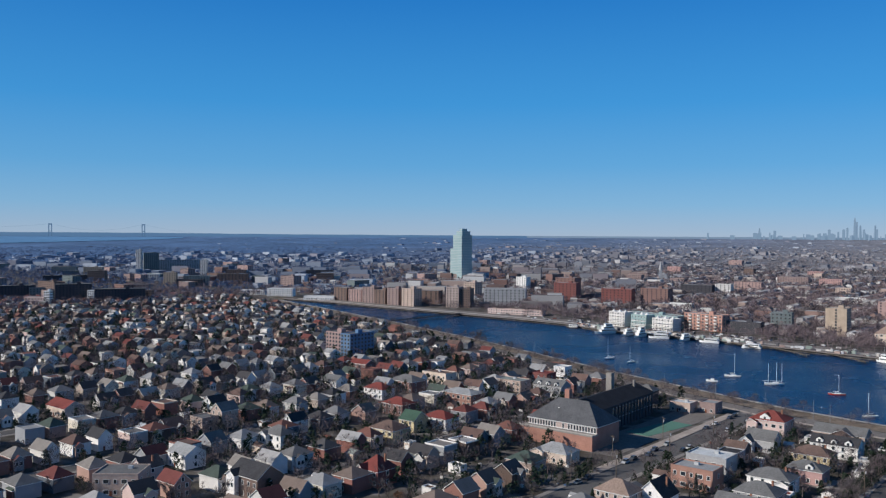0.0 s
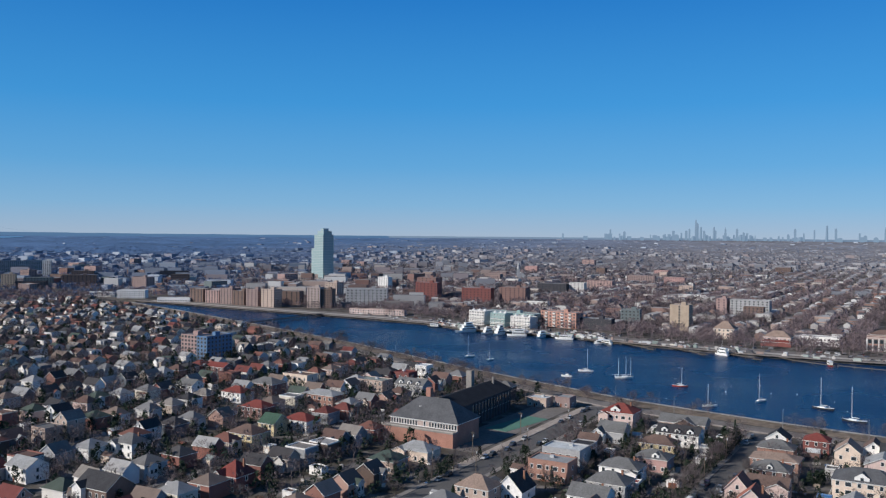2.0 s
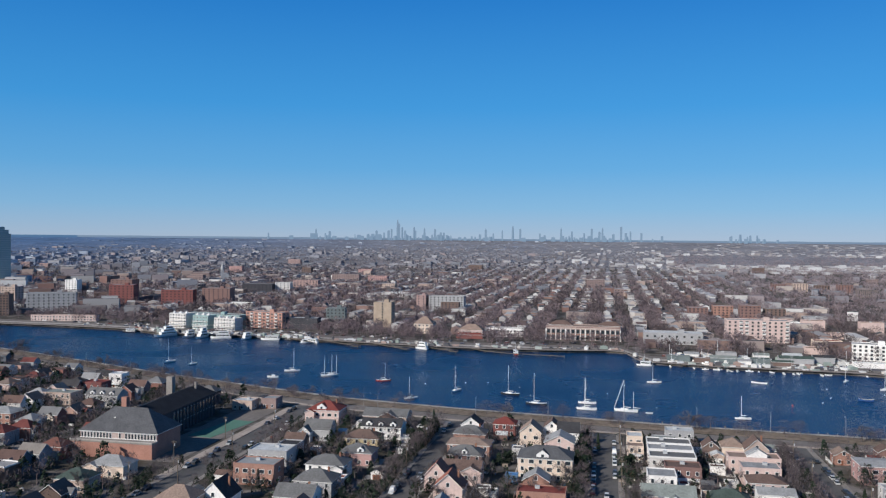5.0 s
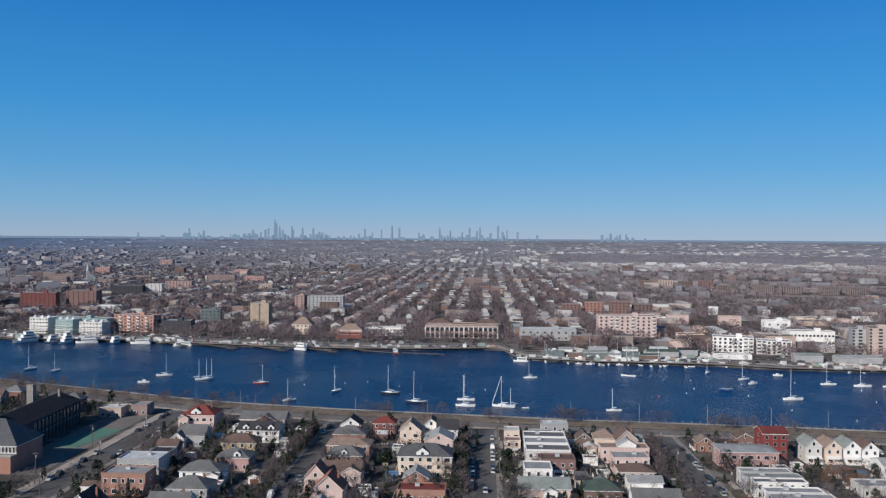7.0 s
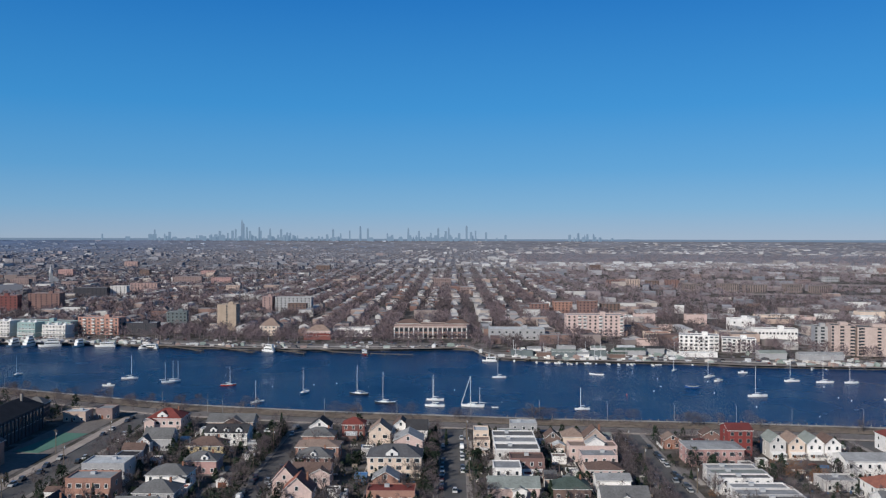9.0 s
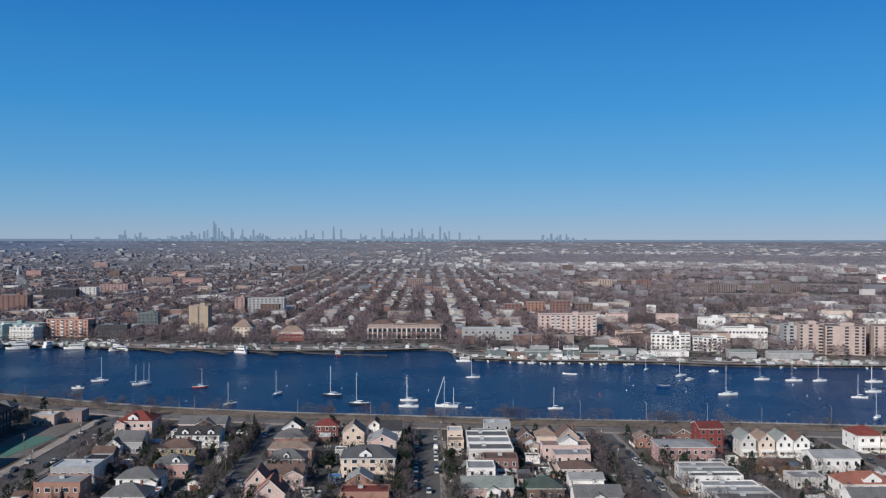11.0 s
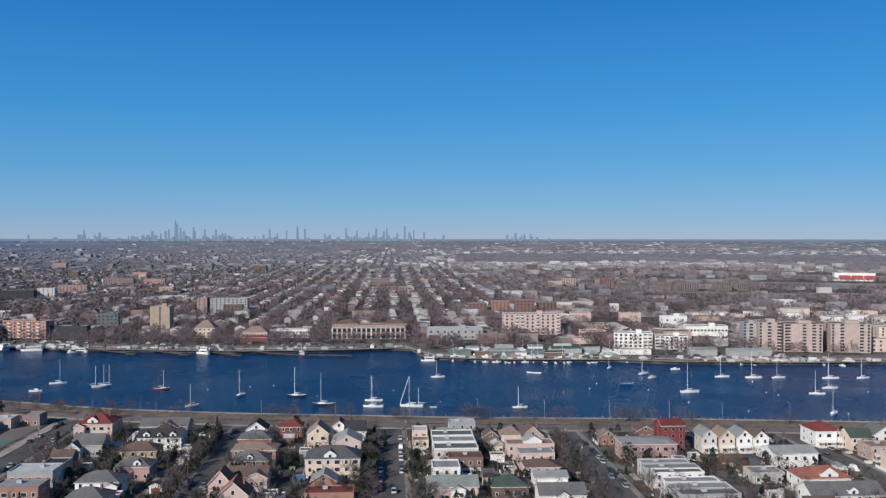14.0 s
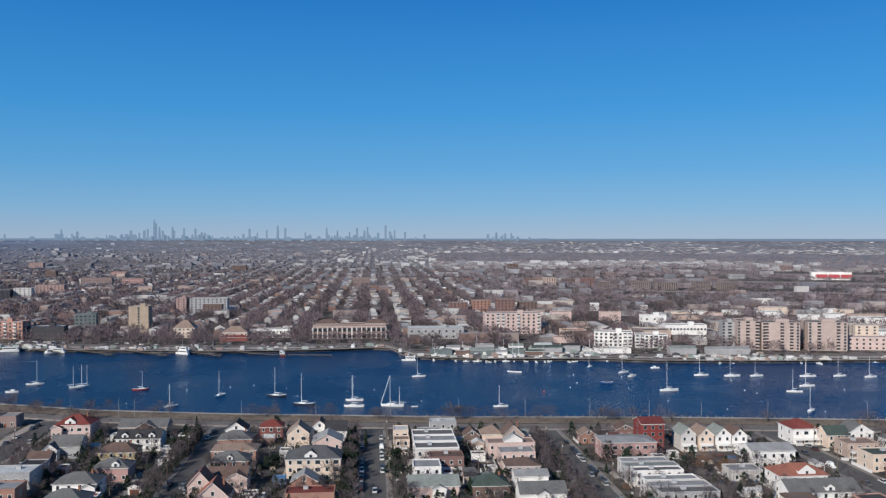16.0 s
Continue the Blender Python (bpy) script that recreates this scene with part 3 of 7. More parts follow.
house(-107, 407, 20, 11, 6, "gx", "white", "dark", "white house with a dark green roof and dormers", 0.55, dormers=((-6, 3), (0, 2.4), (6, 3)), group=G)
house(-109.6, 382, 16, 11, 6, "hip", "yellow", "brown", "yellowish house with a brown hip roof and tall chimney", 0.5, group=G)
house(-105, 358, 14, 11, 5.5, "hip", "rose", "grey", "pinkish brick house with a grey hip roof", 0.45, dormers=((2, 3),), group=G)
house(-111, 335, 16, 12, 6, "hip", "white", "grey", "white house with a pale grey hip roof", 0.45, porch="s", group=G, annex=(5.5, -5, 5, 6, 5, "gy", "white", "grey"))
house(-138, 341, 17, 12, 8.5, "flat", "grey", "white", "flat-roofed grey building with a white roof", group=G, windows=4, name="building", chimney=False)
house(-139.6, 374, 9, 9, 5, "gx", "brown", "brown", "small brown-roofed house among trees", group=G)
house(-136, 357, 9, 9, 7, "flat", "grey", "dark", "dark grey house with a flat roof", group=G, chimney=False)
house(-65, 421, 10, 10, 6, "gy", "white", "dark", "white gabled house with a brick chimney", 0.7, group=G)
house(-63, 404, 15, 11, 5.5, "hip", "orange", "grey", "brick house with a dark grey hip roof", 0.5, group=G)
house(-59.7, 381, 19, 12, 6, "hip", "orange", "tan", "wide house with an orange-tan hip roof", 0.3, group=G)
house(-58.6, 363, 15, 11, 6, "hip", "brick", "grey", "brick house with a grey hip roof", 0.5, dormers=((0, 2.4),), group=G)
house(-56, 341, 15, 11, 5.5, "gx", "pink", "brown", "pale pink house with a brown roof", 0.5, group=G, annex=(4, -5, 8, 5, 5.5, "gy", "pink", "brown"))
house(-64, 328, 9, 9, 6, "gy", "pink", "orange", "pink house with steep orange roof slopes", 1.1, group=G)
house(-57, 316, 11, 10, 5.4, "gy", "pink", "orange", "pale pink house with an orange gable roof", 0.9, group=G)
house(-49, 426, 11, 10, 6, "hip", "red", "red", "dark red brick house with a red roof", 0.5, group=G)
house(-34, 403, 10, 11, 8, "gy", "cream", "tan", "tall cream house with a tan timbered gable", 0.8, windows=4, group=G)
house(-25, 416, 8, 10, 7.5, "gy", "white", "brown", "narrow white house with a brown roof", 0.8, group=G)
house(-17, 411, 10, 11, 7, "gx", "white", "dark", "white house with a dark shingle roof", 0.7, group=G)
house(-19.9, 388, 13, 13, 7.5, "gy", "pink", "light", "brick house with a wide pale grey gable roof", 0.5, group=G)
house(-23.7, 354, 22, 14, 9, "hip", "cream", "slate", "large cream mansion with a dark grey hip roof and front dormer", 0.5, dormers=((-1, 5),), windows=4, porch="e", group=G)
house(-26, 335, 10, 9, 4.5, "gy", "orange", "light", "orange brick house with a grey gable roof", 0.6, group=G, chimney=False)
house(-22.8, 319, 18, 10, 4.5, "flat", "orange", "red", "low orange house with a flat red roof", group=G, chimney=False)
house(-36.5, 341, 5, 4, 3.4, "flat", "blue", "blue", "small blue garden shed by a house", group=G, chimney=False, windows=0)
house(13.5, 406, 7, 10, 7.5, "flat", "cream", "white", "narrow cream flat-roofed row house with balconies", group=G, porch="s", windows=4, chimney=False)
house(13.5, 392, 7, 8, 6, "flat", "cream", "tan", "cream row house with a flat roof", group=G, porch="s", chimney=False)
house(35, 424, 13, 9, 7, "flat", "grey", "white", "grey flat-roofed house with white parapet", group=G, chimney=False)
house(27, 406, 11, 9, 6.5, "flat", "grey", "sage", "grey flat-roofed house behind a garden", group=G, chimney=False)
for i, (yy, rf) in enumerate(((396, "grey"), (384, "light"), (371, "grey"))):
    house(28, yy, 19, 10.5, 7.5, "flat", ("grey", "white", "pale")[i], rf, "attached row house with a grey flat roof and white coping", group=G, porch="s", windows=3, chimney=False, trim=M_FRAME)
house(31, 357, 14, 10, 7, "flat", "brick", "brown", "brown brick row house with a flat brown roof", group=G, porch="s", chimney=False)
house(22, 345, 11, 12, 6.5, "flat", "white", "light", "white house with a flat light grey roof", group=G, chimney=False)
house(23, 323, 19, 12, 5.5, "gx", "pink", "sage", "pale brick house with a grey-green roof", 0.45, group=G, annex=(2, -6, 5, 4, 5, "gy", "white", "sage"))
house(56.8, 405, 10, 10, 5.5, "hip", "cream", "tan", "cream house with a tan hip roof", 0.6, group=G)
house(47, 404, 7, 9, 5, "gy", "brown", "brown", "small brown house with a gable", 0.8, group=G)
house(66, 400, 10, 10, 6, "gy", "tan", "brown", "tan house with a steep brown roof", 0.9, group=G)
house(62, 381, 21, 10, 6.5, "flat", "pink", "tan", "pink stucco building with a flat roof", group=G, windows=4, annex=(1, -2, 8, 4, 8, "gy", "white", "light"))
house(62, 365, 15, 11, 6.5, "flat", "pink", "light", "pink attached house with a pale flat roof", group=G, porch="s", chimney=False)
house(61, 346, 14, 11, 6, "hip", "pink", "brown", "pink house with a brown hip roof", 0.35, group=G)
house(62, 332, 13, 9, 5.5, "gx", "white", "light", "white house with a light grey roof", 0.35, porch="s", group=G)
house(45, 325, 14, 11, 4.5, "hip", "brown", "green", "low house with a dark green roof", 0.5, group=G)
house(62, 310, 17, 11, 5.5, "gx", "white", "grey", "white house with a grey roof and front gable", 0.55, group=G, annex=(0, -5, 5, 4, 5.5, "gy", "white", "grey"))
house(113.9, 377, 24, 15, 7.5, "hip", "rose", "light", "wide pink brick building with a pale grey hip roof", 0.12, windows=4, group=G, chimney=False)
house(103, 404, 7.5, 8, 4.2, "gy", "orange", "tan", "small brick house with a tan gable", 0.6, group=G)
house(124, 414, 8, 8, 4.2, "gy", "brick", "brown", "small brown brick house with a gable", 0.6, group=G)
house(128.7, 389, 10.8, 12, 12.6, "gx", "crimson", "maroon", "tall dark red brick house with a steep roof", 0.35, windows=4, group=G, dark=True)
for xx, wl, rf, hh in ((145.5, "pale", "sage", 7.5), (154, "cream", "tan", 7), (162.2, "white", "sage", 7), (170, "white", "brown", 6.5)):
    house(xx, 389, 7.2, 12, hh, "gy", wl, rf, "narrow gabled house in a row, with a front porch", 0.85, porch="s", group=G, chimney=False)
house(170.6, 357, 19, 13, 7.5, "gx", "white", "light", "whitish building with a light grey roof", 0.3, group=G, chimney=False)
house(166.6, 323, 20, 13, 6.5, "hip", "white", "orange", "white house with an orange tiled roof and white dormer", 0.45, dormers=((1, 7),), windows=4, group=G)
house(164, 303, 27, 13, 6, "gx", "white", "grey", "white house with a large grey roof and dormer", 0.5, dormers=((2, 3.5),), group=G)
for yy, wd, dd, wl, rf in ((346, 20, 7, "pale", "light"), (338.5, 22, 6.5, "grey", "sage"), (331.5, 20, 6, "white", "grey"), (319, 21, 7, "white", "light"), (311, 23, 7.5, "pale", "light"), (303, 22, 7, "grey", "grey")):
    house(112 + (349 - yy) * 0.06, yy, wd, dd, 6.0, "flat", wl, rf, "attached house with a ribbed pale flat roof", group=G, chimney=False, windows=2)
house(206, 398, 13, 15, 7.5, "hip", "white", "red", "white house with a red hip roof", 0.45, porch="s", windows=4, group=G)
house(217.7, 388, 11, 11, 6, "gx", "cream", "green", "house with a dark green roof and pale walls", 0.6, group=G)
house(229.3, 389, 12, 11, 7, "gy", "white", "grey", "white gabled house by the water", 0.6, group=G)
house(219, 370, 15, 11, 6, "flat", "tan", "tan", "tan flat-roofed house with a terrace", group=G, porch="s", chimney=False)
house(216, 347, 14, 12, 7, "flat", "cream", "green", "pale house with a green roof edge", group=G, chimney=False)
house(151, 338, 13, 10, 4, "flat", "pale", "light", "low white house with a flat grey roof", group=G, chimney=False)
house(216, 326, 14, 12, 7, "hip", "brick", "brown", "brick house with a brown hip roof", 0.5, group=G)
house(240, 372, 12, 12, 6.5, "hip", "white", "grey", "white house with a grey hip roof", 0.5, group=G)
house(238, 350, 13, 12, 6.5, "gy", "tan", "brown", "tan house with a brown gable roof", 0.6, group=G)
house(-135.6, 321, 17, 11, 8, "flat", "orange", "light", "orange brick flat-roofed apartment house", group=G, windows=4, chimney=False)
house(-138, 291, 11, 12, 4.0, "gy", "white", "dark", "white house with a black steep gable roof", 1.0, group=G)
house(-148, 280, 14, 11, 6, "hip", "tan", "tan", "tan house with a shingled tan roof", 0.6, group=G)
house(-108, 312, 15, 12, 6, "hip", "grey", "grey", "grey house with a shingled hip roof", 0.5, group=G)
house(-108, 291, 14, 11, 6, "gx", "white", "grey", "white house with a grey shingle roof", 0.6, group=G)
# west of the wide street
house(-198, 318, 16, 11, 5, "hip", "cream", "light", "cream bungalow with a pale grey hip roof", 0.5, group=G, annex=(-6, -4, 6, 6, 4.5, "gy", "cream", "light"))
house(-200, 297, 13, 11, 5, "hip", "tan", "green", "tan house with a grey-green hip roof", 0.5, group=G)
house(-278, 297, 15, 12, 6.5, "hip", "yellow", "brown", "yellow house with a brown hip roof", 0.5, windows=4, group=G)
house(-284, 321, 10, 11, 6, "gx", "yellow", "leaf", "yellow house with a bright green roof", 0.7, group=G)
house(-277, 334, 15, 11, 6, "hip", "white", "red", "white house with a dark red hip roof", 0.45, group=G)
house(-359, 431, 20, 11, 8, "flat", "cream", "brown", "long cream building with a dark flat roof", windows=4, group=G, chimney=False)
house(-359, 400, 19, 13, 7, "hip", "brick", "grey", "brown brick house with a grey hip roof", 0.45, group=G)
house(-307, 390, 22, 13, 7, "hip", "orange", "light", "wide orange brick house with a pale hip roof", 0.3, windows=4, group=G)
house(-308, 477, 13, 11, 7.5, "flat", "red", "red", "red brick house with a flat roof", group=G, chimney=False)
house(-281, 445, 20, 11, 7, "gx", "grey", "grey", "grey house with a row of white dormers", 0.6, dormers=((-6, 2.6), (0, 2.6), (6, 2.6)), group=G)
house(-309, 503, 9, 9, 8.5, "flat", "white", "white", "white modern house with open balconies", windows=4, porch="s", group=G, chimney=False)
house(-312, 447, 21, 12, 6.5, "flat", "tan", "sage", "tan building with a pale green flat roof", group=G, chimney=False)
house(-300, 172, 17, 14, 8, "flat", "tan", "grey", "wide tan apartment house with a flat grey roof", windows=4, group=G, chimney=False, rz=40)
house(-234, 243, 11, 11, 6.5, "hip", "red", "red", "red brick house with a tall red roof", 0.8, group=G, annex=(-2, -6, 5, 4, 6.5, "gy", "pink", "red"))
house(-325, 279, 7, 10, 6.5, "gy", "white", "dark", "narrow white house with a steep gable", 0.9, group=G)
house(-309, 256, 13, 10, 6.5, "hip", "white", "grey", "white house with a grey hip roof", 0.6, windows=4, group=G, annex=(-4, -5, 5, 4, 6, "gy", "white", "grey"))
house(-362, 252, 10, 10, 7, "flat", "tan", "grey", "tan brick house with a flat roof", group=G, chimney=False)
house(-259, 203, 17, 12, 8, "gx", "brown", "dark", "large dark house with several gables", 0.7, group=G, annex=(-5, -6, 5, 4, 8, "gy", "white", "dark"))
house(-313, 209, 13, 10, 6, "gx", "white", "light", "white house with a pale grey roof", 0.6, group=G)
house(-448, 224, 20, 11, 5.5, "gx", "cream", "red", "long house with a dull red roof", 0.6, group=G)
house(-398, 374, 13, 10, 6, "gx", "white", "grey", "white house with a grey roof and many windows", 0.6, windows=4, group=G)
house(-394, 281, 9, 10, 6, "gy", "white", "dark", "white house with dark gable roof", 0.8, group=G)
house(-357, 372, 15, 11, 6, "hip", "white", "red", "white house with a broad red hip roof", 0.5, group=G)
house(-317, 346, 15, 11, 6, "hip", "brick", "red", "brick house with a dull red hip roof", 0.5, group=G)
house(-306, 186, 9, 9, 6, "gy", "pink", "brown", "pale pink house with a brown gable roof", 0.8, group=G)
house(-435, 436, 16, 10, 6, "gx", "brick", "red", "brick house with a dull red roof", 0.5, group=G)
house(-531, 300, 11, 9, 7, "flat", "orange", "brown", "orange brick house with a flat roof", group=G, chimney=False)
house(-362, 264, 9, 10, 9, "gy", "tan", "grey", "tall tan house with a grey gable roof", 0.8, group=G)
house(-201, 456, 12, 10, 5, "flat", "tan", "white", "low brick building beside the court with a white roof", group=G, name="building", chimney=False)
house(-188, 463, 9, 10, 5.5, "flat", "dusk", "light", "small grey-brown brick building beside the court", group=G, name="building", chimney=False)
TAKEN = [(o.location.x, o.location.y, 11.0) for o in scene.objects if o.parent is None and o.type == "EMPTY" and o.name.startswith(("house", "building"))]
TAKEN += [(-234, 395, 26), (-234, 420, 26), (-230, 438, 20), (-217, 350, 24), (-217, 375, 24), (-217, 400, 24), (-215, 425, 24), (-193, 400, 18), (-200, 445, 16), (-497, 484, 20), (-497, 500, 20), (-514, 488, 18)]


# ---- the school ----
M_SCHOOL = mat("school_brick", (0.36, 0.19, 0.15), 0.85, 0.22, 0.2, fine=1.5)


def school():
    e = root("school", -216, 341, LAND, 0, "brick school with hipped grey roof and a dark-roofed hall", "school")
    # near-black hall walls: the shade of the east side is in their colour
    bw = WALLS["umber"]
    bm = bmesh.new()
    box(bm, -17, 22.3, 0, 5, -0.3, 6.6)
    part("front_wing", bm, M_SCHOOL, e, "low reddish brick front wing")
    bm = bmesh.new()
    box(bm, -17.2, 22.5, -0.2, 4.9, 6.6, 7.2)
    part("terrace", bm, M_CONC, e)
    bm = bmesh.new()
    box(bm, -15.5, 22, 5, 26, -0.3, 10.6)
    part("wall", bm, M_SCHOOL, e, "brick upper storey with a row of tall windows")
    part("cornice", cbox(3.25, 4.9, 9.9, 37.8, 0.3, 0.7), M_FRAME, e)
    part("window_band", cbox(3.25, 4.97, 7.2, 37.2, 0.06, 2.7), WALLS["beige"], e, "pale stone band round the upper windows")
    for i in range(24):
        if i not in (10, 11, 13):
            o = put(WIN_MESH, "window", e, -14.5 + i * 1.54, 4.94, 7.5)
            o.scale = (0.85, 1.4, 1.5)
    bm, _ = roof_mesh(37.5, 21, 10.6, "hip", 0.78, 0.6)
    o = part("roof", bm, [ROOFS["slate"], M_FRAME], e)
    o.matrix_basis = pose(3.25, 15.5, 0)
    o = part("hall", wall_mesh(21, 64, 12.3, "gy", 0.36), bw, e, "brick hall with shade in its wall colour and tall window bays")
    o.matrix_basis = pose(-3.4, 63, 0, 0, 0, 2.5)
    bm, _ = roof_mesh(21, 64, 12.3, "gy", 0.36, 0.5)
    part("hall_roof", bm, [ROOFS["pitch"], bw], o)
    for i in range(13):
        w = put(WIN_DARK, "window", o, 10.5, -17 + i * 3.8, 5.6, 90)
        w.scale = (1.25, 1.0, 3.2)
        part("pier", cbox(10.7, -15.1 + i * 3.8, 0, 0.5, 0.8, 11.6), bw, o)
    part("chimney", cbox(-15.5, 86, -0.3, 3.4, 3.4, 22), M_CONC, e, "tall pale square chimney stack")
    part("chimney", cbox(-7, 27.5, 14, 2.6, 2.6, 7.5), M_SCHOOL, e)
    part("chimney", cbox(-2, 88, 13, 1.0, 1.0, 6), M_CONC, e)
    part("vent", cbox(-2, 11, 14.4, 1.0, 1.0, 1.2), M_FRAME, e)
    part("string_course", cbox(3.25, 4.88, 7.2, 37.6, 0.24, 0.3), M_FRAME, e)
    part("parapet", cbox(2.65, 0, 7.2, 39.9, 0.4, 0.5), M_PALE, e, "pale stone parapet of the terrace")


school()
bm = bmesh.new()
box(bm, -6.6, 6.6, -19.5, 19.5, 0, 0.2)
court = part("playing_court", bm, M_COURT)
court.matrix_basis = pose(-191.4, 405.5, LAND, 0, 0, -9)
tagged(court, "faded green paved playing court beside the school", "court", kind="structure")
bm = bmesh.new()
box(bm, -12, 10, -62, 62, 0, 0.1)
yard = part("school_yard", bm, M_SHORE_ROAD)
yard.matrix_basis = pose(-192, 402, LAND)
tagged(yard, "worn grey paved school yard", "yard", kind="structure")
bm = bmesh.new()
box(bm, -2.5, 2.5, -90, 62, 0, 0.26)
yard = part("pavement", bm, M_WALK)
yard.matrix_basis = pose(-176.4, 402, LAND)
tagged(yard, "wide pale concrete pavement along the school", "pavement", kind="structure")


# ---- apartment blocks ----
def bay_mesh(w, h, balcony=False):
    """A larger window; a balcony has its slab and front joined to the frame."""
    bm = win_mesh(w, h, 0.15, 1.1 if balcony else 0.1)
    if balcony:
        low = sorted((v for v in bm.verts), key=lambda v: (v.co.y, v.co.z))[:2]
        a, b = sorted(low, key=lambda v: v.co.x)
        up = [bm.verts.new((v.co.x, v.co.y, 1.0)) for v in (a, b)]
        bm.faces.new((a, b, up[1], up[0]))
    me = bpy.data.meshes.new("window")
    bm.to_mesh(me)
    bm.free()
    me.materials.append(M_FRAME if balcony else M_FRAME_DIM)
    me.materials.append(M_GLASS)
    return me


M_SEAPORT = mat("pale_seaport_cladding", (0.25, 0.35, 0.35), 0.5, 0.25, 0.15)
BAY, BALC = bay_mesh(1.7, 1.6), bay_mesh(3.0, 2.0, True)


def block(x, y, sx, sy, h, wall, label, rz=0.0, floors=6, bays=8, side=3, name="apartment_building", roof="light", balconies=(), group="", each=True, wmat=None, z=None):
    """A flat-roofed block with parapet, rooftop house and rows of windows on the two sides that face the water."""
    e = root(name, x, y, rise(x, y) if z is None else z, rz, label, "building", group)
    wm = wmat or WALLS[wall]
    bm = bmesh.new()
    box(bm, -sx / 2, sx / 2, -sy / 2, sy / 2, -0.5, h)
    part("wall", bm, wm, e)
    bm, _ = roof_mesh(sx, sy, h, "flat", 0)
    part("roof", bm, [ROOFS[roof], wm], e)
    if each or h > 19:
        part("roof_house", cbox(sx * 0.15, 0, h, min(5, sx * 0.3), min(5, sy * 0.4), 3), wm, e)
    fh = h / floors
    spots = []
    for f in range(floors):
        for i in range(bays):
            spots.append((-sx / 2 + sx * (i + 0.5) / bays, -sy / 2, f * fh + fh * 0.3, 0, i in balconies))
        for i in range(side):
            yy = -sy / 2 + sy * (i + 0.5) / side
            s = 1 if x < 0 else -1
            spots.append((s * sx / 2, yy, f * fh + fh * 0.3, s * 90, False))
    if each:
        for px, py, pz, r, b in spots:
            if not (r and h < 10):
                put(BALC if b else BAY, "balcony" if b else "window", e, px, py, pz, r)
    else:
        bm = bmesh.new()
        for px, py, pz, r, b in spots:
            if r == 0:
                box(bm, px - 0.9, px + 0.9, py - 0.06, py, pz, pz + 1.5)
            else:
                s = 1 if r > 0 else -1
                box(bm, min(px, px + s * 0.06), max(px, px + s * 0.06), py - 0.9, py + 0.9, pz, pz + 1.5)
        w = part("glazing", bm, M_GLASS, e)
        w["kind"] = "stuff"
    return e


FS = "buildings on the far shore"
def arcade_house(x, y, sx, sy, h):
    """A long brick house: two storeys of dark glazing between white piers under a pale cornice."""
    e = root("building", x, y, LAND, 0, "long red brick waterfront house with white piers and a pale cornice", "building", FS)
    bm = bmesh.new()
    box(bm, -sx / 2, sx / 2, -sy / 2, sy / 2, -0.5, h)
    part("wall", bm, WALLS["brick"], e)
    bm, _ = roof_mesh(sx, sy, h, "flat", 0)
    part("roof", bm, [ROOFS["tan"], WALLS["beige"]], e)
    part("cornice", cbox(0, -sy / 2 - 0.25, h - 2.2, sx + 0.5, 0.5, 1.5), WALLS["beige"], e, "pale stone cornice band")
    part("string_course", cbox(0, -sy / 2 - 0.2, h * 0.42, sx + 0.3, 0.4, 0.9), WALLS["orange"], e)
    n = 15
    for i in range(n + 1):
        part("pier", cbox(-sx / 2 + sx * i / n, -sy / 2 - 0.3, 0, 1.15 if i % 4 == 0 else 0.7, 0.6, h - 2.2), M_FRAME, e)
    for i in range(n):
        for z, q in ((0.8, h * 0.42 - 1.4), (h * 0.42 + 1.3, h * 0.58 - 4.0)):
            o = put(BAY, "window", e, -sx / 2 + sx * (i + 0.5) / n, -sy / 2 - 0.05, z)
            o.scale = (1.55, 1.0, q / 1.7)
    part("awning", cbox(sx * 0.2, -sy / 2 - 1.6, 3.0, sx * 0.5, 2.6, 0.2), ROOFS["brown"], e)
    return e


arcade_house(-22, 850, 71, 22, 13)
for hx in (-44, 4):
    house(hx, 857, 23, 14, 13.6, "hip", "beige", "brown", "hipped roof pavilion of the brick waterfront building", 0.5, windows=0, group=FS, name="building", chimney=False)
block(144, 874, 58, 18, 21, "pink", "six-storey tan brick apartment house with white balconies", floors=6, bays=11, side=2, balconies=(2, 3, 6, 10), group=FS)
block(219, 764, 34, 16, 13, "white", "white waterfront apartment building", -14, floors=4, bays=8, side=2, group=FS, balconies=(6, 7))
block(250, 751, 28, 16, 11.5, "white", "white waterfront apartment building with balconies", -14, floors=4, bays=7, side=2, group=FS, balconies=(0, 1, 4))


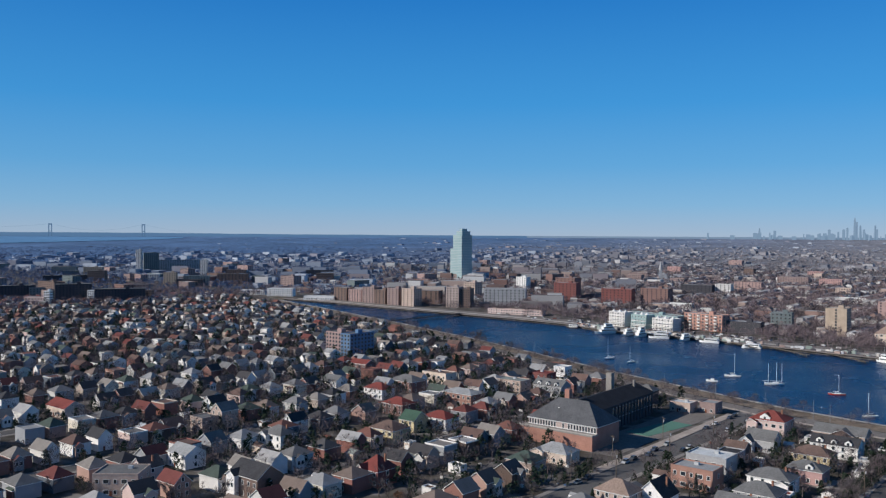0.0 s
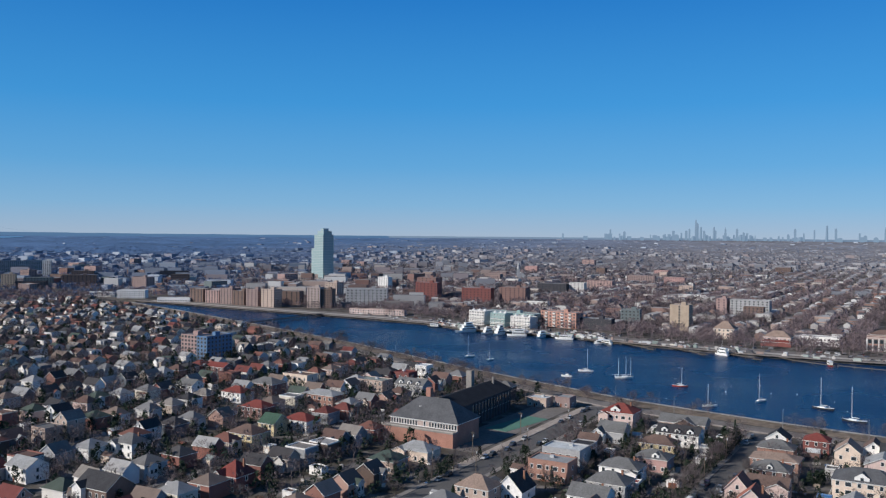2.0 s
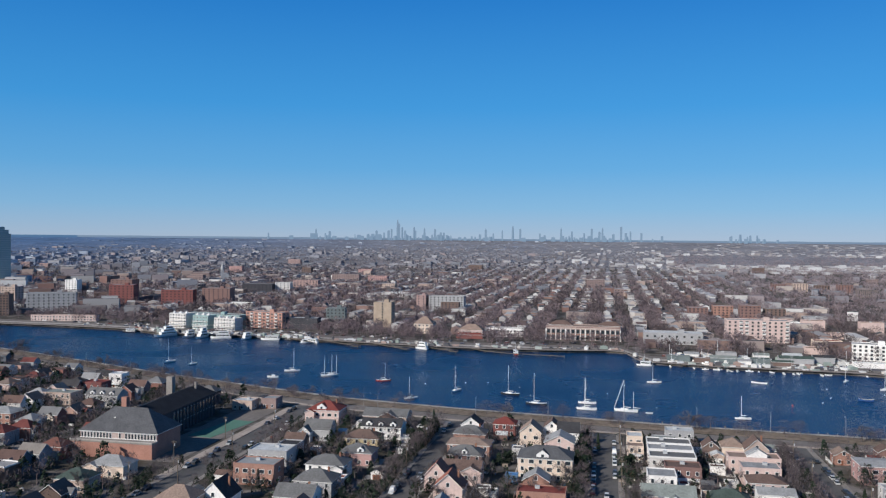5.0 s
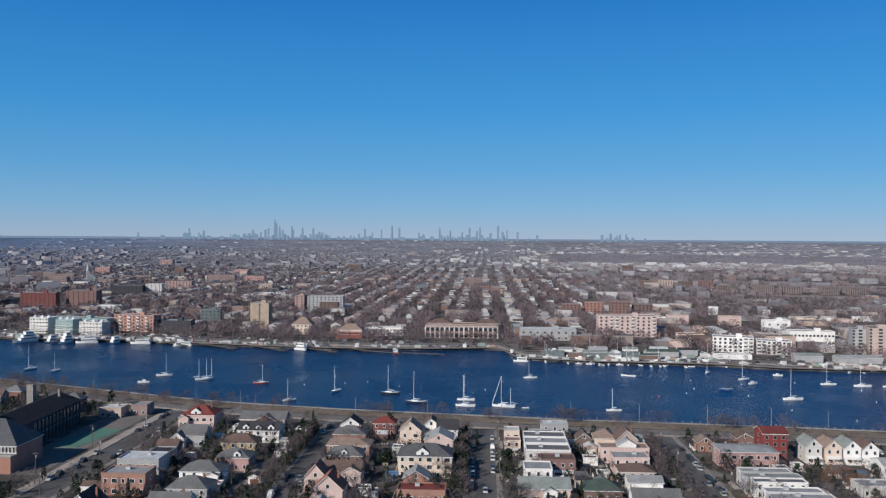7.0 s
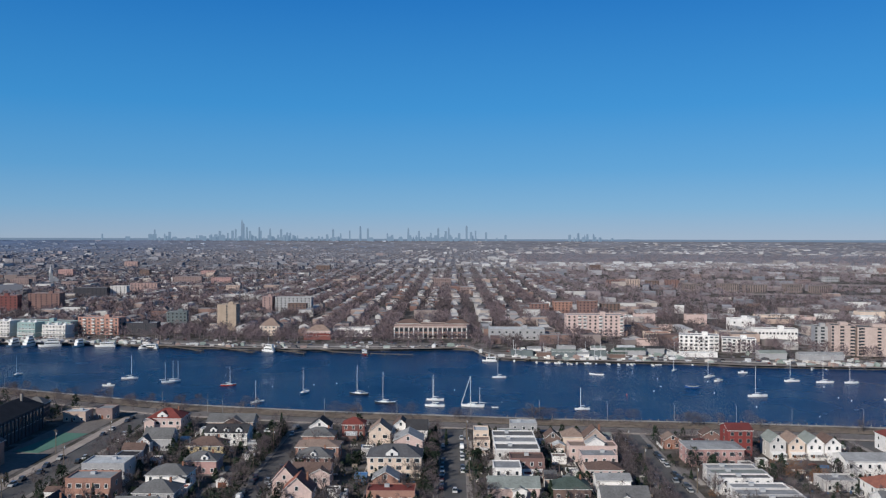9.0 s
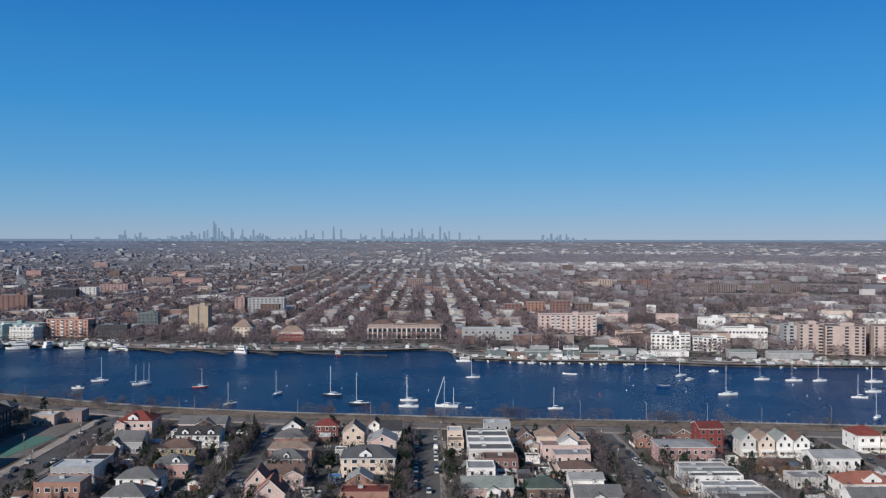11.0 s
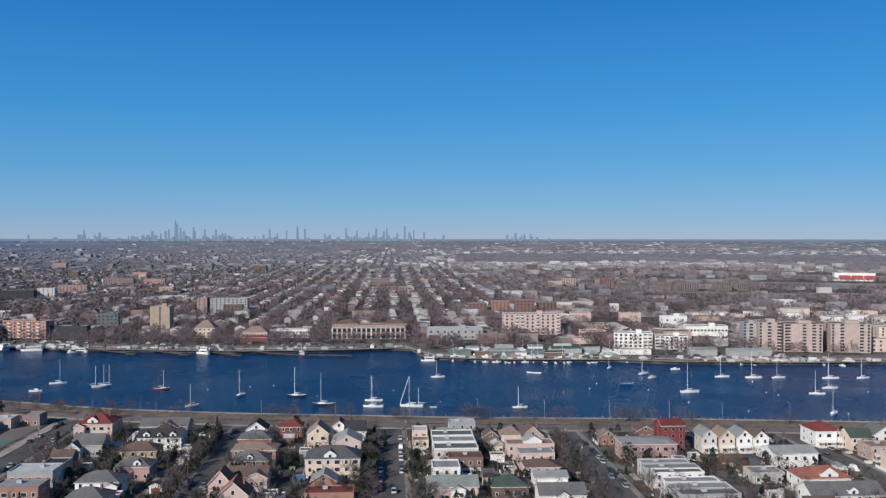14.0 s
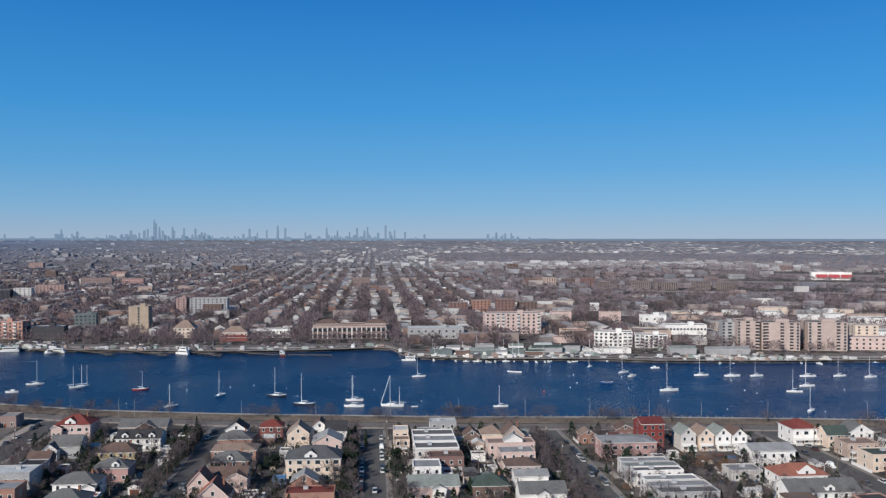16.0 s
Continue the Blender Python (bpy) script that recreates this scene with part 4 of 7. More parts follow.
def tower(x, y, sx, sy, h, wall, label, rz, floors, columns, side_columns=()):
    """A tower of broad plain walls; dark panels give its balcony columns the shade of recesses."""
    e = root("apartment_tower", x, y, LAND, rz, label, "building", FS)
    wm = WALLS[wall]
    bm = bmesh.new()
    box(bm, -sx / 2, sx / 2, -sy / 2, sy / 2, -0.5, h)
    part("wall", bm, wm, e)
    bm, _ = roof_mesh(sx, sy, h, "flat", 0)
    part("roof", bm, [ROOFS["grey"], wm], e)
    part("roof_house", cbox(sx * 0.1, 1, h, sx * 0.35, sy * 0.4, 2.6), wm, e)
    fh = h / floors
    bm = bmesh.new()
    # dark panel on the flat wall, standing in for a shaded recess
    box(bm, -1.5, 1.5, -0.2, 0.0, 0.3, fh - 0.1, 1)
    box(bm, -1.6, 1.6, -0.9, 0.0, 0.0, 0.3)
    box(bm, -1.6, 1.6, -0.9, -0.8, 0.3, 1.25)
    first = None
    for cx, cy, r in [(c, -sy / 2, 0) for c in columns] + [(-sx / 2, c, -90) for c in side_columns]:
        for f in range(floors):
            if first is None:
                first = part("balcony", bm, [wm, M_GLASS], e)
                first.matrix_basis = pose(cx, cy, f * fh + 0.1, 0, 0, r)
            else:
                share(first, cx, cy, f * fh + 0.1, r, e)
    for f in range(floors):
        for c in (-sx * 0.44, sx * 0.44):
            put(BAY, "window", e, c, -sy / 2, f * fh + fh * 0.35)
    return e


tower(322, 752, 12, 18, 22.5, "grey", "pale grey apartment tower beside tan towers", -12, 8, (0,))
tower(333, 738, 19, 22, 25, "beige", "tan brick apartment tower with dark balcony columns", -12, 9, (-1, 7))
tower(359, 732, 32, 24, 24, "beige", "broad tan brick apartment tower with dark balconies", -12, 9, (-12, 1, 9), (2,))
tower(398, 725, 33, 22, 24.5, "beige", "broad tan apartment tower with two balcony columns", -12, 9, (-7, 9), (0,))
block(447, 745, 20, 16, 19, "cream", "yellowish apartment building behind the towers", -12, floors=7, bays=3, side=1, group=FS, each=False)
block(434, 722, 33, 12, 11, "pink", "low pink brick building beside the towers", -12, floors=3, bays=6, side=1, group=FS, each=False)
block(-240, 912, 20, 16, 27, "ochre", "narrow tan brick apartment tower", floors=9, bays=1, side=3, group=FS)
block(-213, 1146, 48, 16, 19, "grey", "broad grey-white apartment building on a wooded street", floors=6, bays=9, side=2, balconies=(0, 4, 8), group=FS, each=False)
block(-247, 1143, 13, 18, 20, "mauve", "pinkish brick end wing of the pale apartment building", floors=6, bays=2, side=2, group=FS, each=False)
block(-204, 1121, 24, 14, 12, "brown", "brown brick house in front of a pale apartment building", floors=4, bays=5, side=2, group=FS, each=False, roof="brown")
block(-343, 1376, 46, 14, 7, "white", "long low white hall between bare trees", floors=1, bays=6, side=1, group=FS, each=False, roof="white")
block(-584, 1376, 52, 18, 17, "umber", "dark-fronted apartment house with a pale roof", 6, floors=5, bays=8, side=2, group=FS, each=False)
block(-545, 1392, 26, 16, 19, "pale", "pale stone apartment house beside a dark one", 6, floors=6, bays=4, side=2, group=FS, each=False)
block(-560, 1800, 60, 18, 15, "dusk", "long grey-brown brick apartment house", 4, floors=5, bays=12, side=2, group=FS, each=False)
block(-563, 1556, 48, 16, 15, "mauve", "mauve brick apartment house of five storeys", 4, floors=5, bays=8, side=2, group=FS, each=False, roof="dark")
block(-318, 868, 36, 13, 11.5, "umber", "dark brown waterfront terrace with a pale roof edge", 2, floors=3, bays=8, side=2, group=FS, roof="white")
block(-418, 868, 74, 16, 13, "white", "white and pale teal building with balconies behind the boat docks", -12, floors=4, bays=13, side=2, group=FS, wmat=M_SEAPORT, balconies=(1, 2, 4, 6, 7, 9, 11))
WALLS["seaport"] = M_SEAPORT
ROOFS["seaport"] = M_SEAPORT
for hx, hy, hw, hh in ((-446, 846, 22, 15), (-418, 842, 20, 14), (-389, 838, 26, 12)):
    house(hx, hy, hw, 14, hh, "flat", "pale" if hx != -418 else "seaport", "white", "white glazed waterside pavilion with open decks behind the docks", 0.5, windows=4, group=FS, name="building", chimney=False, rz=-12, porch="s")
    for lv in range(1, int(hh / 3.6)):
        o = part("deck", cbox(0, 0, 0, hw * (1.06 - 0.05 * lv), 17 - lv, 0.5), M_FRAME)
        o.matrix_basis = pose(hx, hy - 1.5, LAND + lv * 3.7 + 0.2, 0, 0, -12)
        tagged(o, "white open deck slab of a waterside pavilion", "deck")
    for k in range(3):
        bm = bmesh.new()
        tube(bm, (0, 0, 0), (0, 0, 2.8), 2.6, 0.1, 6)
        o = part("canopy", bm, M_FRAME)
        o.matrix_basis = pose(hx - hw * 0.32 + k * hw * 0.32, hy - 3 + k % 2, LAND + hh + 0.15, 0, 0, 12)
        tagged(o, "white peaked tent canopy on a pavilion roof", "canopy")
block(-357, 866, 46, 14, 17, "salmon", "salmon brick apartment house with recessed bays", -12, floors=5, bays=9, side=2, balconies=(1, 3, 5, 7), group=FS)
block(-299, 925, 21, 14, 18, "grey", "dark glass office building with bands", 10, floors=5, bays=5, side=2, group=FS, wmat=WALLS["slate"])
house(-131, 838, 24, 16, 8, "hip", "pink", "tan", "restaurant with a tan hipped roof", 0.6, windows=4, group=FS, name="building", chimney=False)
house(-131, 827, 26, 7, 4, "hip", "red", "red", "low restaurant front with a red roof", 0.4, windows=0, group=FS, name="building", chimney=False)
house(-98, 857, 34, 12, 8, "flat", "white", "light", "long white restaurant building", windows=4, group=FS, name="building", chimney=False)
house(-184, 864, 20, 16, 10, "hip", "cream", "tan", "cream building with a tan roof", 0.8, windows=4, group=FS, name="building", chimney=False)
block(62, 838, 54, 20, 10.5, "grey", "low pale grey waterfront building", floors=2, bays=8, side=2, group=FS, roof="white")
house(197, 828, 24, 14, 8, "flat", "cream", "orange", "cream building with an orange awning", windows=4, group=FS, name="building", chimney=False)
block(310, 925, 26, 14, 13, "white", "plain white warehouse with few windows", floors=2, bays=3, side=1, group=FS, roof="white")
block(307, 820, 40, 14, 13, "white", "white building with tall dark windows", -6, floors=2, bays=12, side=2, group=FS, roof="light")
block(-930, 893, 25, 18, 18.6, "brown", "brown brick waterfront apartment block", 4, floors=8, bays=4, side=4, group=FS, balconies=(), each=False)
block(-899, 893, 25, 18, 17.5, "mauve", "mauve brick waterfront apartment block with a balcony column", 4, floors=8, bays=5, side=4, group=FS, balconies=(3,), each=False)
block(-869, 890, 22, 18, 22.0, "dusk", "grey-brown waterfront apartment block with stacked balconies", 4, floors=8, bays=4, side=4, group=FS, balconies=(0, 1, 3), each=False)
block(-843, 887, 20, 18, 19.5, "brown", "dark brown waterfront apartment block", 4, floors=8, bays=3, side=4, group=FS, balconies=(), each=False)
block(-815, 884, 20, 18, 23.0, "dusk", "tan-brown waterfront apartment block with arched crown", 4, floors=8, bays=3, side=4, group=FS, balconies=(1,), each=False)
block(-786, 883, 21, 18, 24.0, "tan", "tan brick waterfront apartment block", 4, floors=8, bays=3, side=4, group=FS, balconies=(), each=False)
block(-732, 910, 18, 18, 27.2, "beige", "tan apartment block with a framed white front", 20, floors=8, bays=4, side=2, balconies=(1, 2), group=FS, each=False)
block(-717, 919, 14, 18, 25.0, "brown", "dark brown apartment block beside a tan one", 20, floors=8, bays=4, side=2, balconies=(), group=FS, each=False)
block(-794, 933, 30, 18, 18.4, "brown", "low dark brown apartment block among trees", 20, floors=8, bays=4, side=2, balconies=(), group=FS, each=False)
house(-1123, 874, 45, 16, 7.0, "flat", "white", "white", "long low white depot building by the head of the bay", windows=4, group=FS, name="building", chimney=False, rz=32)
house(-1061, 881, 42, 16, 12.0, "flat", "white", "white", "long low white building with a flat roof by the water", windows=4, group=FS, name="building", chimney=False, rz=32)
house(-962, 874, 47, 16, 5.0, "flat", "white", "white", "low white waterside building with a flat roof", windows=4, group=FS, name="building", chimney=False, rz=32)
block(-800, 1040, 20, 20, 26, "tan", "tan apartment block with small windows", 5, floors=8, bays=4, side=3, group=FS, each=False)
block(-860, 1265, 20, 16, 24, "white", "white apartment block with many windows", 5, floors=7, bays=4, side=3, group=FS, each=False)
block(-700, 985, 58, 22, 23, "grey", "pale grey apartment block with a rounded corner", 30, floors=6, bays=10, side=3, group=FS, each=False)
block(-728, 1200, 34, 24, 30, "brick", "brown brick apartment house of nine storeys", 5, floors=9, bays=5, side=3, group=FS, each=False)
block(-668, 1098, 34, 20, 28, "red", "red brick apartment tower with a lower wing", 12, floors=8, bays=6, side=3, group=FS, each=False)
block(-590, 1110, 44, 20, 22, "red", "long red brick apartment house", 12, floors=6, bays=8, side=3, group=FS, each=False)
block(-540, 1130, 40, 20, 24, "brick", "brown brick apartment house of eight storeys", 5, floors=8, bays=6, side=3, group=FS, each=False)
house(-606, 876, 74, 10, 6, "flat", "pink", "tan", "long low pink terrace of shops", windows=4, group=FS, name="building", chimney=False, rz=10)
# slabs by the head of the bay: the broad ones turn their shaded side to the water, and near-black walls add painted
# shade
for x, y, w, h, wall, rz, label in ((-1157, 590, 47, 27, "umber", 66, "tall apartment slab with shade put into its wall colour"), (-1111, 634, 66, 20.5, "umber", 63, "long apartment slab with shade put into its wall colour"),
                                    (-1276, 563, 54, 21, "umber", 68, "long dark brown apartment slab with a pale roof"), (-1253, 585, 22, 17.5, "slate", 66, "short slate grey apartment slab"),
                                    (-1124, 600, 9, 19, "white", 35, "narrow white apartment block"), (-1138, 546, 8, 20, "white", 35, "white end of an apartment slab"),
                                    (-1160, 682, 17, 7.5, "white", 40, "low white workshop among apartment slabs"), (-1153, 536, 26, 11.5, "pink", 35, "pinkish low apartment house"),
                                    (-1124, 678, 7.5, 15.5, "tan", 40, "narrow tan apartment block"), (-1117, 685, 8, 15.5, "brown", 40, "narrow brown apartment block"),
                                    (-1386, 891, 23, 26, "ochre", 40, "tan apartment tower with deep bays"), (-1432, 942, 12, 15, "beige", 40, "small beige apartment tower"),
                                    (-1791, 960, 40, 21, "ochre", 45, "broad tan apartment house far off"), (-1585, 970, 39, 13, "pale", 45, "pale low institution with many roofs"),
                                    (-1661, 833, 86, 13, "umber", 66, "long apartment row with shade put into its wall colour"), (-1633, 1135, 16, 37, "pale", 40, "pale apartment tower with many windows"),
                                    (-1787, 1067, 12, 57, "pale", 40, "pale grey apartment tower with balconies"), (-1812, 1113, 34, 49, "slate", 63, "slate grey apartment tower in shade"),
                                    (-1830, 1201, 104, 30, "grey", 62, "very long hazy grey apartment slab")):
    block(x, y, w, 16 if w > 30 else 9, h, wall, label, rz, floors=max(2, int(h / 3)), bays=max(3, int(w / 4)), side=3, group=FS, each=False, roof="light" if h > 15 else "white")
for i in range(4):
    block(112 + 31 * i, 1112 + 8 * (i % 2), 24, 18, 14 + 2 * (i % 3), ("brick", "orange", "brick", "brown")[i], "brick apartment house behind trees", floors=5, bays=5, side=2, group=FS, each=False)
for i in range(4):
    block(330 + 38 * i, 1770 - 10 * i, 26, 18, 13 + 2 * (i % 2), ("brick", "tan", "brown", "brick")[i], "brick apartment house of six storeys", floors=6, bays=5, side=2, group=FS, each=False)
# low pale buildings between the towers and the woods
fill = random.Random(31)
for i in range(60):
    fx = fill.uniform(175, 600)
    fy = far_y(fx) + fill.uniform(70, 420)
    if all((fx - o.location.x) ** 2 + (fy - o.location.y) ** 2 > 620 for o in scene.objects if o.parent is None and o.type == "EMPTY"):
        wl, rf = fill.choice((("white", "white"), ("grey", "light"), ("cream", "light"), ("pink", "tan"), ("tan", "grey"), ("white", "sage")))
        house(fx, fy, fill.uniform(16, 38), fill.uniform(12, 20), fill.choice((5, 6.5, 8, 10)), "flat", wl, rf, "low %s commercial building with a flat roof" % wl, windows=0, group=FS, name="building", chimney=False)
M_ESTATE = mat("estate_brick", (0.235, 0.19, 0.18), 0.9, 0.2, 0.1)
for i in range(5):
    block(450 + i * 56 + 9 * (i % 2), 1622 - 11 * i, 30 + 5 * (i % 3), 20, 13 + 2 * (i % 2), ("brick", "tan", "brick", "brown", "brick")[i], "greyish brick block of a housing estate", floors=6, bays=9, side=2, group="housing estate", each=False, wmat=M_ESTATE, roof="grey")
block(1050, 1885, 85, 30, 17, "white", "white store with red panels", -20, floors=2, bays=3, side=1, group=FS, each=False, roof="white")
M_SIGN = mat("red_sign_panel", (0.42, 0.085, 0.095), 0.6, 0.1, 0.1)
for i in range(3):
    bm = cbox(0, 0, 0, 24, 0.4, 8)
    o = part("sign_panel", bm, M_SIGN)
    o.matrix_basis = pose(1024 + i * 24.2, 1875 - 8.8 * i, rise(1022, 1877) + 5, 0, 0, -20)
    tagged(o, "plain red sign panel on the store front", "sign")

block(-497, 492, 11, 27, 18, "blue", "slate-blue apartment slab with small windows", 0, floors=6, bays=3, side=7, group=G, roof="grey")
block(-514, 488, 18, 13, 18, "mauve", "pinkish brick apartment block of six storeys", 0, floors=6, bays=5, side=3, group=G, roof="grey")


M_SPIRE = WALLS["grey"]
e = root("church", -826, 1747, rise(-826, 1747), 30, "tan stone church with a tall pointed spire", "church")
part("tower", cbox(0, 0, -0.5, 6.5, 6.5, 24), M_SPIRE, e)
bm = bmesh.new()
tube(bm, (0, 0, 23.5), (0, 0, 43), 4.4, 0.2, 8)
part("spire", bm, M_SPIRE, e)
part("nave", wall_mesh(14, 30, 10, "gy", 0.9), M_SPIRE, e).matrix_basis = pose(8, 12, 0)


# ---- the glass tower ----
def glass_tower():
    e = root("tower", -1130, 1425, rise(-1130, 1425), -12, "tall teal glass apartment tower with a stepped crown", "tower")
    specs = ((-17, 8, -12, 12, 0, 68), (-7, 18, -14, 14, 0, 98), (-1, 16, -11, 11, 98, 105), (4, 11, -7, 7, 105, 111))
    for x0, x1, y0, y1, z0, z1 in specs:
        bm = bmesh.new()
        box(bm, x0 * 1.15, x1 * 1.15, y0, y1, z0, z1)
        b = part("shaft", bm, M_TEAL, e)
        fl = bmesh.new()
        z = z0 + 3.3
        while z < z1:
            box(fl, x0 * 1.15 - 0.25, x1 * 1.15 + 0.25, y0 - 0.25, y1 + 0.25, z, z + 0.7)
            z += 3.4
        part("floor_band", fl, M_BAND, b)["kind"] = "stuff"
    part("crown", cbox(8, 0, 108, 4, 4, 3), M_STEEL, e)


glass_tower()


# ---- further houses of the near shore, street after street ----
TEMPLATES = {}


def row_house(x, y, rz, style, lite):
    """Places a copy of one of the house designs; the first use builds it."""
    key = (style, lite)
    if key in TEMPLATES:
        return copy_thing(TEMPLATES[key], pose(x, y, LAND, 0, 0, rz))
    kind, sx, sy, h, pitch, porch = (("gy", 8, 11, 5.8, 0.8, "s"), ("gx", 9, 9, 5.6, 0.75, ""), ("hip", 9.5, 11, 5.8, 0.55, "s"), ("hip", 11, 10, 6, 0.5, ""), ("gy", 7, 11, 6, 0.95, ""),
                                    ("flat", 9, 11, 6.5, 0, "s"), ("gx", 10.5, 9, 5, 0.75, ""), ("hip", 8.5, 11, 5.6, 0.65, ""))[style]
    wing = {0: (2.6, 1.5, 5, 5, 4.6, "gx", "same", "same"), 1: (1.2, -4.4, 4, 3.4, 5.0, "gy", "same", "same"), 3: (-2, -4.6, 4.2, 3.2, 5.4, "gy", "same", "same"), 6: (2, -4.0, 4, 3.4, 4.4, "gy", "same", "same"),
            7: (-1.5, -5.0, 4, 3, 4.8, "gy", "same", "same"), 2: (3.4, 2, 4, 5, 4.2, "hip", "same", "same")}.get(style)
    label = ("gabled two-storey house with a front porch", "two-storey house with a pitched shingle roof", "house with a hip roof and front porch", "broad two-storey house with a hip roof",
             "narrow house with a steep front gable", "house with a flat roof and front porch", "low house with a steep shingle roof", "two-storey house with a tall hip roof")[style]
    e = house(x, y, sx, sy, h, kind, "mix", "mix", label, pitch, porch="" if lite else porch, windows=0 if lite else 2, chimney=style == 4 and not lite, rz=rz, group="houses of the neighbourhood",
              dormers=((0, 2.4),) if style in (6, 2, 5) and not lite and style != 5 else (), annex=wing)
    TEMPLATES[key] = e
    return e


def free(x, y, r):
    return all((x - a) ** 2 + (y - b) ** 2 > (r + c * 0.55) ** 2 for a, b, c in TAKEN)


def in_view(x, y, near=255.0):
    az = math.degrees(math.atan2(-x, y))
    return -34 < az < 70 and math.hypot(x, y) > near


rnd = random.Random(7)
HOUSE_SPOTS = []
cols = []
for k in range(0, 13):
    c = -172 - 86 * k
    cols += [(c - 21, 90), (c - 64, -90)]
cols += [(-150, -90), (-100, 90), (-58, -90), (-22, 90), (22, -90), (66, 90), (110, -90), (152, -90), (178, 90), (222, -90), (264, 90)]
MORE_HOUSES = []
for cx, face in cols:
    y = 60 + rnd.uniform(0, 8)
    while y < near_y(cx) - 44:
        x = cx + rnd.uniform(-4, 4)
        if in_view(x, y) and free(x, y, 6.0) and (x < -182 or y < 290 or x > 236) and not (-208 < x < -172 and 325 < y < 480):
            HOUSE_SPOTS.append((x, y, face + rnd.choice((0, 0, 180)) + rnd.uniform(-5, 5)))
        y += rnd.uniform(11.5, 17)
HOUSE_SPOTS.sort(key=lambda p: math.hypot(p[0], p[1]))
for i, (x, y, r) in enumerate(HOUSE_SPOTS):
    if i < 195:
        row_house(x, y, r, rnd.randrange(8), i >= 50)
    else:
        MORE_HOUSES.append((x, y, r))


# ---- garages and sheds in the back gardens ----
def garage(x, y, w, d, h, gable, wall, roof, rz, label):
    """A small outbuilding in one shell under its roof, with an up-and-over door."""
    FOOT.append((x, y, w / 2, d / 2))
    e = root("garage", x, y, LAND, rz, label, "garage", "garden outbuildings")
    part("wall", wall_mesh(w, d, h, "gy" if gable else "flat", 0.45), WALLS[wall], e)
    bm, _ = roof_mesh(w, d, h, "gy" if gable else "flat", 0.45, 0.25)
    part("roof", bm, [ROOFS[roof], M_FRAME if wall != "brick" else WALLS["brick"]], e)
    part("door", cbox(0, -d / 2 - 0.03, 0, w * 0.7, 0.08, 2.1), M_FRAME if wall != "white" else M_DOOR, e)
    return e


yards = random.Random(77)
made = 0
while made < 78:
    x, y = yards.uniform(-175, 250), yards.uniform(292, 425)
    if made > 52:
        x, y = yards.uniform(-420, -185), yards.uniform(230, 420)
    w, d = yards.uniform(3.2, 6.0), yards.uniform(4.0, 6.5)
    if any(abs(x - s_) < w_ / 2 + 6 for s_, w_ in STREETS) or any(abs(x - a) < b_ + w / 2 + 0.6 and abs(y - b) < d_ + d / 2 + 0.6 for a, b, b_, d_ in FOOT):
        continue
    if (-250 < x < -170 and 330 < y < 480) or not in_view(x, y) or any(abs(x - p[0]) < 9 and abs(y - p[1]) < 9 for p in HOUSE_SPOTS) or y > near_y(x) - 42:
        continue
    wl = yards.choice(("white", "white", "cream", "tan", "brick", "grey", "brown", "pale"))
    garage(x, y, w, d, yards.uniform(2.5, 3.3), yards.random() < 0.5, wl, yards.choice(("grey", "dark", "light", "white", "brown", "sage", "red")), yards.choice((0, 90, -90, 0)), "small %s garage in a back garden" % wl)
    made += 1


# ---- trees ----
def bare_tree(seed, height, spread):
    """Trunk, limbs and a haze of twigs."""
    r = random.Random(seed)
    tb, cb = bmesh.new(), bmesh.new()
    fork = height * r.uniform(0.22, 0.32)
    tube(tb, (0, 0, -0.3), (0, 0, fork), height * 0.028, height * 0.02, 6)
    tips = []
    for i in range(7):
        a = math.tau * i / 7 + r.uniform(-0.4, 0.4)
        el = r.uniform(0.5, 1.35)
        ln = height * r.uniform(0.38, 0.62)
        p0 = Vector((0, 0, fork * r.uniform(0.8, 1.0)))
        d = Vector((math.cos(a) * math.cos(el) * spread, math.sin(a) * math.cos(el) * spread, math.sin(el)))
        p1 = p0 + d * ln
        tube(tb, p0, p1, height * 0.007, height * 0.003, 4)
        for j in range(6):
            t = r.uniform(0.35, 1.0)
            q = p0.lerp(p1, t)
            e = (d + Vector((r.uniform(-1, 1), r.uniform(-1, 1), r.uniform(-0.3, 0.7))) * 0.8).normalized()
            q1 = q + e * height * r.uniform(0.12, 0.24)
            tube(cb, q, q1, height * 0.0042, height * 0.0015, 3)
            tips.append((q, q1, e))
    for q, q1, e in tips:
        for j in range(30):
            s = q.lerp(q1, r.uniform(0.25, 1))
            f = (e + Vector((r.uniform(-1, 1), r.uniform(-1, 1), r.uniform(-0.6, 0.8))) * 1.4).normalized() * height * r.uniform(0.05, 0.13)
            side = f.cross(Vector((r.uniform(-1, 1), r.uniform(-1, 1), r.uniform(-1, 1)))).normalized() * 0.034
            m = s + f * 0.55 + side * r.uniform(-3, 3)
            cb.faces.new([cb.verts.new(p) for p in (s - side, s + side, m + side * 0.8)])
            cb.faces.new([cb.verts.new(p) for p in (m - side, m + side, s + f)])
    return tb, cb


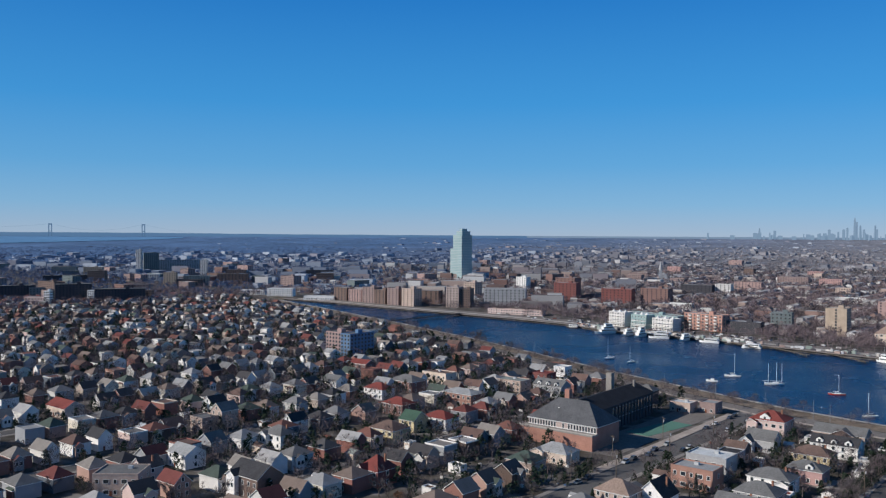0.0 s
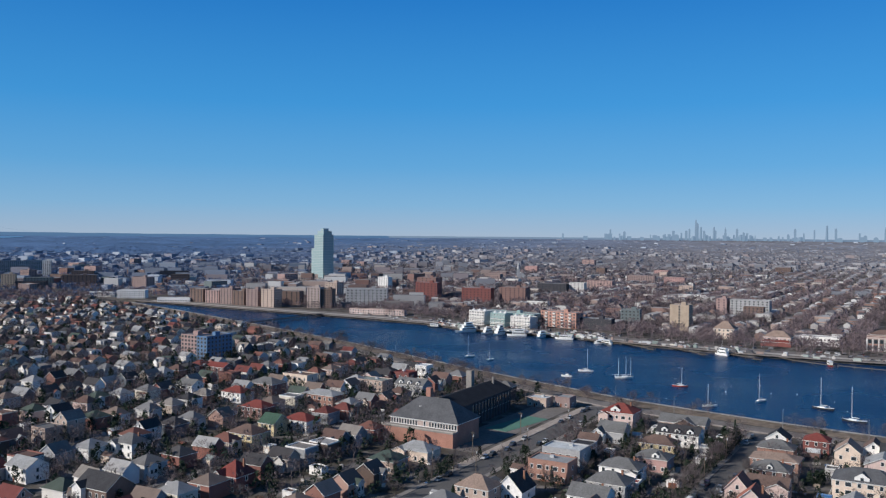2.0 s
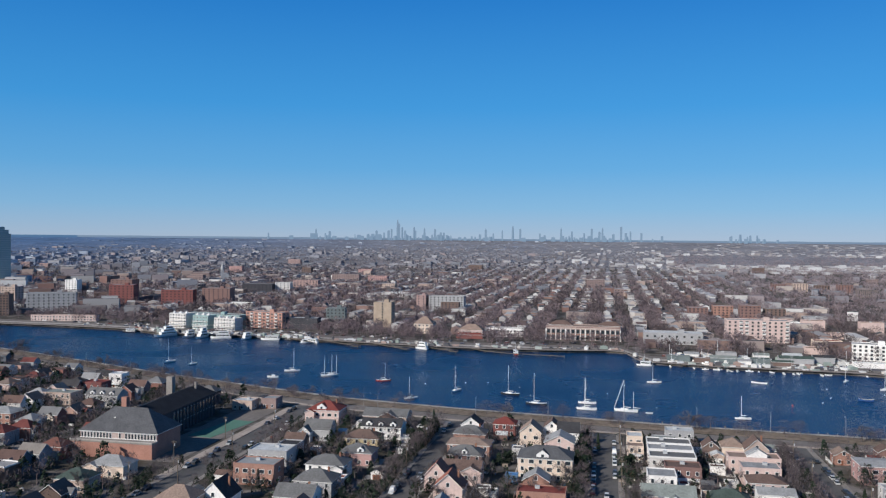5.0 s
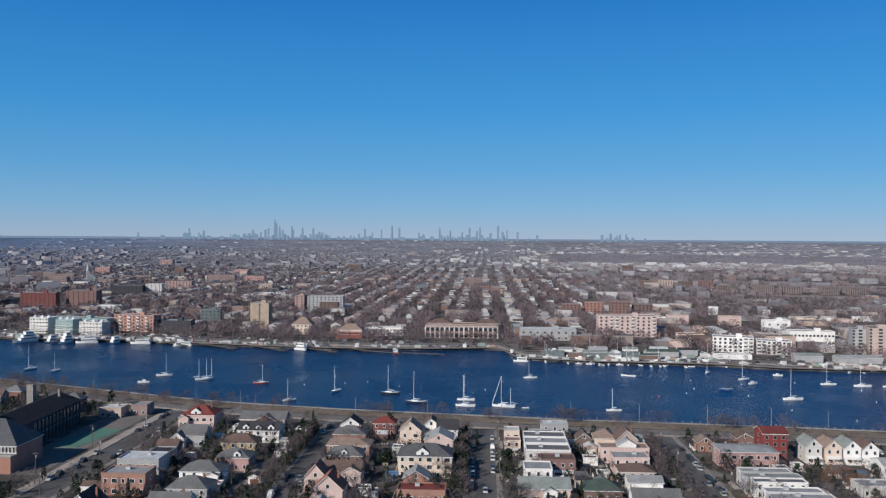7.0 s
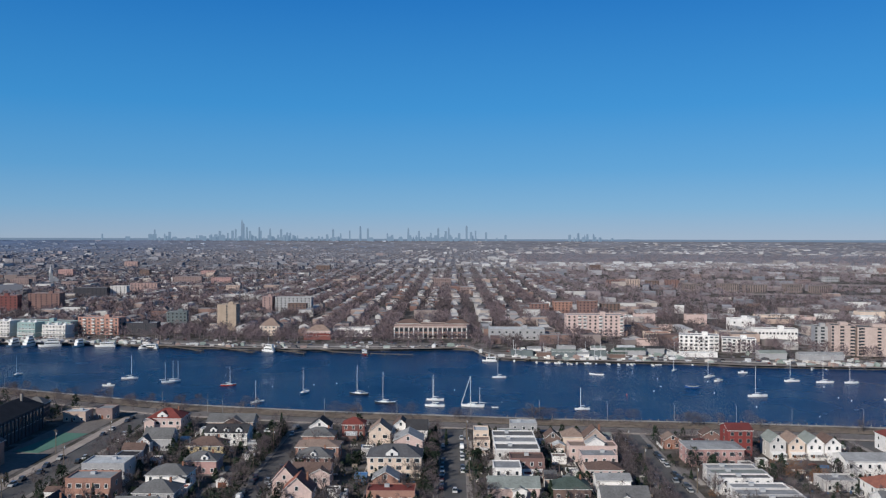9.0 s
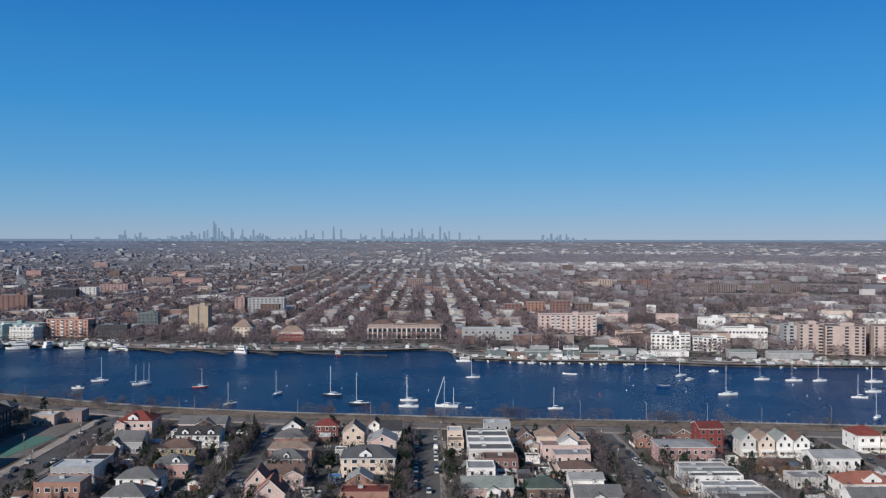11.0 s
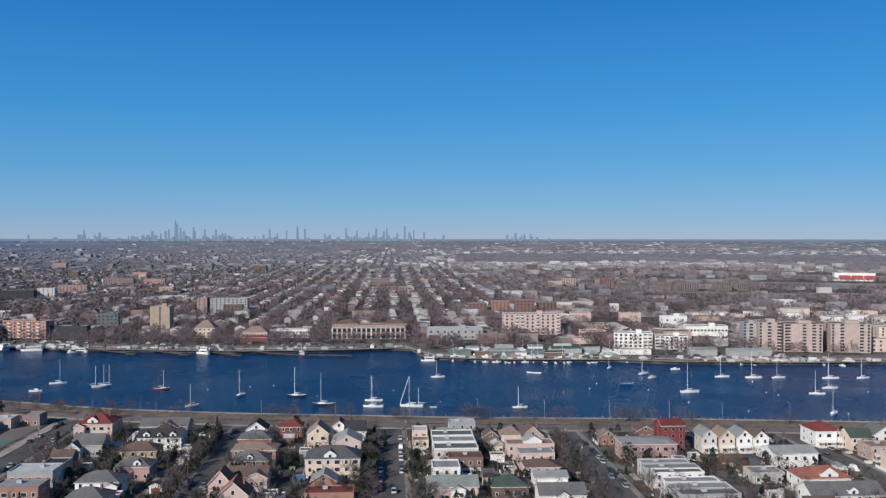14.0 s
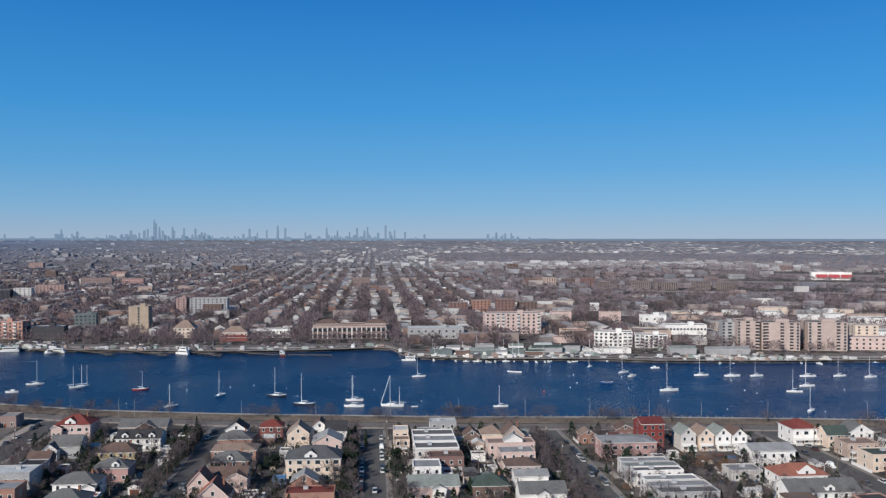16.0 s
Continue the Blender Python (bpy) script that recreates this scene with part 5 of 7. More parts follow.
def conifer(seed, height, width):
    r = random.Random(seed)
    tb, cb = bmesh.new(), bmesh.new()
    tube(tb, (0, 0, -0.3), (0, 0, height * 0.9), 0.18, 0.04, 5)
    for i in range(260):
        t = r.random() ** 0.8
        z = height * (0.06 + 0.94 * t)
        a = r.uniform(0, math.tau)
        w = width * (1 - t) ** 0.7 * r.uniform(0.5, 1.1) + 0.1
        p = Vector((math.cos(a) * w * 0.45, math.sin(a) * w * 0.45, z))
        q = Vector((math.cos(a) * w, math.sin(a) * w, z + r.uniform(-0.3, 0.5)))
        s = Vector((-math.sin(a), math.cos(a), r.uniform(-0.5, 0.5))) * r.uniform(0.25, 0.5)
        cb.faces.new([cb.verts.new(v) for v in (p - s, q, p + s, p + Vector((0, 0, 0.7)))])
    return tb, cb


def shrub(seed, height, width):
    r = random.Random(seed)
    tb, cb = bmesh.new(), bmesh.new()
    for i in range(5):
        a = i * 1.256
        tube(tb, (0, 0, -0.2), (math.cos(a) * width * 0.4, math.sin(a) * width * 0.4, height * 0.6), 0.07, 0.03, 4)
    for i in range(420):
        d = Vector((r.gauss(0, 1), r.gauss(0, 1), r.gauss(0, 0.9))).normalized() * r.uniform(0.45, 1.0)
        p = Vector((d.x * width * 0.5, d.y * width * 0.5, height * 0.55 + d.z * height * 0.45))
        s = Vector((r.uniform(-1, 1), r.uniform(-1, 1), r.uniform(-1, 1))).normalized() * 0.24
        u = Vector((r.uniform(-1, 1), r.uniform(-1, 1), r.uniform(-1, 1))).normalized() * 0.3
        cb.faces.new([cb.verts.new(v) for v in (p - s, p + u, p + s)])
    return tb, cb


TREES = {}


def tree(kind, variant, x, y, rz=0.0, size=1.0):
    key = (kind, variant)
    m = pose(x, y, rise(x, y), 0, 0, rz)
    if key in TREES:
        o = copy_thing(TREES[key], m)
        o.scale = (size, size, size)
        return o
    if kind == "bare":
        tb, cb = bare_tree(variant + 11, (9, 11, 12.5, 8)[variant % 4], (1.0, 1.15, 0.9, 1.25)[variant % 4])
        e = root("tree", x, y, 0, 0, "bare leafless winter street tree with fine brown twigs", "tree", "bare trees")
        cm = M_TWIG
    elif kind == "conifer":
        tb, cb = conifer(variant + 5, (9, 7)[variant % 2], (1.6, 2.2)[variant % 2])
        e = root("conifer", x, y, 0, 0, "dark green narrow conifer in a garden", "tree", "conifers")
        cm = M_CONIFER
    else:
        tb, cb = shrub(variant + 3, (5, 3.5)[variant % 2], (7, 4.5)[variant % 2])
        e = root("shrub", x, y, 0, 0, "large shrub with dry brown leaves" if variant < 2 else "dark evergreen garden shrub", "shrub", "shrubs")
        cm = M_LEAF_BROWN if variant < 2 else M_CONIFER
    part("trunk", tb, M_BARK, e)
    part("crown", cb, cm, e)
    e.matrix_basis = m
    e.scale = (size, size, size)
    TREES[key] = e
    return e


def clear_of_street(x):
    return all(abs(x - s) > w / 2 + 0.8 for s, w in STREETS)


# street trees and back-garden trees; past the nearest ones they join one mass
MORE_TREES = []
spots = []
for sx, w in STREETS + [(-168 - 86 * k, 9) for k in range(1, 10)]:
    y = 200.0
    while y < near_y(sx) - 40:
        for s in (-1, 1):
            x, yy = sx + s * (w / 2 + 1.7), y + rnd.uniform(-3, 3)
            if in_view(x, yy, 290) and rnd.random() < (0.7 if x < -182 else 0.22 if x < 150 else 0.0) and not (-182 < x < -172 and yy > 330):
                spots.append((x, yy, "bare", rnd.randrange(6), rnd.uniform(0.7, 1.1)))
        y += rnd.uniform(11, 18)
count = 0
while count < 2300:
    x, y = rnd.uniform(-1120, 270), rnd.uniform(150, 830)
    if y > near_y(x) - 40 or not in_view(x, y, 290) or not clear_of_street(x) or not free(x, y, 0.5):
        continue
    if any((x - a) ** 2 + (y - b) ** 2 < 36 for a, b, _ in HOUSE_SPOTS):
        continue
    if (-208 < x < -170 and 325 < y < 480) or (186 < x < 212 and y > 300) or (138 < x < 176 and 364 < y < 386):
        continue
    c = rnd.random()
    if c < 0.66:
        spots.append((x, y, "bare", rnd.randrange(6), rnd.uniform(0.55, 1.05)))
    elif c < 0.8:
        spots.append((x, y, "conifer", rnd.randrange(2), rnd.uniform(0.5, 1.0)))
    else:
        spots.append((x, y, "shrub", rnd.choice((0, 1, 2, 2, 3, 3)), rnd.uniform(0.5, 1.0)))
    count += 1
spots.sort(key=lambda p: math.hypot(p[0], p[1]))
for i, (x, y, kind, variant, size) in enumerate(spots):
    if i < 190:
        tree(kind, variant, x, y, rnd.uniform(0, 360), size)
    else:
        MORE_TREES.append((x, y, size, kind))
# along the near sea wall
for x, s in ((-52, 0.8), (3, 0.7), (43, 1.0), (124, 1.0), (160, 0.7), (210, 0.8), (262, 0.7), (-300, 0.9), (-365, 1.0), (-420, 1.0), (-470, 1.2), (-478, 1.3), (-120, 0.7)):
    tree("bare", int(abs(x)) % 6, x, near_y(x) - 12, x * 7, s)
for x, y, s in ((-86, 428, 1.1), (-84, 421, 0.8), (-3, 402, 0.9), (-8, 398, 0.8), (-9, 386, 0.7), (-176, 300, 0.6)):
    tree("conifer", 0, x, y, x * 3, s)
for x, y, s in ((146, 362, 1.3), (140, 352, 1.2), (150, 350, 1.1), (138, 366, 1.0), (146, 344, 1.1)):
    tree("shrub", 0, x, y, x * 3, s)


# ---- cars ----
CARS = {}


def car(style, x, y, rz):
    m = pose(x, y, LAND + 0.04, 0, 0, rz)
    if style in CARS:
        return copy_thing(CARS[style], m)
    ln, w, h, hb = ((4.6, 1.8, 1.45, 0.85), (4.8, 1.9, 1.75, 1.0), (5.6, 2.0, 2.3, 1.1))[style]
    e = root("car", 0, 0, 0, 0, ("parked saloon car beside the kerb", "parked sport utility car beside the kerb", "parked delivery van beside the kerb")[style], "car", "parked cars")
    bm = bmesh.new()
    prof = [(-ln / 2, 0.3), (ln / 2, 0.3), (ln / 2, hb * 0.75), (ln / 2 - 0.9, hb), (-ln / 2 + 0.5, hb), (-ln / 2, hb * 0.85)]
    for s in (-1, 1):
        bm.faces.new([bm.verts.new((s * w / 2, a, b)) for a, b in (prof if s > 0 else prof[::-1])])
    for (a, b), (c, d) in zip(prof, prof[1:] + prof[:1]):
        poly(bm, ((-w / 2, a, b), (w / 2, a, b), (w / 2, c, d), (-w / 2, c, d)))
    bmesh.ops.recalc_face_normals(bm, faces=bm.faces)
    box(bm, -w / 2 + 0.2, w / 2 - 0.2, -ln / 2 + 0.95, ln / 2 - 1.9, h, h + 0.04)
    part("body", bm, M_CAR if style < 2 else M_HULL, e)
    bm = bmesh.new()
    a0, a1 = -ln / 2 + 0.45, ln / 2 - 1.2
    lo = [bm.verts.new(p) for p in ((-w / 2 + 0.05, a0, hb), (w / 2 - 0.05, a0, hb), (w / 2 - 0.05, a1, hb), (-w / 2 + 0.05, a1, hb))]
    up = [bm.verts.new(p) for p in ((-w / 2 + 0.2, a0 + 0.5, h), (w / 2 - 0.2, a0 + 0.5, h), (w / 2 - 0.2, a1 - 0.7, h), (-w / 2 + 0.2, a1 - 0.7, h))]
    for i in range(4):
        bm.faces.new((lo[i], lo[(i + 1) % 4], up[(i + 1) % 4], up[i]))
    part("glasshouse", bm, M_GLASS if style < 2 else M_HULL, e)
    for px in (-w / 2, w / 2):
        for py in (-ln * 0.31, ln * 0.31):
            bm = bmesh.new()
            tube(bm, (px - 0.1, py, 0.32), (px + 0.1, py, 0.32), 0.33, 0.33, 10, cap=True)
            part("wheel", bm, M_TYRE, e)
    e.matrix_basis = m
    CARS[style] = e
    return e


for sx, w, y0 in ((-168, 13, 290), (-76, 10, 300), (0, 11, 300), (88, 11, 300), (200, 11, 300)):
    for s in (-1, 1):
        y = y0 + rnd.uniform(0, 6)
        while y < near_y(sx) - 44:
            if rnd.random() < 0.34:
                car(rnd.choice((0, 0, 1, 1, 1)) if rnd.random() < 0.96 else 2, sx + s * (w / 2 - 1.15), y, 0 if s > 0 else 180)
            y += rnd.uniform(5.8, 7.5)
van = car(2, 183, 313, 80)
van.scale = (1.0, 1.7, 1.15)
for x, y, r in ((90, 345, 0), (-74, 341, 180), (1, 330, 0), (-171, 352, 0)):
    car(1, x, y, r)


# ---- boats ----
def hull_mesh(ln, w, h, mi_top=1):
    """A sailing hull, pointed at +y, transom at -y."""
    bm = bmesh.new()
    st = []
    n = 9
    for i in range(n):
        t = i / (n - 1)
        k = (0.72 + 0.28 * math.sin(min(1, t * 2) * math.pi / 2)) * (1 - max(0, (t - 0.45) / 0.55) ** 2)
        y = -ln / 2 + ln * t
        z = h * (0.85 + 0.35 * (2 * t - 1) ** 2)
        hw = max(0.03, w / 2 * k)
        st.append([bm.verts.new(p) for p in ((-hw * 0.75, y * 0.96, -0.3), (-hw, y, z), (hw, y, z), (hw * 0.75, y * 0.96, -0.3))])
    for a, b in zip(st, st[1:]):
        for i in range(3):
            bm.faces.new((a[i], a[i + 1], b[i + 1], b[i])).material_index = mi_top if i == 1 else 0
    bm.faces.new(st[0])
    bm.faces.new(st[-1][::-1])
    bmesh.ops.recalc_face_normals(bm, faces=bm.faces)
    return bm


def sailboat(x, y, ln, rz, masts=1, mast=None, hull="white", label=""):
    e = root("sailboat", x, y, 0, rz, label or "white moored sailing boat with a bare mast", "boat", "moored boats")
    h = ln * 0.09
    hm = dict(white=M_HULL, red=M_HULL_RED, dark=M_HULL_DARK, blue=M_HULL_BLUE)[hull]
    part("hull", hull_mesh(ln, ln * 0.3, h), [hm, M_HULL], e)
    bm = bmesh.new()
    box(bm, -ln * 0.08, ln * 0.08, -ln * 0.1, ln * 0.22, h * 0.8, h * 0.8 + ln * 0.055)
    part("cabin", bm, M_HULL, e)
    part("cockpit", cbox(0, -ln * 0.28, h * 0.87, ln * 0.16, ln * 0.2, 0.12), M_DECK, e)
    mast = mast or ln * 1.4
    for i in range(masts):
        yy = (0.1, -0.3, 0.36)[i] * ln if masts > 1 else 0.1 * ln
        hh = mast * ((1, 0.62)[i] if masts == 2 else (1, 0.95, 0.97)[i])
        bm = bmesh.new()
        tube(bm, (0, yy, h * 0.8), (0, yy, h + hh), 0.16, 0.11, 6, cap=True)
        part("mast", bm, M_MAST, e)
        bm = bmesh.new()
        tube(bm, (0, yy, h + 1.3), (0, yy - ln * 0.3, h + 1.2), 0.2, 0.16, 5, cap=True)
        part("boom", bm, M_HULL if i == 0 else M_MAST, e)
    bm = bmesh.new()
    tube(bm, (0, 0.1 * ln, h + mast), (0, ln * 0.49, h * 1.1), 0.008 if masts != 2 else 0.2, 0.008 if masts != 2 else 0.22, 4)
    part("forestay", bm, M_MAST, e)
    bm = bmesh.new()
    tube(bm, (0, 0.1 * ln, h + mast), (0, -ln * 0.49, h), 0.008, 0.008, 3)
    part("backstay", bm, M_MAST, e)
    return e


def motorboat(x, y, ln, rz, hull="white", label="small white moored motor boat", cabin=True):
    e = root("motor_boat", x, y, 0, rz, label, "boat", "moored boats")
    hm = dict(white=M_HULL, blue=M_HULL_BLUE, red=M_HULL_RED)[hull]
    part("hull", hull_mesh(ln, ln * 0.32, ln * 0.13), [hm, M_DECK], e)
    if cabin:
        part("cabin", cbox(0, ln * 0.05, ln * 0.12, ln * 0.2, ln * 0.3, ln * 0.13), M_HULL, e)
        part("windscreen", cbox(0, ln * 0.21, ln * 0.17, ln * 0.18, 0.1, ln * 0.07), M_GLASS, e)
    return e


def party_boat(x, y, ln, rz, decks=2, hull="white"):
    e = root("party_boat", x, y, 0, rz, "white double-decked excursion boat at its dock", "boat", "excursion boats")
    hm = M_HULL if hull == "white" else M_HULL_RED if hull == "red" else M_HULL_DARK
    part("hull", hull_mesh(ln, ln * 0.26, ln * 0.09), [hm, M_DECK], e)
    z = ln * 0.08
    for d in range(decks):
        a, b = -ln * (0.42 - 0.06 * d), ln * (0.22 - 0.1 * d)
        w = ln * (0.105 - 0.012 * d)
        bm = bmesh.new()
        box(bm, -w, w, a, b, z, z + 2.5)
        c = part("cabin", bm, M_HULL, e)
        bm = bmesh.new()
        box(bm, -w - 0.05, w + 0.05, a + 0.6, b - 0.6, z + 1.0, z + 1.9)
        part("window_band", bm, M_GLASS, c)
        z += 2.5
        part("deck", cbox(0, (a + b) / 2, z, w * 2.3, b - a + 1.0, 0.15), M_HULL, e)
        z += 0.15
    bm = bmesh.new()
    tube(bm, (0, 0, z), (0, -0.5, z + 6), 0.12, 0.06, 5, cap=True)
    part("mast", bm, M_MAST, e)
    return e


S = sailboat
S(-229, 603, 11.5, -75)
S(-195, 589, 13, -62, 3, 14, label="white three-masted schooner on its mooring")
S(-152, 577, 10.5, -70, 1, 12, "red", "sailing boat with a red hull and bare mast")
S(-119, 518, 9, 130)
S(-96, 550, 10.5, 160, 1, 16.5)
S(-60, 546, 12.5, 80, 1, 17.5, "dark", "sailing boat with a dark hull and white deck")
S(-41, 517, 13, 82, 1, 18, "dark", "sailing boat with a dark hull and tall mast")
S(-10.8, 528, 11, 88, 1, 15)
S(-10.7, 509, 12, 85, 1, 17.5)
S(12, 509, 14, 80, 2, 17, label="two-masted ketch with a furled foresail")
S(33.5, 616, 10, 100, 1, 13.5)
S(76, 502, 9, 95, 1, 12)
S(168, 651, 9, 150)
S(186, 622, 10, 120)
S(194, 546, 13, 98, 1, 18.5)
S(239, 605, 11, 95)
S(260, 600, 12, 92, 1, 18)
S(278, 599, 10.5, 100)
S(274, 535, 10, 80)
S(293, 555, 11, 95)
S(252, 473, 11, 140, 1, 14)
S(314, 594, 12, 90)
S(338, 594, 10, 100)
S(358, 588, 10, 100)
S(-339, 623, 11, 160, 1, 17)
S(-316, 616, 9, 170)
motorboat(-232, 573, 8, -85)
motorboat(187, 604, 8, 120)
motorboat(217, 642, 7, 90)
motorboat(25, 506, 4, 90, cabin=False, label="small white open dinghy")
motorboat(106, 631, 11, 65, cabin=False, label="long pale open barge on the water").scale = (0.45, 1, 0.6)
motorboat(161, 577, 9, 75, "blue", "low blue open boat on its mooring", False)
for x, off, ln, rz, d, c in ((-482, 8, 14, 100, 1, "dark"), (-430, 11, 25, 150, 3, "white"), (-405, 10, 16, 165, 2, "white"), (-390, 12, 20, 172, 3, "white"), (-370, 10, 20, 110, 2, "white"), (-344, 9, 16, 170, 2, "white"), (-319, 7, 19, 95, 1, "white"), (-275, 9, 18, 85, 1, "white"), (-279, 12, 9, 120, 1, "white"), (-163, 7, 15, 60, 2, "white"), (-77, 17, 12, 20, 1, "red"), (30, 8, 12, 80, 1, "white")):
    y = far_y(x) - off
    party_boat(x, y, ln, rz, d, c)


def buoy(x, y, red=False):
    bm = bmesh.new()
    tube(bm, (0, 0, -0.2), (0, 0, 0.35), 0.2, 0.26, 8)
    tube(bm, (0, 0, 0.35), (0, 0, 0.6), 0.26, 0.1, 8, cap=True)
    o = part("buoy", bm, M_HULL_RED if red else M_HULL)
    o.matrix_basis = pose(x, y, 0)
    return tagged(o, "round red mooring buoy afloat" if red else "small white mooring buoy", "buoy", "mooring buoys")


buoy(111.5, 548, True).scale = (1.7, 1.7, 1.7)
for i in range(30):
    x = rnd.uniform(-150, 380)
    buoy(x, near_y(x) + rnd.uniform(25, 175))


# ---- piers, docks, footbridge, poles ----
def pier(x, y, ln, w, rz, label="weathered timber pier on piles"):
    e = root("pier", x, y, 0, rz, label, "pier", "timber piers")
    part("deck", cbox(0, 0, 1.5, w, ln, 0.3), M_WOOD, e)
    for i in range(int(ln / 12) + 1):
        for s in (-1, 1):
            bm = bmesh.new()
            yy = -ln / 2 + 0.4 + (ln - 0.8) * i / max(1, int(ln / 12))
            tube(bm, (s * w * 0.45, yy, -3), (s * w * 0.45, yy, 2.4), 0.2, 0.2, 6, cap=True)
            part("pile", bm, M_WOOD, e)


for x, y, ln, rz in ((-284, 772, 40, -127), (-242, 761, 50, -127), (-194, 753, 48, -129), (-146, 745, 44, -127), (-110, 748, 23, -135), (-88, 734, 35, -112), (-52, 727, 37, -99)):
    pier(x, y, ln, 3.0, rz)
for x, y in ((-222, 744), (-175, 736), (-130, 731)):
    pier(x, y, 7, 6, 80, "broad timber pier head on piles")
for i in range(24):
    x = rnd.choice((rnd.uniform(50, 165), rnd.uniform(165, 420), rnd.uniform(50, 165), rnd.uniform(50, 165)))
    motorboat(x, far_y(x) - rnd.uniform(4, 9), rnd.uniform(4.5, 7.5), rnd.choice((0, 90, 180, 20, 160)) + rnd.uniform(-15, 15), rnd.choice(("white", "white", "white", "blue")), "white motor boat berthed at the marina", rnd.random() < 0.7)
for i in range(7):
    pier(60 + i * 13, 704 - i * 0.8, 16, 3.5, 2)
pier(118, 700, 110, 3, 86)
for x, y, w, d, h, c, r, k in ((58, 718, 18, 8, 4, "slate", "sage", "flat"), (76, 715, 12, 7, 3.2, "brown", "white", "flat"), (92, 714, 20, 9, 4.5, "slate", "sage", "gx"), (108, 711, 10, 6, 3, "white", "light", "gx"),
                               (121, 716, 14, 8, 4.2, "slate", "green", "flat"), (136, 709, 16, 6, 3.4, "brown", "green", "gx"), (70, 737, 11, 7, 4, "white", "light", "gx"), (98, 741, 16, 8, 5, "grey", "light", "flat"),
                               (126, 743, 12, 8, 4, "white", "sage", "gx"), (150, 742, 14, 9, 4.5, "white", "white", "gx"), (172, 733, 16, 9, 5, "grey", "dark", "gx")):
    house(x, y, w, d, h, k, c, r, "low marina shed with a pale roof", 0.35, windows=0, group=FS, name="building", chimney=False)
# boats stored on the hard, with a few masts
for i in range(30):
    x = rnd.uniform(52, 190)
    y = far_y(x) + rnd.uniform(4, 58)
    if rnd.random() < 0.3:
        o = sailboat(x, y, rnd.uniform(7, 10), rnd.choice((80, 95, 10)), 1, rnd.uniform(9, 13), label="white sailing boat stored on land at the marina")
    else:
        o = motorboat(x, y, rnd.uniform(6, 10), rnd.choice((80, 95, 10)) + rnd.uniform(-10, 10), rnd.choice(("white", "white", "blue")), "white motor boat stored on land at the marina")
    o.location.z = LAND + 0.5
house(150, 728, 26, 9, 4, "gx", "grey", "green", "long dock shed with a dark green roof", 0.4, windows=0, group=FS, name="building", chimney=False)
house(205, 716, 30, 8, 3.5, "flat", "white", "white", "low white waterside building with a sign board", windows=0, group=FS, name="building", chimney=False)
house(300, 702, 36, 9, 4.5, "gx", "grey", "light", "grey boathouse with a pale roof", 0.4, windows=0, group=FS, name="building", chimney=False)
house(262, 706, 22, 10, 5, "gx", "grey", "sage", "marina shed with a grey-green roof", 0.4, windows=0, group=FS, name="building", chimney=False)

M_TARRED = mat("tarred_timber", (0.03, 0.033, 0.04), 0.9, 0.3, 0.4)
e = root("footbridge", -660, 0, 0, 0, "low dark timber footbridge across the bay", "bridge")
x0, y0, x1, y1 = -655, 706, -655, 834
part("deck", cbox(0, (y0 + y1) / 2, 2.4, 5, y1 - y0, 0.5), M_TARRED, e)
for i in range(22):
    for s in (-1, 1):
        bm = bmesh.new()
        yy = y0 + (y1 - y0) * i / 21
        tube(bm, (s * 2.2, yy, -3), (s * 2.2, yy, 3.9), 0.25, 0.2, 5, cap=True)
        part("pile", bm, M_TARRED, e)
for s in (-1, 1):
    part("railing", cbox(s * 2.2, (y0 + y1) / 2, 3.7, 0.12, y1 - y0, 0.14), M_TARRED, e)


def pole(x, y, h, lamp=False):
    m = pose(x, y, LAND, 0, 0, 0)
    key = ("lamp" if lamp else "pole", h)
    if key in CARS:
        return copy_thing(CARS[key], m)
    e = root("street_lamp" if lamp else "utility_pole", 0, 0, 0, 0, "tall grey street lamp with a curved arm" if lamp else "brown timber utility pole with a crossarm", "lamp" if lamp else "pole",
             "street lamps" if lamp else "utility poles")
    bm = bmesh.new()
    tube(bm, (0, 0, -0.3), (0, 0, h), 0.15 if lamp else 0.19, 0.1 if lamp else 0.14, 6, cap=True)
    part("post", bm, M_LAMP if lamp else M_POLE, e)
    if lamp:
        bm = bmesh.new()
        tube(bm, (0, 0, h), (0, 1.2, h + 0.4), 0.07, 0.06, 5)
        tube(bm, (0, 1.2, h + 0.4), (0, 2.2, h + 0.3), 0.06, 0.06, 5)
        part("arm", bm, M_LAMP, e)
        part("head", cbox(0, 2.4, h + 0.2, 0.3, 0.7, 0.15), M_LAMP, e)
    else:
        part("crossarm", cbox(0, 0, h - 0.8, 2.4, 0.14, 0.16), M_POLE, e)
        bm = bmesh.new()
        tube(bm, (0.35, 0, h - 2.4), (0.35, 0, h - 1.4), 0.22, 0.22, 8, cap=True)
        part("transformer", bm, M_STEEL, e)
    e.matrix_basis = m
    CARS[key] = e
    return e


for x, y in ((6.8, 345), (6.8, 380), (6.8, 415), (81, 360), (81, 395), (94.5, 330), (-82, 350), (-82, 390), (-180, 300), (-180, 335), (-180, 385), (-165, 310), (-165, 360), (-165, 410), (193, 340), (207, 385)):
    pole(x, y, 11)
for x in (-380, -330, -280, -240, -200, -166, -138, -129, -70, -30, 10, 47, 83, 118, 150, 178, 213, 265, 300):
    pole(x, near_y(x) - (19 if x < 0 or x > 280 else 6), 10, True)
# posts of the sea-wall railing
e = root("sea_wall_railing", 0, 0, 0, 0, "pale concrete posts along the sea wall", "railing", kind="structure")
post = None
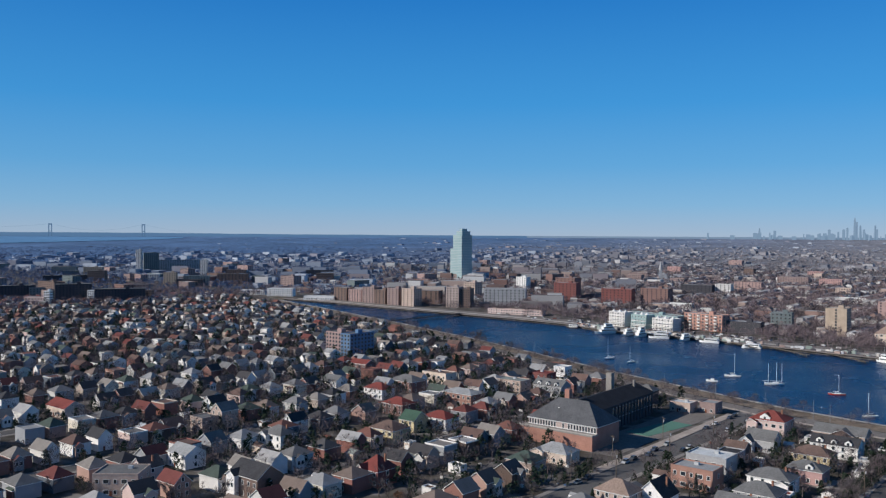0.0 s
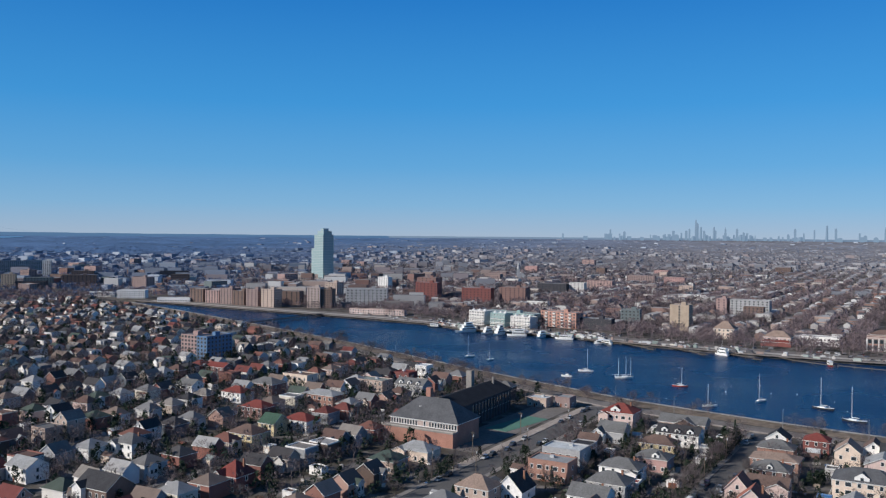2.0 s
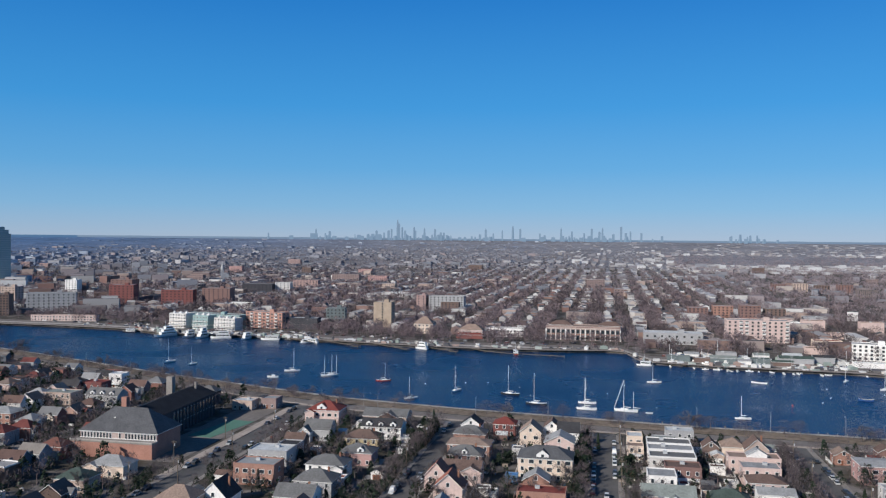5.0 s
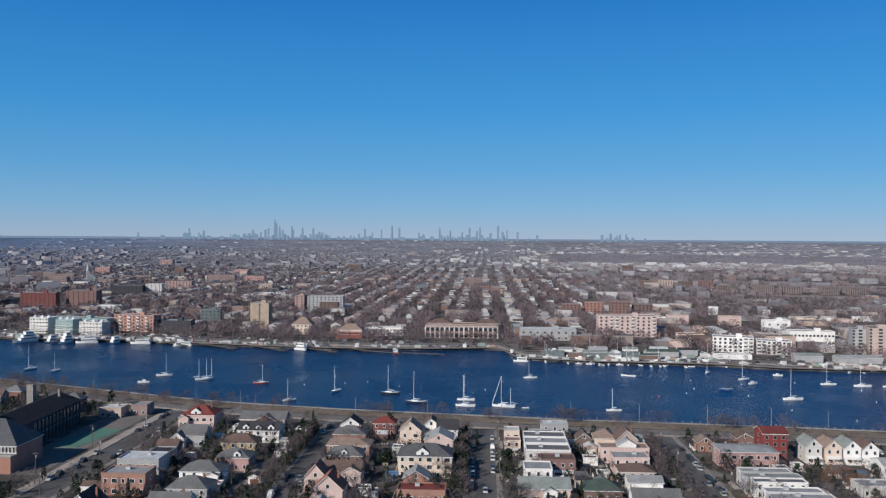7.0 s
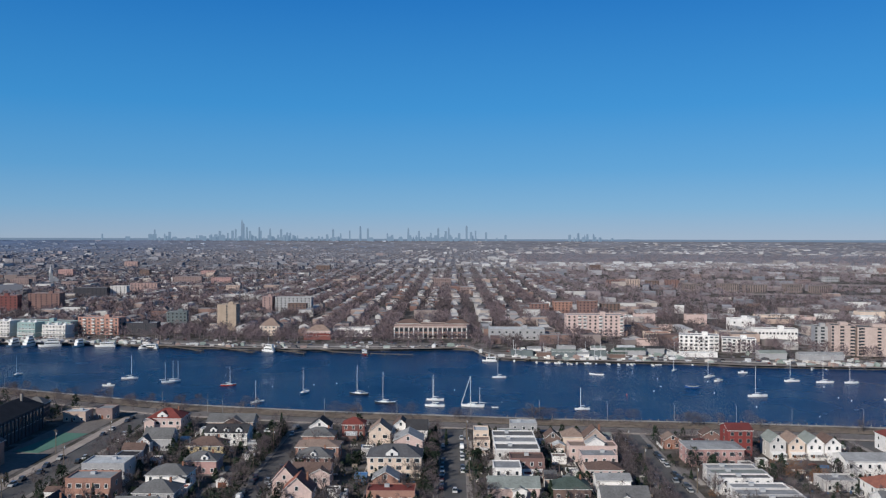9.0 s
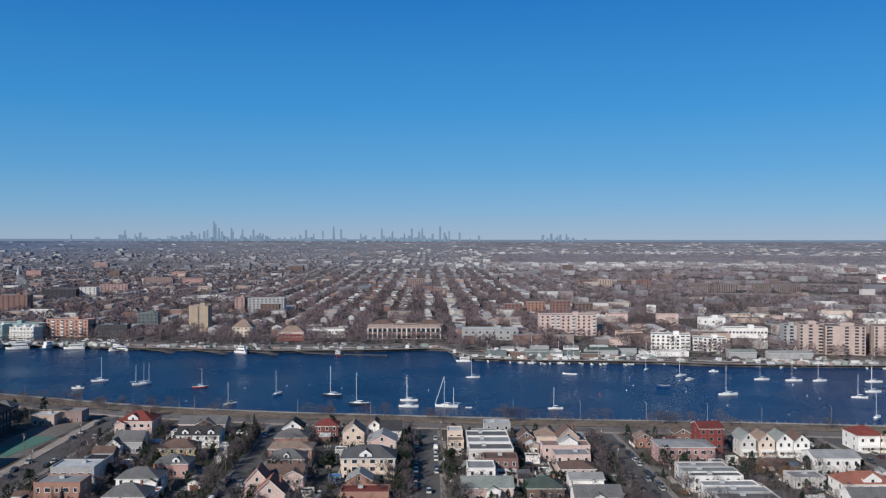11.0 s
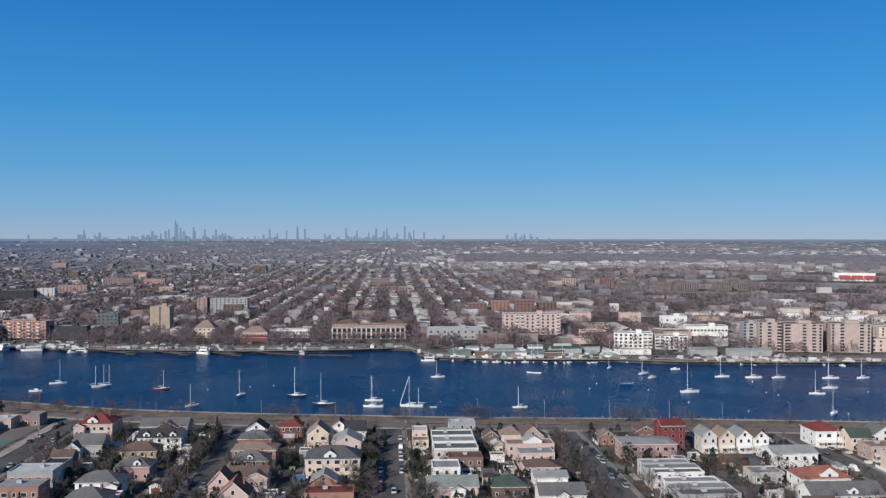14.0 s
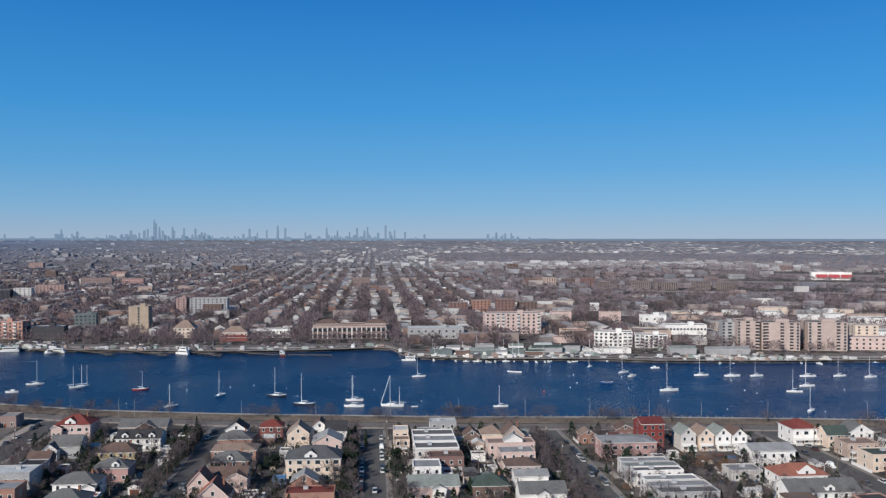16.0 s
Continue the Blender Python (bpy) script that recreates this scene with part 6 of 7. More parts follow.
for i in range(62):
    x = 30 + i * 4.5
    if post is None:
        post = part("post", cbox(0, 0, 0, 0.35, 0.35, 1.1), M_CONC, e)
        post.matrix_basis = pose(x, near_y(x) - 0.9, LAND + 0.1)
    else:
        share(post, x, near_y(x) - 0.9, LAND + 0.1)


# ---- the city beyond ----
class Soup:
    """Collects many small solids for one mesh."""

    def __init__(self):
        self.v, self.f, self.m = [], [], []

    def solid(self, x, y, z, sx, sy, h, ang, ridge=0.0):
        c, s = math.cos(ang), math.sin(ang)
        n = len(self.v)
        a, b = sx / 2, sy / 2
        pts = [(-a, -b, -1), (a, -b, -1), (a, b, -1), (-a, b, -1), (-a, -b, h), (a, -b, h), (a, b, h), (-a, b, h)]
        if ridge:
            pts += [(0, -b, h + ridge), (0, b, h + ridge)]
        self.v += [(x + px * c - py * s, y + px * s + py * c, z + pz) for px, py, pz in pts]
        if ridge:
            fs = ((0, 1, 5, 8, 4), (2, 3, 7, 9, 6), (1, 2, 6, 5), (3, 0, 4, 7), (5, 6, 9, 8), (7, 4, 8, 9))
        else:
            fs = ((0, 1, 5, 4), (1, 2, 6, 5), (2, 3, 7, 6), (3, 0, 4, 7), (4, 5, 6, 7))
        self.f += [tuple(n + i for i in f) for f in fs]
        self.m += [0, 0, 0, 0, 1, 1][:len(fs)]

    def tuft(self, x, y, z, w, h, r, n, thin=0.2, fine=1.0):
        """A bare crown: a trunk and slivers that fan up and outwards."""
        for _ in range(n):
            k = len(self.v)
            a = r.uniform(0, math.tau)
            q = r.random() ** 0.6
            zz = h * r.uniform(0.28, 0.84)
            bulge = w * math.sin(min(1.0, zz / h * 1.15) * math.pi) ** 0.6
            px, py = x + math.cos(a) * bulge * q * 0.75, y + math.sin(a) * bulge * q * 0.75
            b = a + r.uniform(-1.2, 1.2)
            l = h * r.uniform(0.16, 0.34) * fine
            dx, dy, dz = math.cos(b) * l * 0.6, math.sin(b) * l * 0.6, l * r.uniform(0.1, 1.0)
            t = l * thin
            c = r.uniform(0, math.tau)
            self.v += [(px - math.cos(c) * t, py - math.sin(c) * t, z + zz), (px + math.cos(c) * t, py + math.sin(c) * t, z + zz), (px + dx, py + dy, z + zz + dz)]
            self.f.append((k, k + 1, k + 2))
            self.m.append(0)
        k = len(self.v)
        t = 0.22
        self.v += [(x - t, y, z - 1), (x + t, y, z - 1), (x, y, z + h * 0.6)]
        self.f.append((k, k + 1, k + 2))
        self.m.append(0)

    def bush(self, x, y, z, w, h, r, n):
        """An evergreen: many small clumps of foliage filling a rounded cone."""
        for _ in range(n):
            t = r.random() ** 0.75
            a, q = r.uniform(0, math.tau), w * (1 - t) ** 0.55 * r.uniform(0.55, 1.05)
            p = (x + math.cos(a) * q, y + math.sin(a) * q, z + h * (0.04 + 0.92 * t))
            k, l = len(self.v), h * r.uniform(0.07, 0.14)
            for _ in range(3):
                self.v.append((p[0] + r.uniform(-l, l), p[1] + r.uniform(-l, l), p[2] + r.uniform(-l, l)))
            self.f.append((k, k + 1, k + 2))
            self.m.append(0)

    def make(self, name, mats, label, category):
        me = bpy.data.meshes.new(name)
        me.from_pydata(self.v, [], self.f)
        me.polygons.foreach_set("material_index", self.m)
        for m in mats:
            me.materials.append(m)
        me.update()
        return tagged(new(name, me), label, category, kind="stuff")


M_WALL_NEAR = mat("joined_siding", WHITE, 0.8, 0.1, 0.2, PAL_WALL, True)
M_ROOF_NEAR = mat("joined_shingle", GREY, 0.9, 0.15, 0.5, PAL_ROOF, True)
M_CAR_FAR = mat("joined_car_paint", WHITE, 0.35, 0.05, 1.0, [(0.5, 0.5, 0.5), (0.04, 0.04, 0.045), (0.2, 0.2, 0.21), (0.45, 0.45, 0.45), (0.06, 0.07, 0.1), (0.12, 0.12, 0.13), (0.05, 0.05, 0.055), (0.02, 0.02, 0.02), (0.13, 0.035, 0.03), (0.3, 0.3, 0.3), (0.15, 0.16, 0.18), (0.6, 0.59, 0.57)], True)
rnd = random.Random(21)
homes, woods, quarters, groves = Soup(), Soup(), Soup(), Soup()
west_quarters, west_groves, east_quarters, east_groves, dark_woods = Soup(), Soup(), Soup(), Soup(), Soup()


def over_land(x, y):
    return y > far_y(x) + 48 or (x < -1075 and y > 200)


FIXED = [(o.matrix_basis.translation.x, o.matrix_basis.translation.y, max(o.children[0].dimensions.x, 14) * 0.62) for o in scene.objects
         if o.parent is None and o.get("category") == "building" and o.children]


def blocked(x, y):
    return any((x - a) ** 2 + (y - b) ** 2 < r * r for a, b, r in FIXED)


# dusty open fields among the woods beyond the towers
FIELDS = [(620, 1500, 150, 34, -20), (840, 1440, 130, 30, -30), (960, 1760, 190, 48, -24), (720, 1950, 140, 40, -15), (1150, 2050, 160, 60, -25)]
M_FIELD = mat("dusty_field", (0.27, 0.235, 0.215), 0.95, 0.35, 0.02, fine=0.12)
for fx, fy, fa, fb, fr in FIELDS:
    bm = bmesh.new()
    cf, sf = math.cos(radians(fr)), math.sin(radians(fr))
    ring = []
    for k in range(28):
        a = math.tau * k / 28
        w = 0.85 + 0.15 * math.sin(a * 3 + fx)
        ux, uy = math.copysign(abs(math.cos(a)) ** 0.5, math.cos(a)) * fa * w, math.copysign(abs(math.sin(a)) ** 0.5, math.sin(a)) * fb * w
        px, py = fx + ux * cf - uy * sf, fy + ux * sf + uy * cf
        ring.append(bm.verts.new((px, py, rise(px, py) + 0.8)))
    mid = bm.verts.new((fx, fy, rise(fx, fy) + 0.8))
    for k in range(28):
        bm.faces.new((ring[k], ring[(k + 1) % 28], mid))
    tagged(part("field", bm, M_FIELD), "dusty pale open ground among bare woods", "field", kind="structure")


def in_field(x, y):
    for fx, fy, fa, fb, fr in FIELDS:
        cf, sf = math.cos(radians(fr)), math.sin(radians(fr))
        u, v = (x - fx) * cf + (y - fy) * sf, -(x - fx) * sf + (y - fy) * cf
        if abs(u) < fa * 0.95 and -fb * 2.2 < v < fb * 0.9:
            return True
    return False


# streets run away from the bay between rows of houses and trees; the western quarters lie askew to them, the eastern ones are mostly wood
x = -2560.0
while x < 1800:
    y = 250.0 + rnd.uniform(0, 30)
    wob = rnd.uniform(-5, 5)
    while y < 2560:
        r = math.hypot(x, y)
        az = math.degrees(math.atan2(-x, y))
        step = rnd.uniform(10.5, 15.5) if r < 1500 else rnd.uniform(14, 24) if r < 2400 else rnd.uniform(22, 46)
        if -33 < az < 69 and 700 < r < 2550 and over_land(x, y) and (x > -1075 or r > 1150) and not in_field(x, y):
            z = rise(x, y)
            # with distance, more houses and trees take the haze-coloured sets
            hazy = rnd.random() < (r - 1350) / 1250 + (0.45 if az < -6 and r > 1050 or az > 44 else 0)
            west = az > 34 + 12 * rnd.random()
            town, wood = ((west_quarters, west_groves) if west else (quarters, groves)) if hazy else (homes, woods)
            patch = noise.noise((x / 210, y / 210, 4.0))
            if wood is woods and r < 1500 and noise.noise((x / 95, y / 120, 15.0)) > 0.02 + 0.3 * rnd.random():
                wood = dark_woods
            elif wood is groves and az < -5:
                wood = east_groves
            estate = az < -7 + 2 * patch and r > 960
            skew = az > 27 + 5 * patch
            built = (0.10 if estate else 0.38 if skew else 0.6) + (0.25 if estate else 0.75 if skew else 0.6) * patch
            if y < far_y(x) + 105:
                built = -1
            avenue = int(y / 265) != int((y - step) / 265)
            for off in (-17, 17):
                hx = x + wob + off + rnd.uniform(-4, 4)
                if rnd.random() > built + (0.3 if avenue and not estate else 0) or blocked(hx, y):
                    continue
                if estate:
                    if rnd.random() < 0.45:
                        town.solid(hx, y, z, rnd.uniform(18, 36), rnd.uniform(9, 13), rnd.uniform(7, 12), rnd.choice((0.0, 0.0, -0.2, 1.3)), 0)
                    else:
                        town.solid(hx, y, z, rnd.uniform(8, 22), rnd.uniform(7, 12), rnd.uniform(3.5, 6.5), rnd.uniform(-0.3, 0.1), 0 if rnd.random() < 0.6 else 2)
                elif skew:
                    big = rnd.random() < 0.2
                    town.solid(hx, y, z, rnd.uniform(20, 46) if big else rnd.uniform(7, 16), rnd.uniform(12, 20) if big else step * rnd.uniform(0.6, 1.1), rnd.uniform(9, 19) if big else rnd.uniform(4.5, 9),
                               rnd.choice((0.42, 0.42, 0.5, -1.1)) + rnd.uniform(-0.06, 0.06), 0 if big or rnd.random() < 0.6 else rnd.uniform(1.4, 2.6))
                elif avenue:
                    town.solid(hx, y, z, rnd.uniform(14, 30), rnd.uniform(9, 15), rnd.uniform(4.5, 11), rnd.uniform(-0.05, 0.05), 0)
                elif rnd.random() < 0.4:
                    town.solid(hx, y, z, rnd.uniform(8, 12), step * rnd.uniform(1.8, 3.2), rnd.uniform(5, 7.5), rnd.uniform(-0.02, 0.02), 0)
                else:
                    town.solid(hx, y, z, rnd.uniform(6.5, 11), step * rnd.uniform(0.55, 0.9), rnd.uniform(4.5, 7), rnd.uniform(-0.06, 0.06), 0 if rnd.random() < 0.45 else rnd.uniform(1.6, 2.8))
            for off in (-7, 7, -3, 4, 28, 33, 38):
                if rnd.random() < (0.92 if abs(off) < 10 else 0.5) - (0.3 if skew else 0.12) * patch:
                    tx = x + wob + off + rnd.uniform(-3, 3)
                    if not blocked(tx, y):
                        wood.tuft(tx, y + rnd.uniform(-7, 7), z, rnd.uniform(4.5, 7.2) * (1 if r < 2400 else 1.8), rnd.uniform(8, 13.5), rnd, 70 if r < 1150 else 46 if r < 1500 else 20 if r < 2400 else 9,
                                   0.1 if r < 1150 else 0.14 if r < 1500 else 0.3 if r < 2400 else 0.55)
        y += step
    x += rnd.uniform(60, 74)


def inland(dist):
    """The radius at which the climbing land is seen as low as level land would be at that distance."""
    lo, hi = 1500.0, 4880.0
    for _ in range(40):
        m = (lo + hi) / 2
        if m * 98 / (100 - rise(m, 0)) < dist:
            lo = m
        else:
            hi = m
    return (lo + hi) / 2


# the far quarters, scaled down and denser towards the horizon to fit the camera's view
for i in range(30000):
    dist = 1 / (1 / 2750 + (1 / 26000 - 1 / 2750) * rnd.random())
    az = rnd.uniform(-33, 68)
    r = inland(dist)
    k = r / dist
    tx, ty = -math.sin(radians(az)) * dist, math.cos(radians(az)) * dist
    if -4 < az < 17 and dist < 9000:
        tx = round(tx / 66) * 66 + rnd.choice((-17, 17)) + rnd.uniform(-4, 4)
    x, y = tx * k, ty * k
    if math.hypot(x, y) > 4860 or (az > 55 and dist > 6500):
        continue
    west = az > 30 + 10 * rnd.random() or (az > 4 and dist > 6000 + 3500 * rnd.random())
    patch = noise.noise((tx / 700, ty / 700, 9.0))
    z = rise(x, y)
    east = az < -4
    if rnd.random() < 0.36 + 0.6 * patch - (0.15 if az > 44 else 0.22 if east else 0) - (0.55 if east and 3700 < dist < 5600 else 0) + (0.22 if east and dist > 5600 else 0) - (0.25 if west and az > 28 and dist > 4300 else 0):
        big = rnd.random() < 0.07
        w = rnd.uniform(7, 17) * (2.4 if big else 1.7 if east else 1) * max(1, dist / 6500)
        h = (rnd.uniform(3.5, 7) if not big else rnd.uniform(8, 17)) * max(1, dist / 11000)
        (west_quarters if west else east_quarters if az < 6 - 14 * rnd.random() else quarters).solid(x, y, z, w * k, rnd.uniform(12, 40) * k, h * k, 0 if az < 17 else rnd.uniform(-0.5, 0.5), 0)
    else:
        f = max(1, dist / 5000)
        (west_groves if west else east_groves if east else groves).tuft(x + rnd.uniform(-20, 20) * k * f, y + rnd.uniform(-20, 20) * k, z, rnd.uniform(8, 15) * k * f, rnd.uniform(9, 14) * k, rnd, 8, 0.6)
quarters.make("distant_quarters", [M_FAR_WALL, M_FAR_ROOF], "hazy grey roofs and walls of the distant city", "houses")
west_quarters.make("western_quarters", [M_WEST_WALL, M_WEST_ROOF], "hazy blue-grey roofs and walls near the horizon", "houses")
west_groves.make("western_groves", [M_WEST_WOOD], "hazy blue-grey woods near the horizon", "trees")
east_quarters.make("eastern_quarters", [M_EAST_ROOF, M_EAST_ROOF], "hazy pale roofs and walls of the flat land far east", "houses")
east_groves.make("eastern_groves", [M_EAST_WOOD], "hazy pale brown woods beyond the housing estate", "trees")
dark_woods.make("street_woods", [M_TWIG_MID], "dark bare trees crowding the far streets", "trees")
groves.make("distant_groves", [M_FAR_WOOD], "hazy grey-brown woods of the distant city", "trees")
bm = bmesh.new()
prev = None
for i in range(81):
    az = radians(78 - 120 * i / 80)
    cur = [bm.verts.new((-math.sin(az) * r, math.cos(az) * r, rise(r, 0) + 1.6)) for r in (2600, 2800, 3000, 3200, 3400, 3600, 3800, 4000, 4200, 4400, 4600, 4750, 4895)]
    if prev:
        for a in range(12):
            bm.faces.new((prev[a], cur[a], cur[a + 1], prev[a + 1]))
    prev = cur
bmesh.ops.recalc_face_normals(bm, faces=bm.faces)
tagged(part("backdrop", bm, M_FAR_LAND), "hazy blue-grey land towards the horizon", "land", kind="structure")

# a belt of bare trees behind the far avenue
belt = Soup()
for i in range(1250):
    x = rnd.uniform(-1000, 480) if i % 3 else rnd.uniform(-350, 40)
    y = far_y(x) + (rnd.uniform(42, 60) if rnd.random() < 0.3 else rnd.uniform(60, 150))
    if not blocked(x, y) and not any(abs(x - a) < r * 0.9 and 0 < b - y < 36 for a, b, r in FIXED):
        belt.tuft(x, y, LAND, rnd.uniform(3.5, 6.5), rnd.uniform(6, 12), rnd, 110, 0.14, 0.6)
for i in range(110):
    x = rnd.choice((rnd.uniform(-300, 30), rnd.uniform(-640, 30), rnd.uniform(190, 420)))
    belt.tuft(x, far_y(x) + rnd.uniform(6, 24), LAND, rnd.uniform(2, 4), rnd.uniform(4, 8), rnd, 110, 0.14, 0.5)
for i in range(330):
    x, y = (rnd.uniform(-1240, -1080), rnd.uniform(560, 830))
    if y < near_y(x) - 3 or x < -1075:
        belt.tuft(x, y, LAND, rnd.uniform(6, 9), rnd.uniform(9, 15), rnd, 90, 0.16, 0.6)
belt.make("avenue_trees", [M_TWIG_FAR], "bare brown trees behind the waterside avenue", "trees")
homes.make("far_houses", [M_WALL_FAR, M_ROOF_FAR], "rows of small houses along straight streets, far off", "houses")
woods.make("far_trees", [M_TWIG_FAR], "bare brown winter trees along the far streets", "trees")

# the rest of the near neighbourhood, behind the nearest houses and trees
more, thicket = Soup(), Soup()
for x, y, rz in MORE_HOUSES:
    w, h, q = rnd.uniform(7, 11), rnd.uniform(5, 6.6), rnd.choice((2.2, 2.8, 3.2, 0, 0.9))
    more.solid(x, y, LAND, w, rnd.uniform(8.5, 12), h, radians(rz), q)
    if rnd.random() < 0.6:
        a = radians(rz + 90)
        more.solid(x + math.cos(a) * rnd.uniform(-3, 3), y + math.sin(a) * rnd.uniform(-3, 3), LAND, w * 0.6, w + 2.5, h - 0.4, a, q * 0.8)
more.make("more_houses", [M_WALL_NEAR, M_ROOF_NEAR], "many small pitched-roof houses between bare trees", "houses")
evergreen = Soup()
for x, y, size, kind in MORE_TREES:
    if kind == "bare":
        thicket.tuft(x, y, LAND, 5.8 * size, 10.5 * size, rnd, 170, 0.13, 0.42)
    else:
        evergreen.bush(x, y, LAND, 2.6 * size, 8.5 * size, rnd, 150)
for i in range(7400):
    x, y = rnd.uniform(-1050, -180), rnd.uniform(200, 840)
    if y < near_y(x) - 40 and in_view(x, y, 300) and free(x, y, 1) and all(abs(x - p[0]) > 4.6 or abs(y - p[1]) > 4.6 for p in HOUSE_SPOTS) and not (-208 < x < -170 and 325 < y < 480):
        if i % 2:
            thicket.tuft(x, y, LAND, rnd.uniform(4, 7), rnd.uniform(7, 13), rnd, 120, 0.13, 0.42)
        else:
            evergreen.bush(x, y, LAND, rnd.uniform(2.0, 4.2), rnd.uniform(3, 9.5), rnd, 90)


def open_ground(x, y, m):
    return all(abs(x - a) > b_ + m or abs(y - b) > d_ + m for a, b, b_, d_ in FOOT)


# gardens between the nearest houses; bushes west of the streets also stand in for shade
n = 0
while n < 3000:
    x, y = rnd.uniform(-182, 270), rnd.uniform(285, 440)
    if rnd.random() < 0.12:
        x = rnd.choice((-76, 0, 88, 200, -168)) - rnd.uniform(6.5, 11)
    if y > near_y(x) - 40 or not open_ground(x, y, 1.2) or (clear_of_street(x) is False) or (-206 < x < -172 and 335 < y < 480) or 186 < x < 212 or (138 < x < 176 and 364 < y < 386):
        n += 1
        continue
    if rnd.random() < (0.64 if x < 70 else 0.22):
        evergreen.bush(x, y, LAND, rnd.uniform(1.2, 3.0), rnd.uniform(1.5, 6.5), rnd, 120)
    else:
        thicket.tuft(x, y, LAND, rnd.uniform(2.5, 5.2), rnd.uniform(4, 10.5), rnd, 210, 0.11, 0.36)
    n += 1
# a dark evergreen row that also fills in for the shadow beside the street
for i in range(24):
    evergreen.bush(rnd.uniform(-12, -7.5), 326 + i * 4 + rnd.uniform(-2, 2), LAND, rnd.uniform(1.4, 2.6), rnd.uniform(3, 8), rnd, 240)
for i in range(16):
    evergreen.bush(rnd.uniform(-90, -83.5), 392 + i * 2.4, LAND, rnd.uniform(1.5, 2.6), rnd.uniform(4, 8.5), rnd, 240)
# twiggy bushes along the sea wall
for i in range(120):
    x = rnd.uniform(-520, 300)
    thicket.tuft(x, near_y(x) - rnd.uniform(3, 15), LAND, rnd.uniform(2.5, 5), rnd.uniform(2.5, 6), rnd, 170, 0.09, 0.45)
for cx, k, w in ((44, 9, 9), (124, 7, 7), (-58, 5, 7), (-28, 4, 6), (0, 4, 6), (72, 3, 6), (88, 3, 5), (150, 3, 6), (208, 2, 6), (260, 3, 6), (-110, 3, 6), (-305, 3, 9), (-365, 3, 9), (-420, 3, 10), (-474, 5, 13), (-560, 3, 10)):
    for _ in range(k):
        x = cx + rnd.gauss(0, w)
        thicket.tuft(x, near_y(x) - rnd.uniform(5, 15), LAND, rnd.uniform(4.5, 7), rnd.uniform(6.5, 9.5), rnd, 900, 0.1, 0.22)
for i in range(150):
    x = rnd.uniform(-680, -140)
    thicket.tuft(x, near_y(x) - rnd.uniform(4, 34), LAND, rnd.uniform(2.5, 5), rnd.uniform(3, 8), rnd, 190, 0.045)
evergreen.make("garden_evergreens", [M_CONIFER], "dark evergreens between the houses, in part standing in for shade", "shrubs")
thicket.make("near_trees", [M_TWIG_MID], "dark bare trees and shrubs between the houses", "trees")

# loose things in the yards: bins, benches, covers, planters
M_YARD_BITS = mat("yard_clutter", WHITE, 0.7, 0.15, 0.3, [(0.62, 0.62, 0.61), (0.10, 0.11, 0.10), (0.30, 0.25, 0.21), (0.05, 0.05, 0.055), (0.40, 0.38, 0.36), (0.07, 0.13, 0.24), (0.22, 0.10, 0.08), (0.55, 0.52, 0.47), (0.13, 0.16, 0.12), (0.70, 0.69, 0.67)], True)
bits = Soup()
n = 0
while n < 900:
    x, y = (rnd.uniform(-182, 265), rnd.uniform(288, 430)) if n < 620 else (rnd.uniform(-460, -185), rnd.uniform(220, 430))
    n += 1
    if y < near_y(x) - 40 and open_ground(x, y, 1.0) and clear_of_street(x) and not (-240 < x < -170 and 335 < y < 480):
        big = rnd.random() < 0.3
        bits.solid(x, y, LAND, rnd.uniform(1.5, 4.2) if big else rnd.uniform(0.5, 1.4), rnd.uniform(0.5, 1.8), rnd.uniform(0.4, 1.1), rnd.uniform(-0.3, 0.3), 0.4 if big and rnd.random() < 0.4 else 0)
bits.make("yard_clutter", [M_YARD_BITS, M_YARD_BITS], "bins, benches, covers and planters in the yards", "clutter")

# garden fences and drives beside the nearest houses
for i, (x, y, a, b) in enumerate(list(FOOT)):
    if not (-182 < x < 260 and y < 440 and y > 285):
        continue
    sd = 1 if i % 2 else -1
    fx = x + sd * (a + 1.6)
    if i % 3 != 2 and clear_of_street(fx) and open_ground(fx, y, 0.6):
        bm = bmesh.new()
        box(bm, -0.04, 0.04, -b - 2, b + 1, 0.15, 1.5)
        for k in range(5):
            yy = -b - 2 + (2 * b + 3) * k / 4
            box(bm, -0.09, 0.09, yy - 0.09, yy + 0.09, -0.1, 1.65)
        o = part("fence", bm, M_WOOD if i % 2 else M_FRAME)
        o.matrix_basis = pose(fx, y, LAND)
        tagged(o, "weathered timber garden fence beside a house" if i % 2 else "white painted garden fence beside a house", "fence", "garden fences")
    elif clear_of_street(fx):
        bm = bmesh.new()
        box(bm, -1.3, 1.3, -b - 1.5, b + 2, 0, 0.07)
        o = part("driveway", bm, M_PALE)
        o.matrix_basis = pose(fx + sd * 0.4, y, LAND)
        tagged(o, "pale concrete driveway beside a house", "driveway", kind="structure")

# sheds, craft and gear along the far quay
M_GEAR = mat("quayside_gear", WHITE, 0.7, 0.15, 0.3, [(0.58, 0.58, 0.57), (0.34, 0.38, 0.36), (0.52, 0.52, 0.51), (0.16, 0.15, 0.15), (0.60, 0.56, 0.52), (0.28, 0.33, 0.30), (0.66, 0.66, 0.66), (0.09, 0.09, 0.10), (0.36, 0.27, 0.24)], True)
gear = Soup()
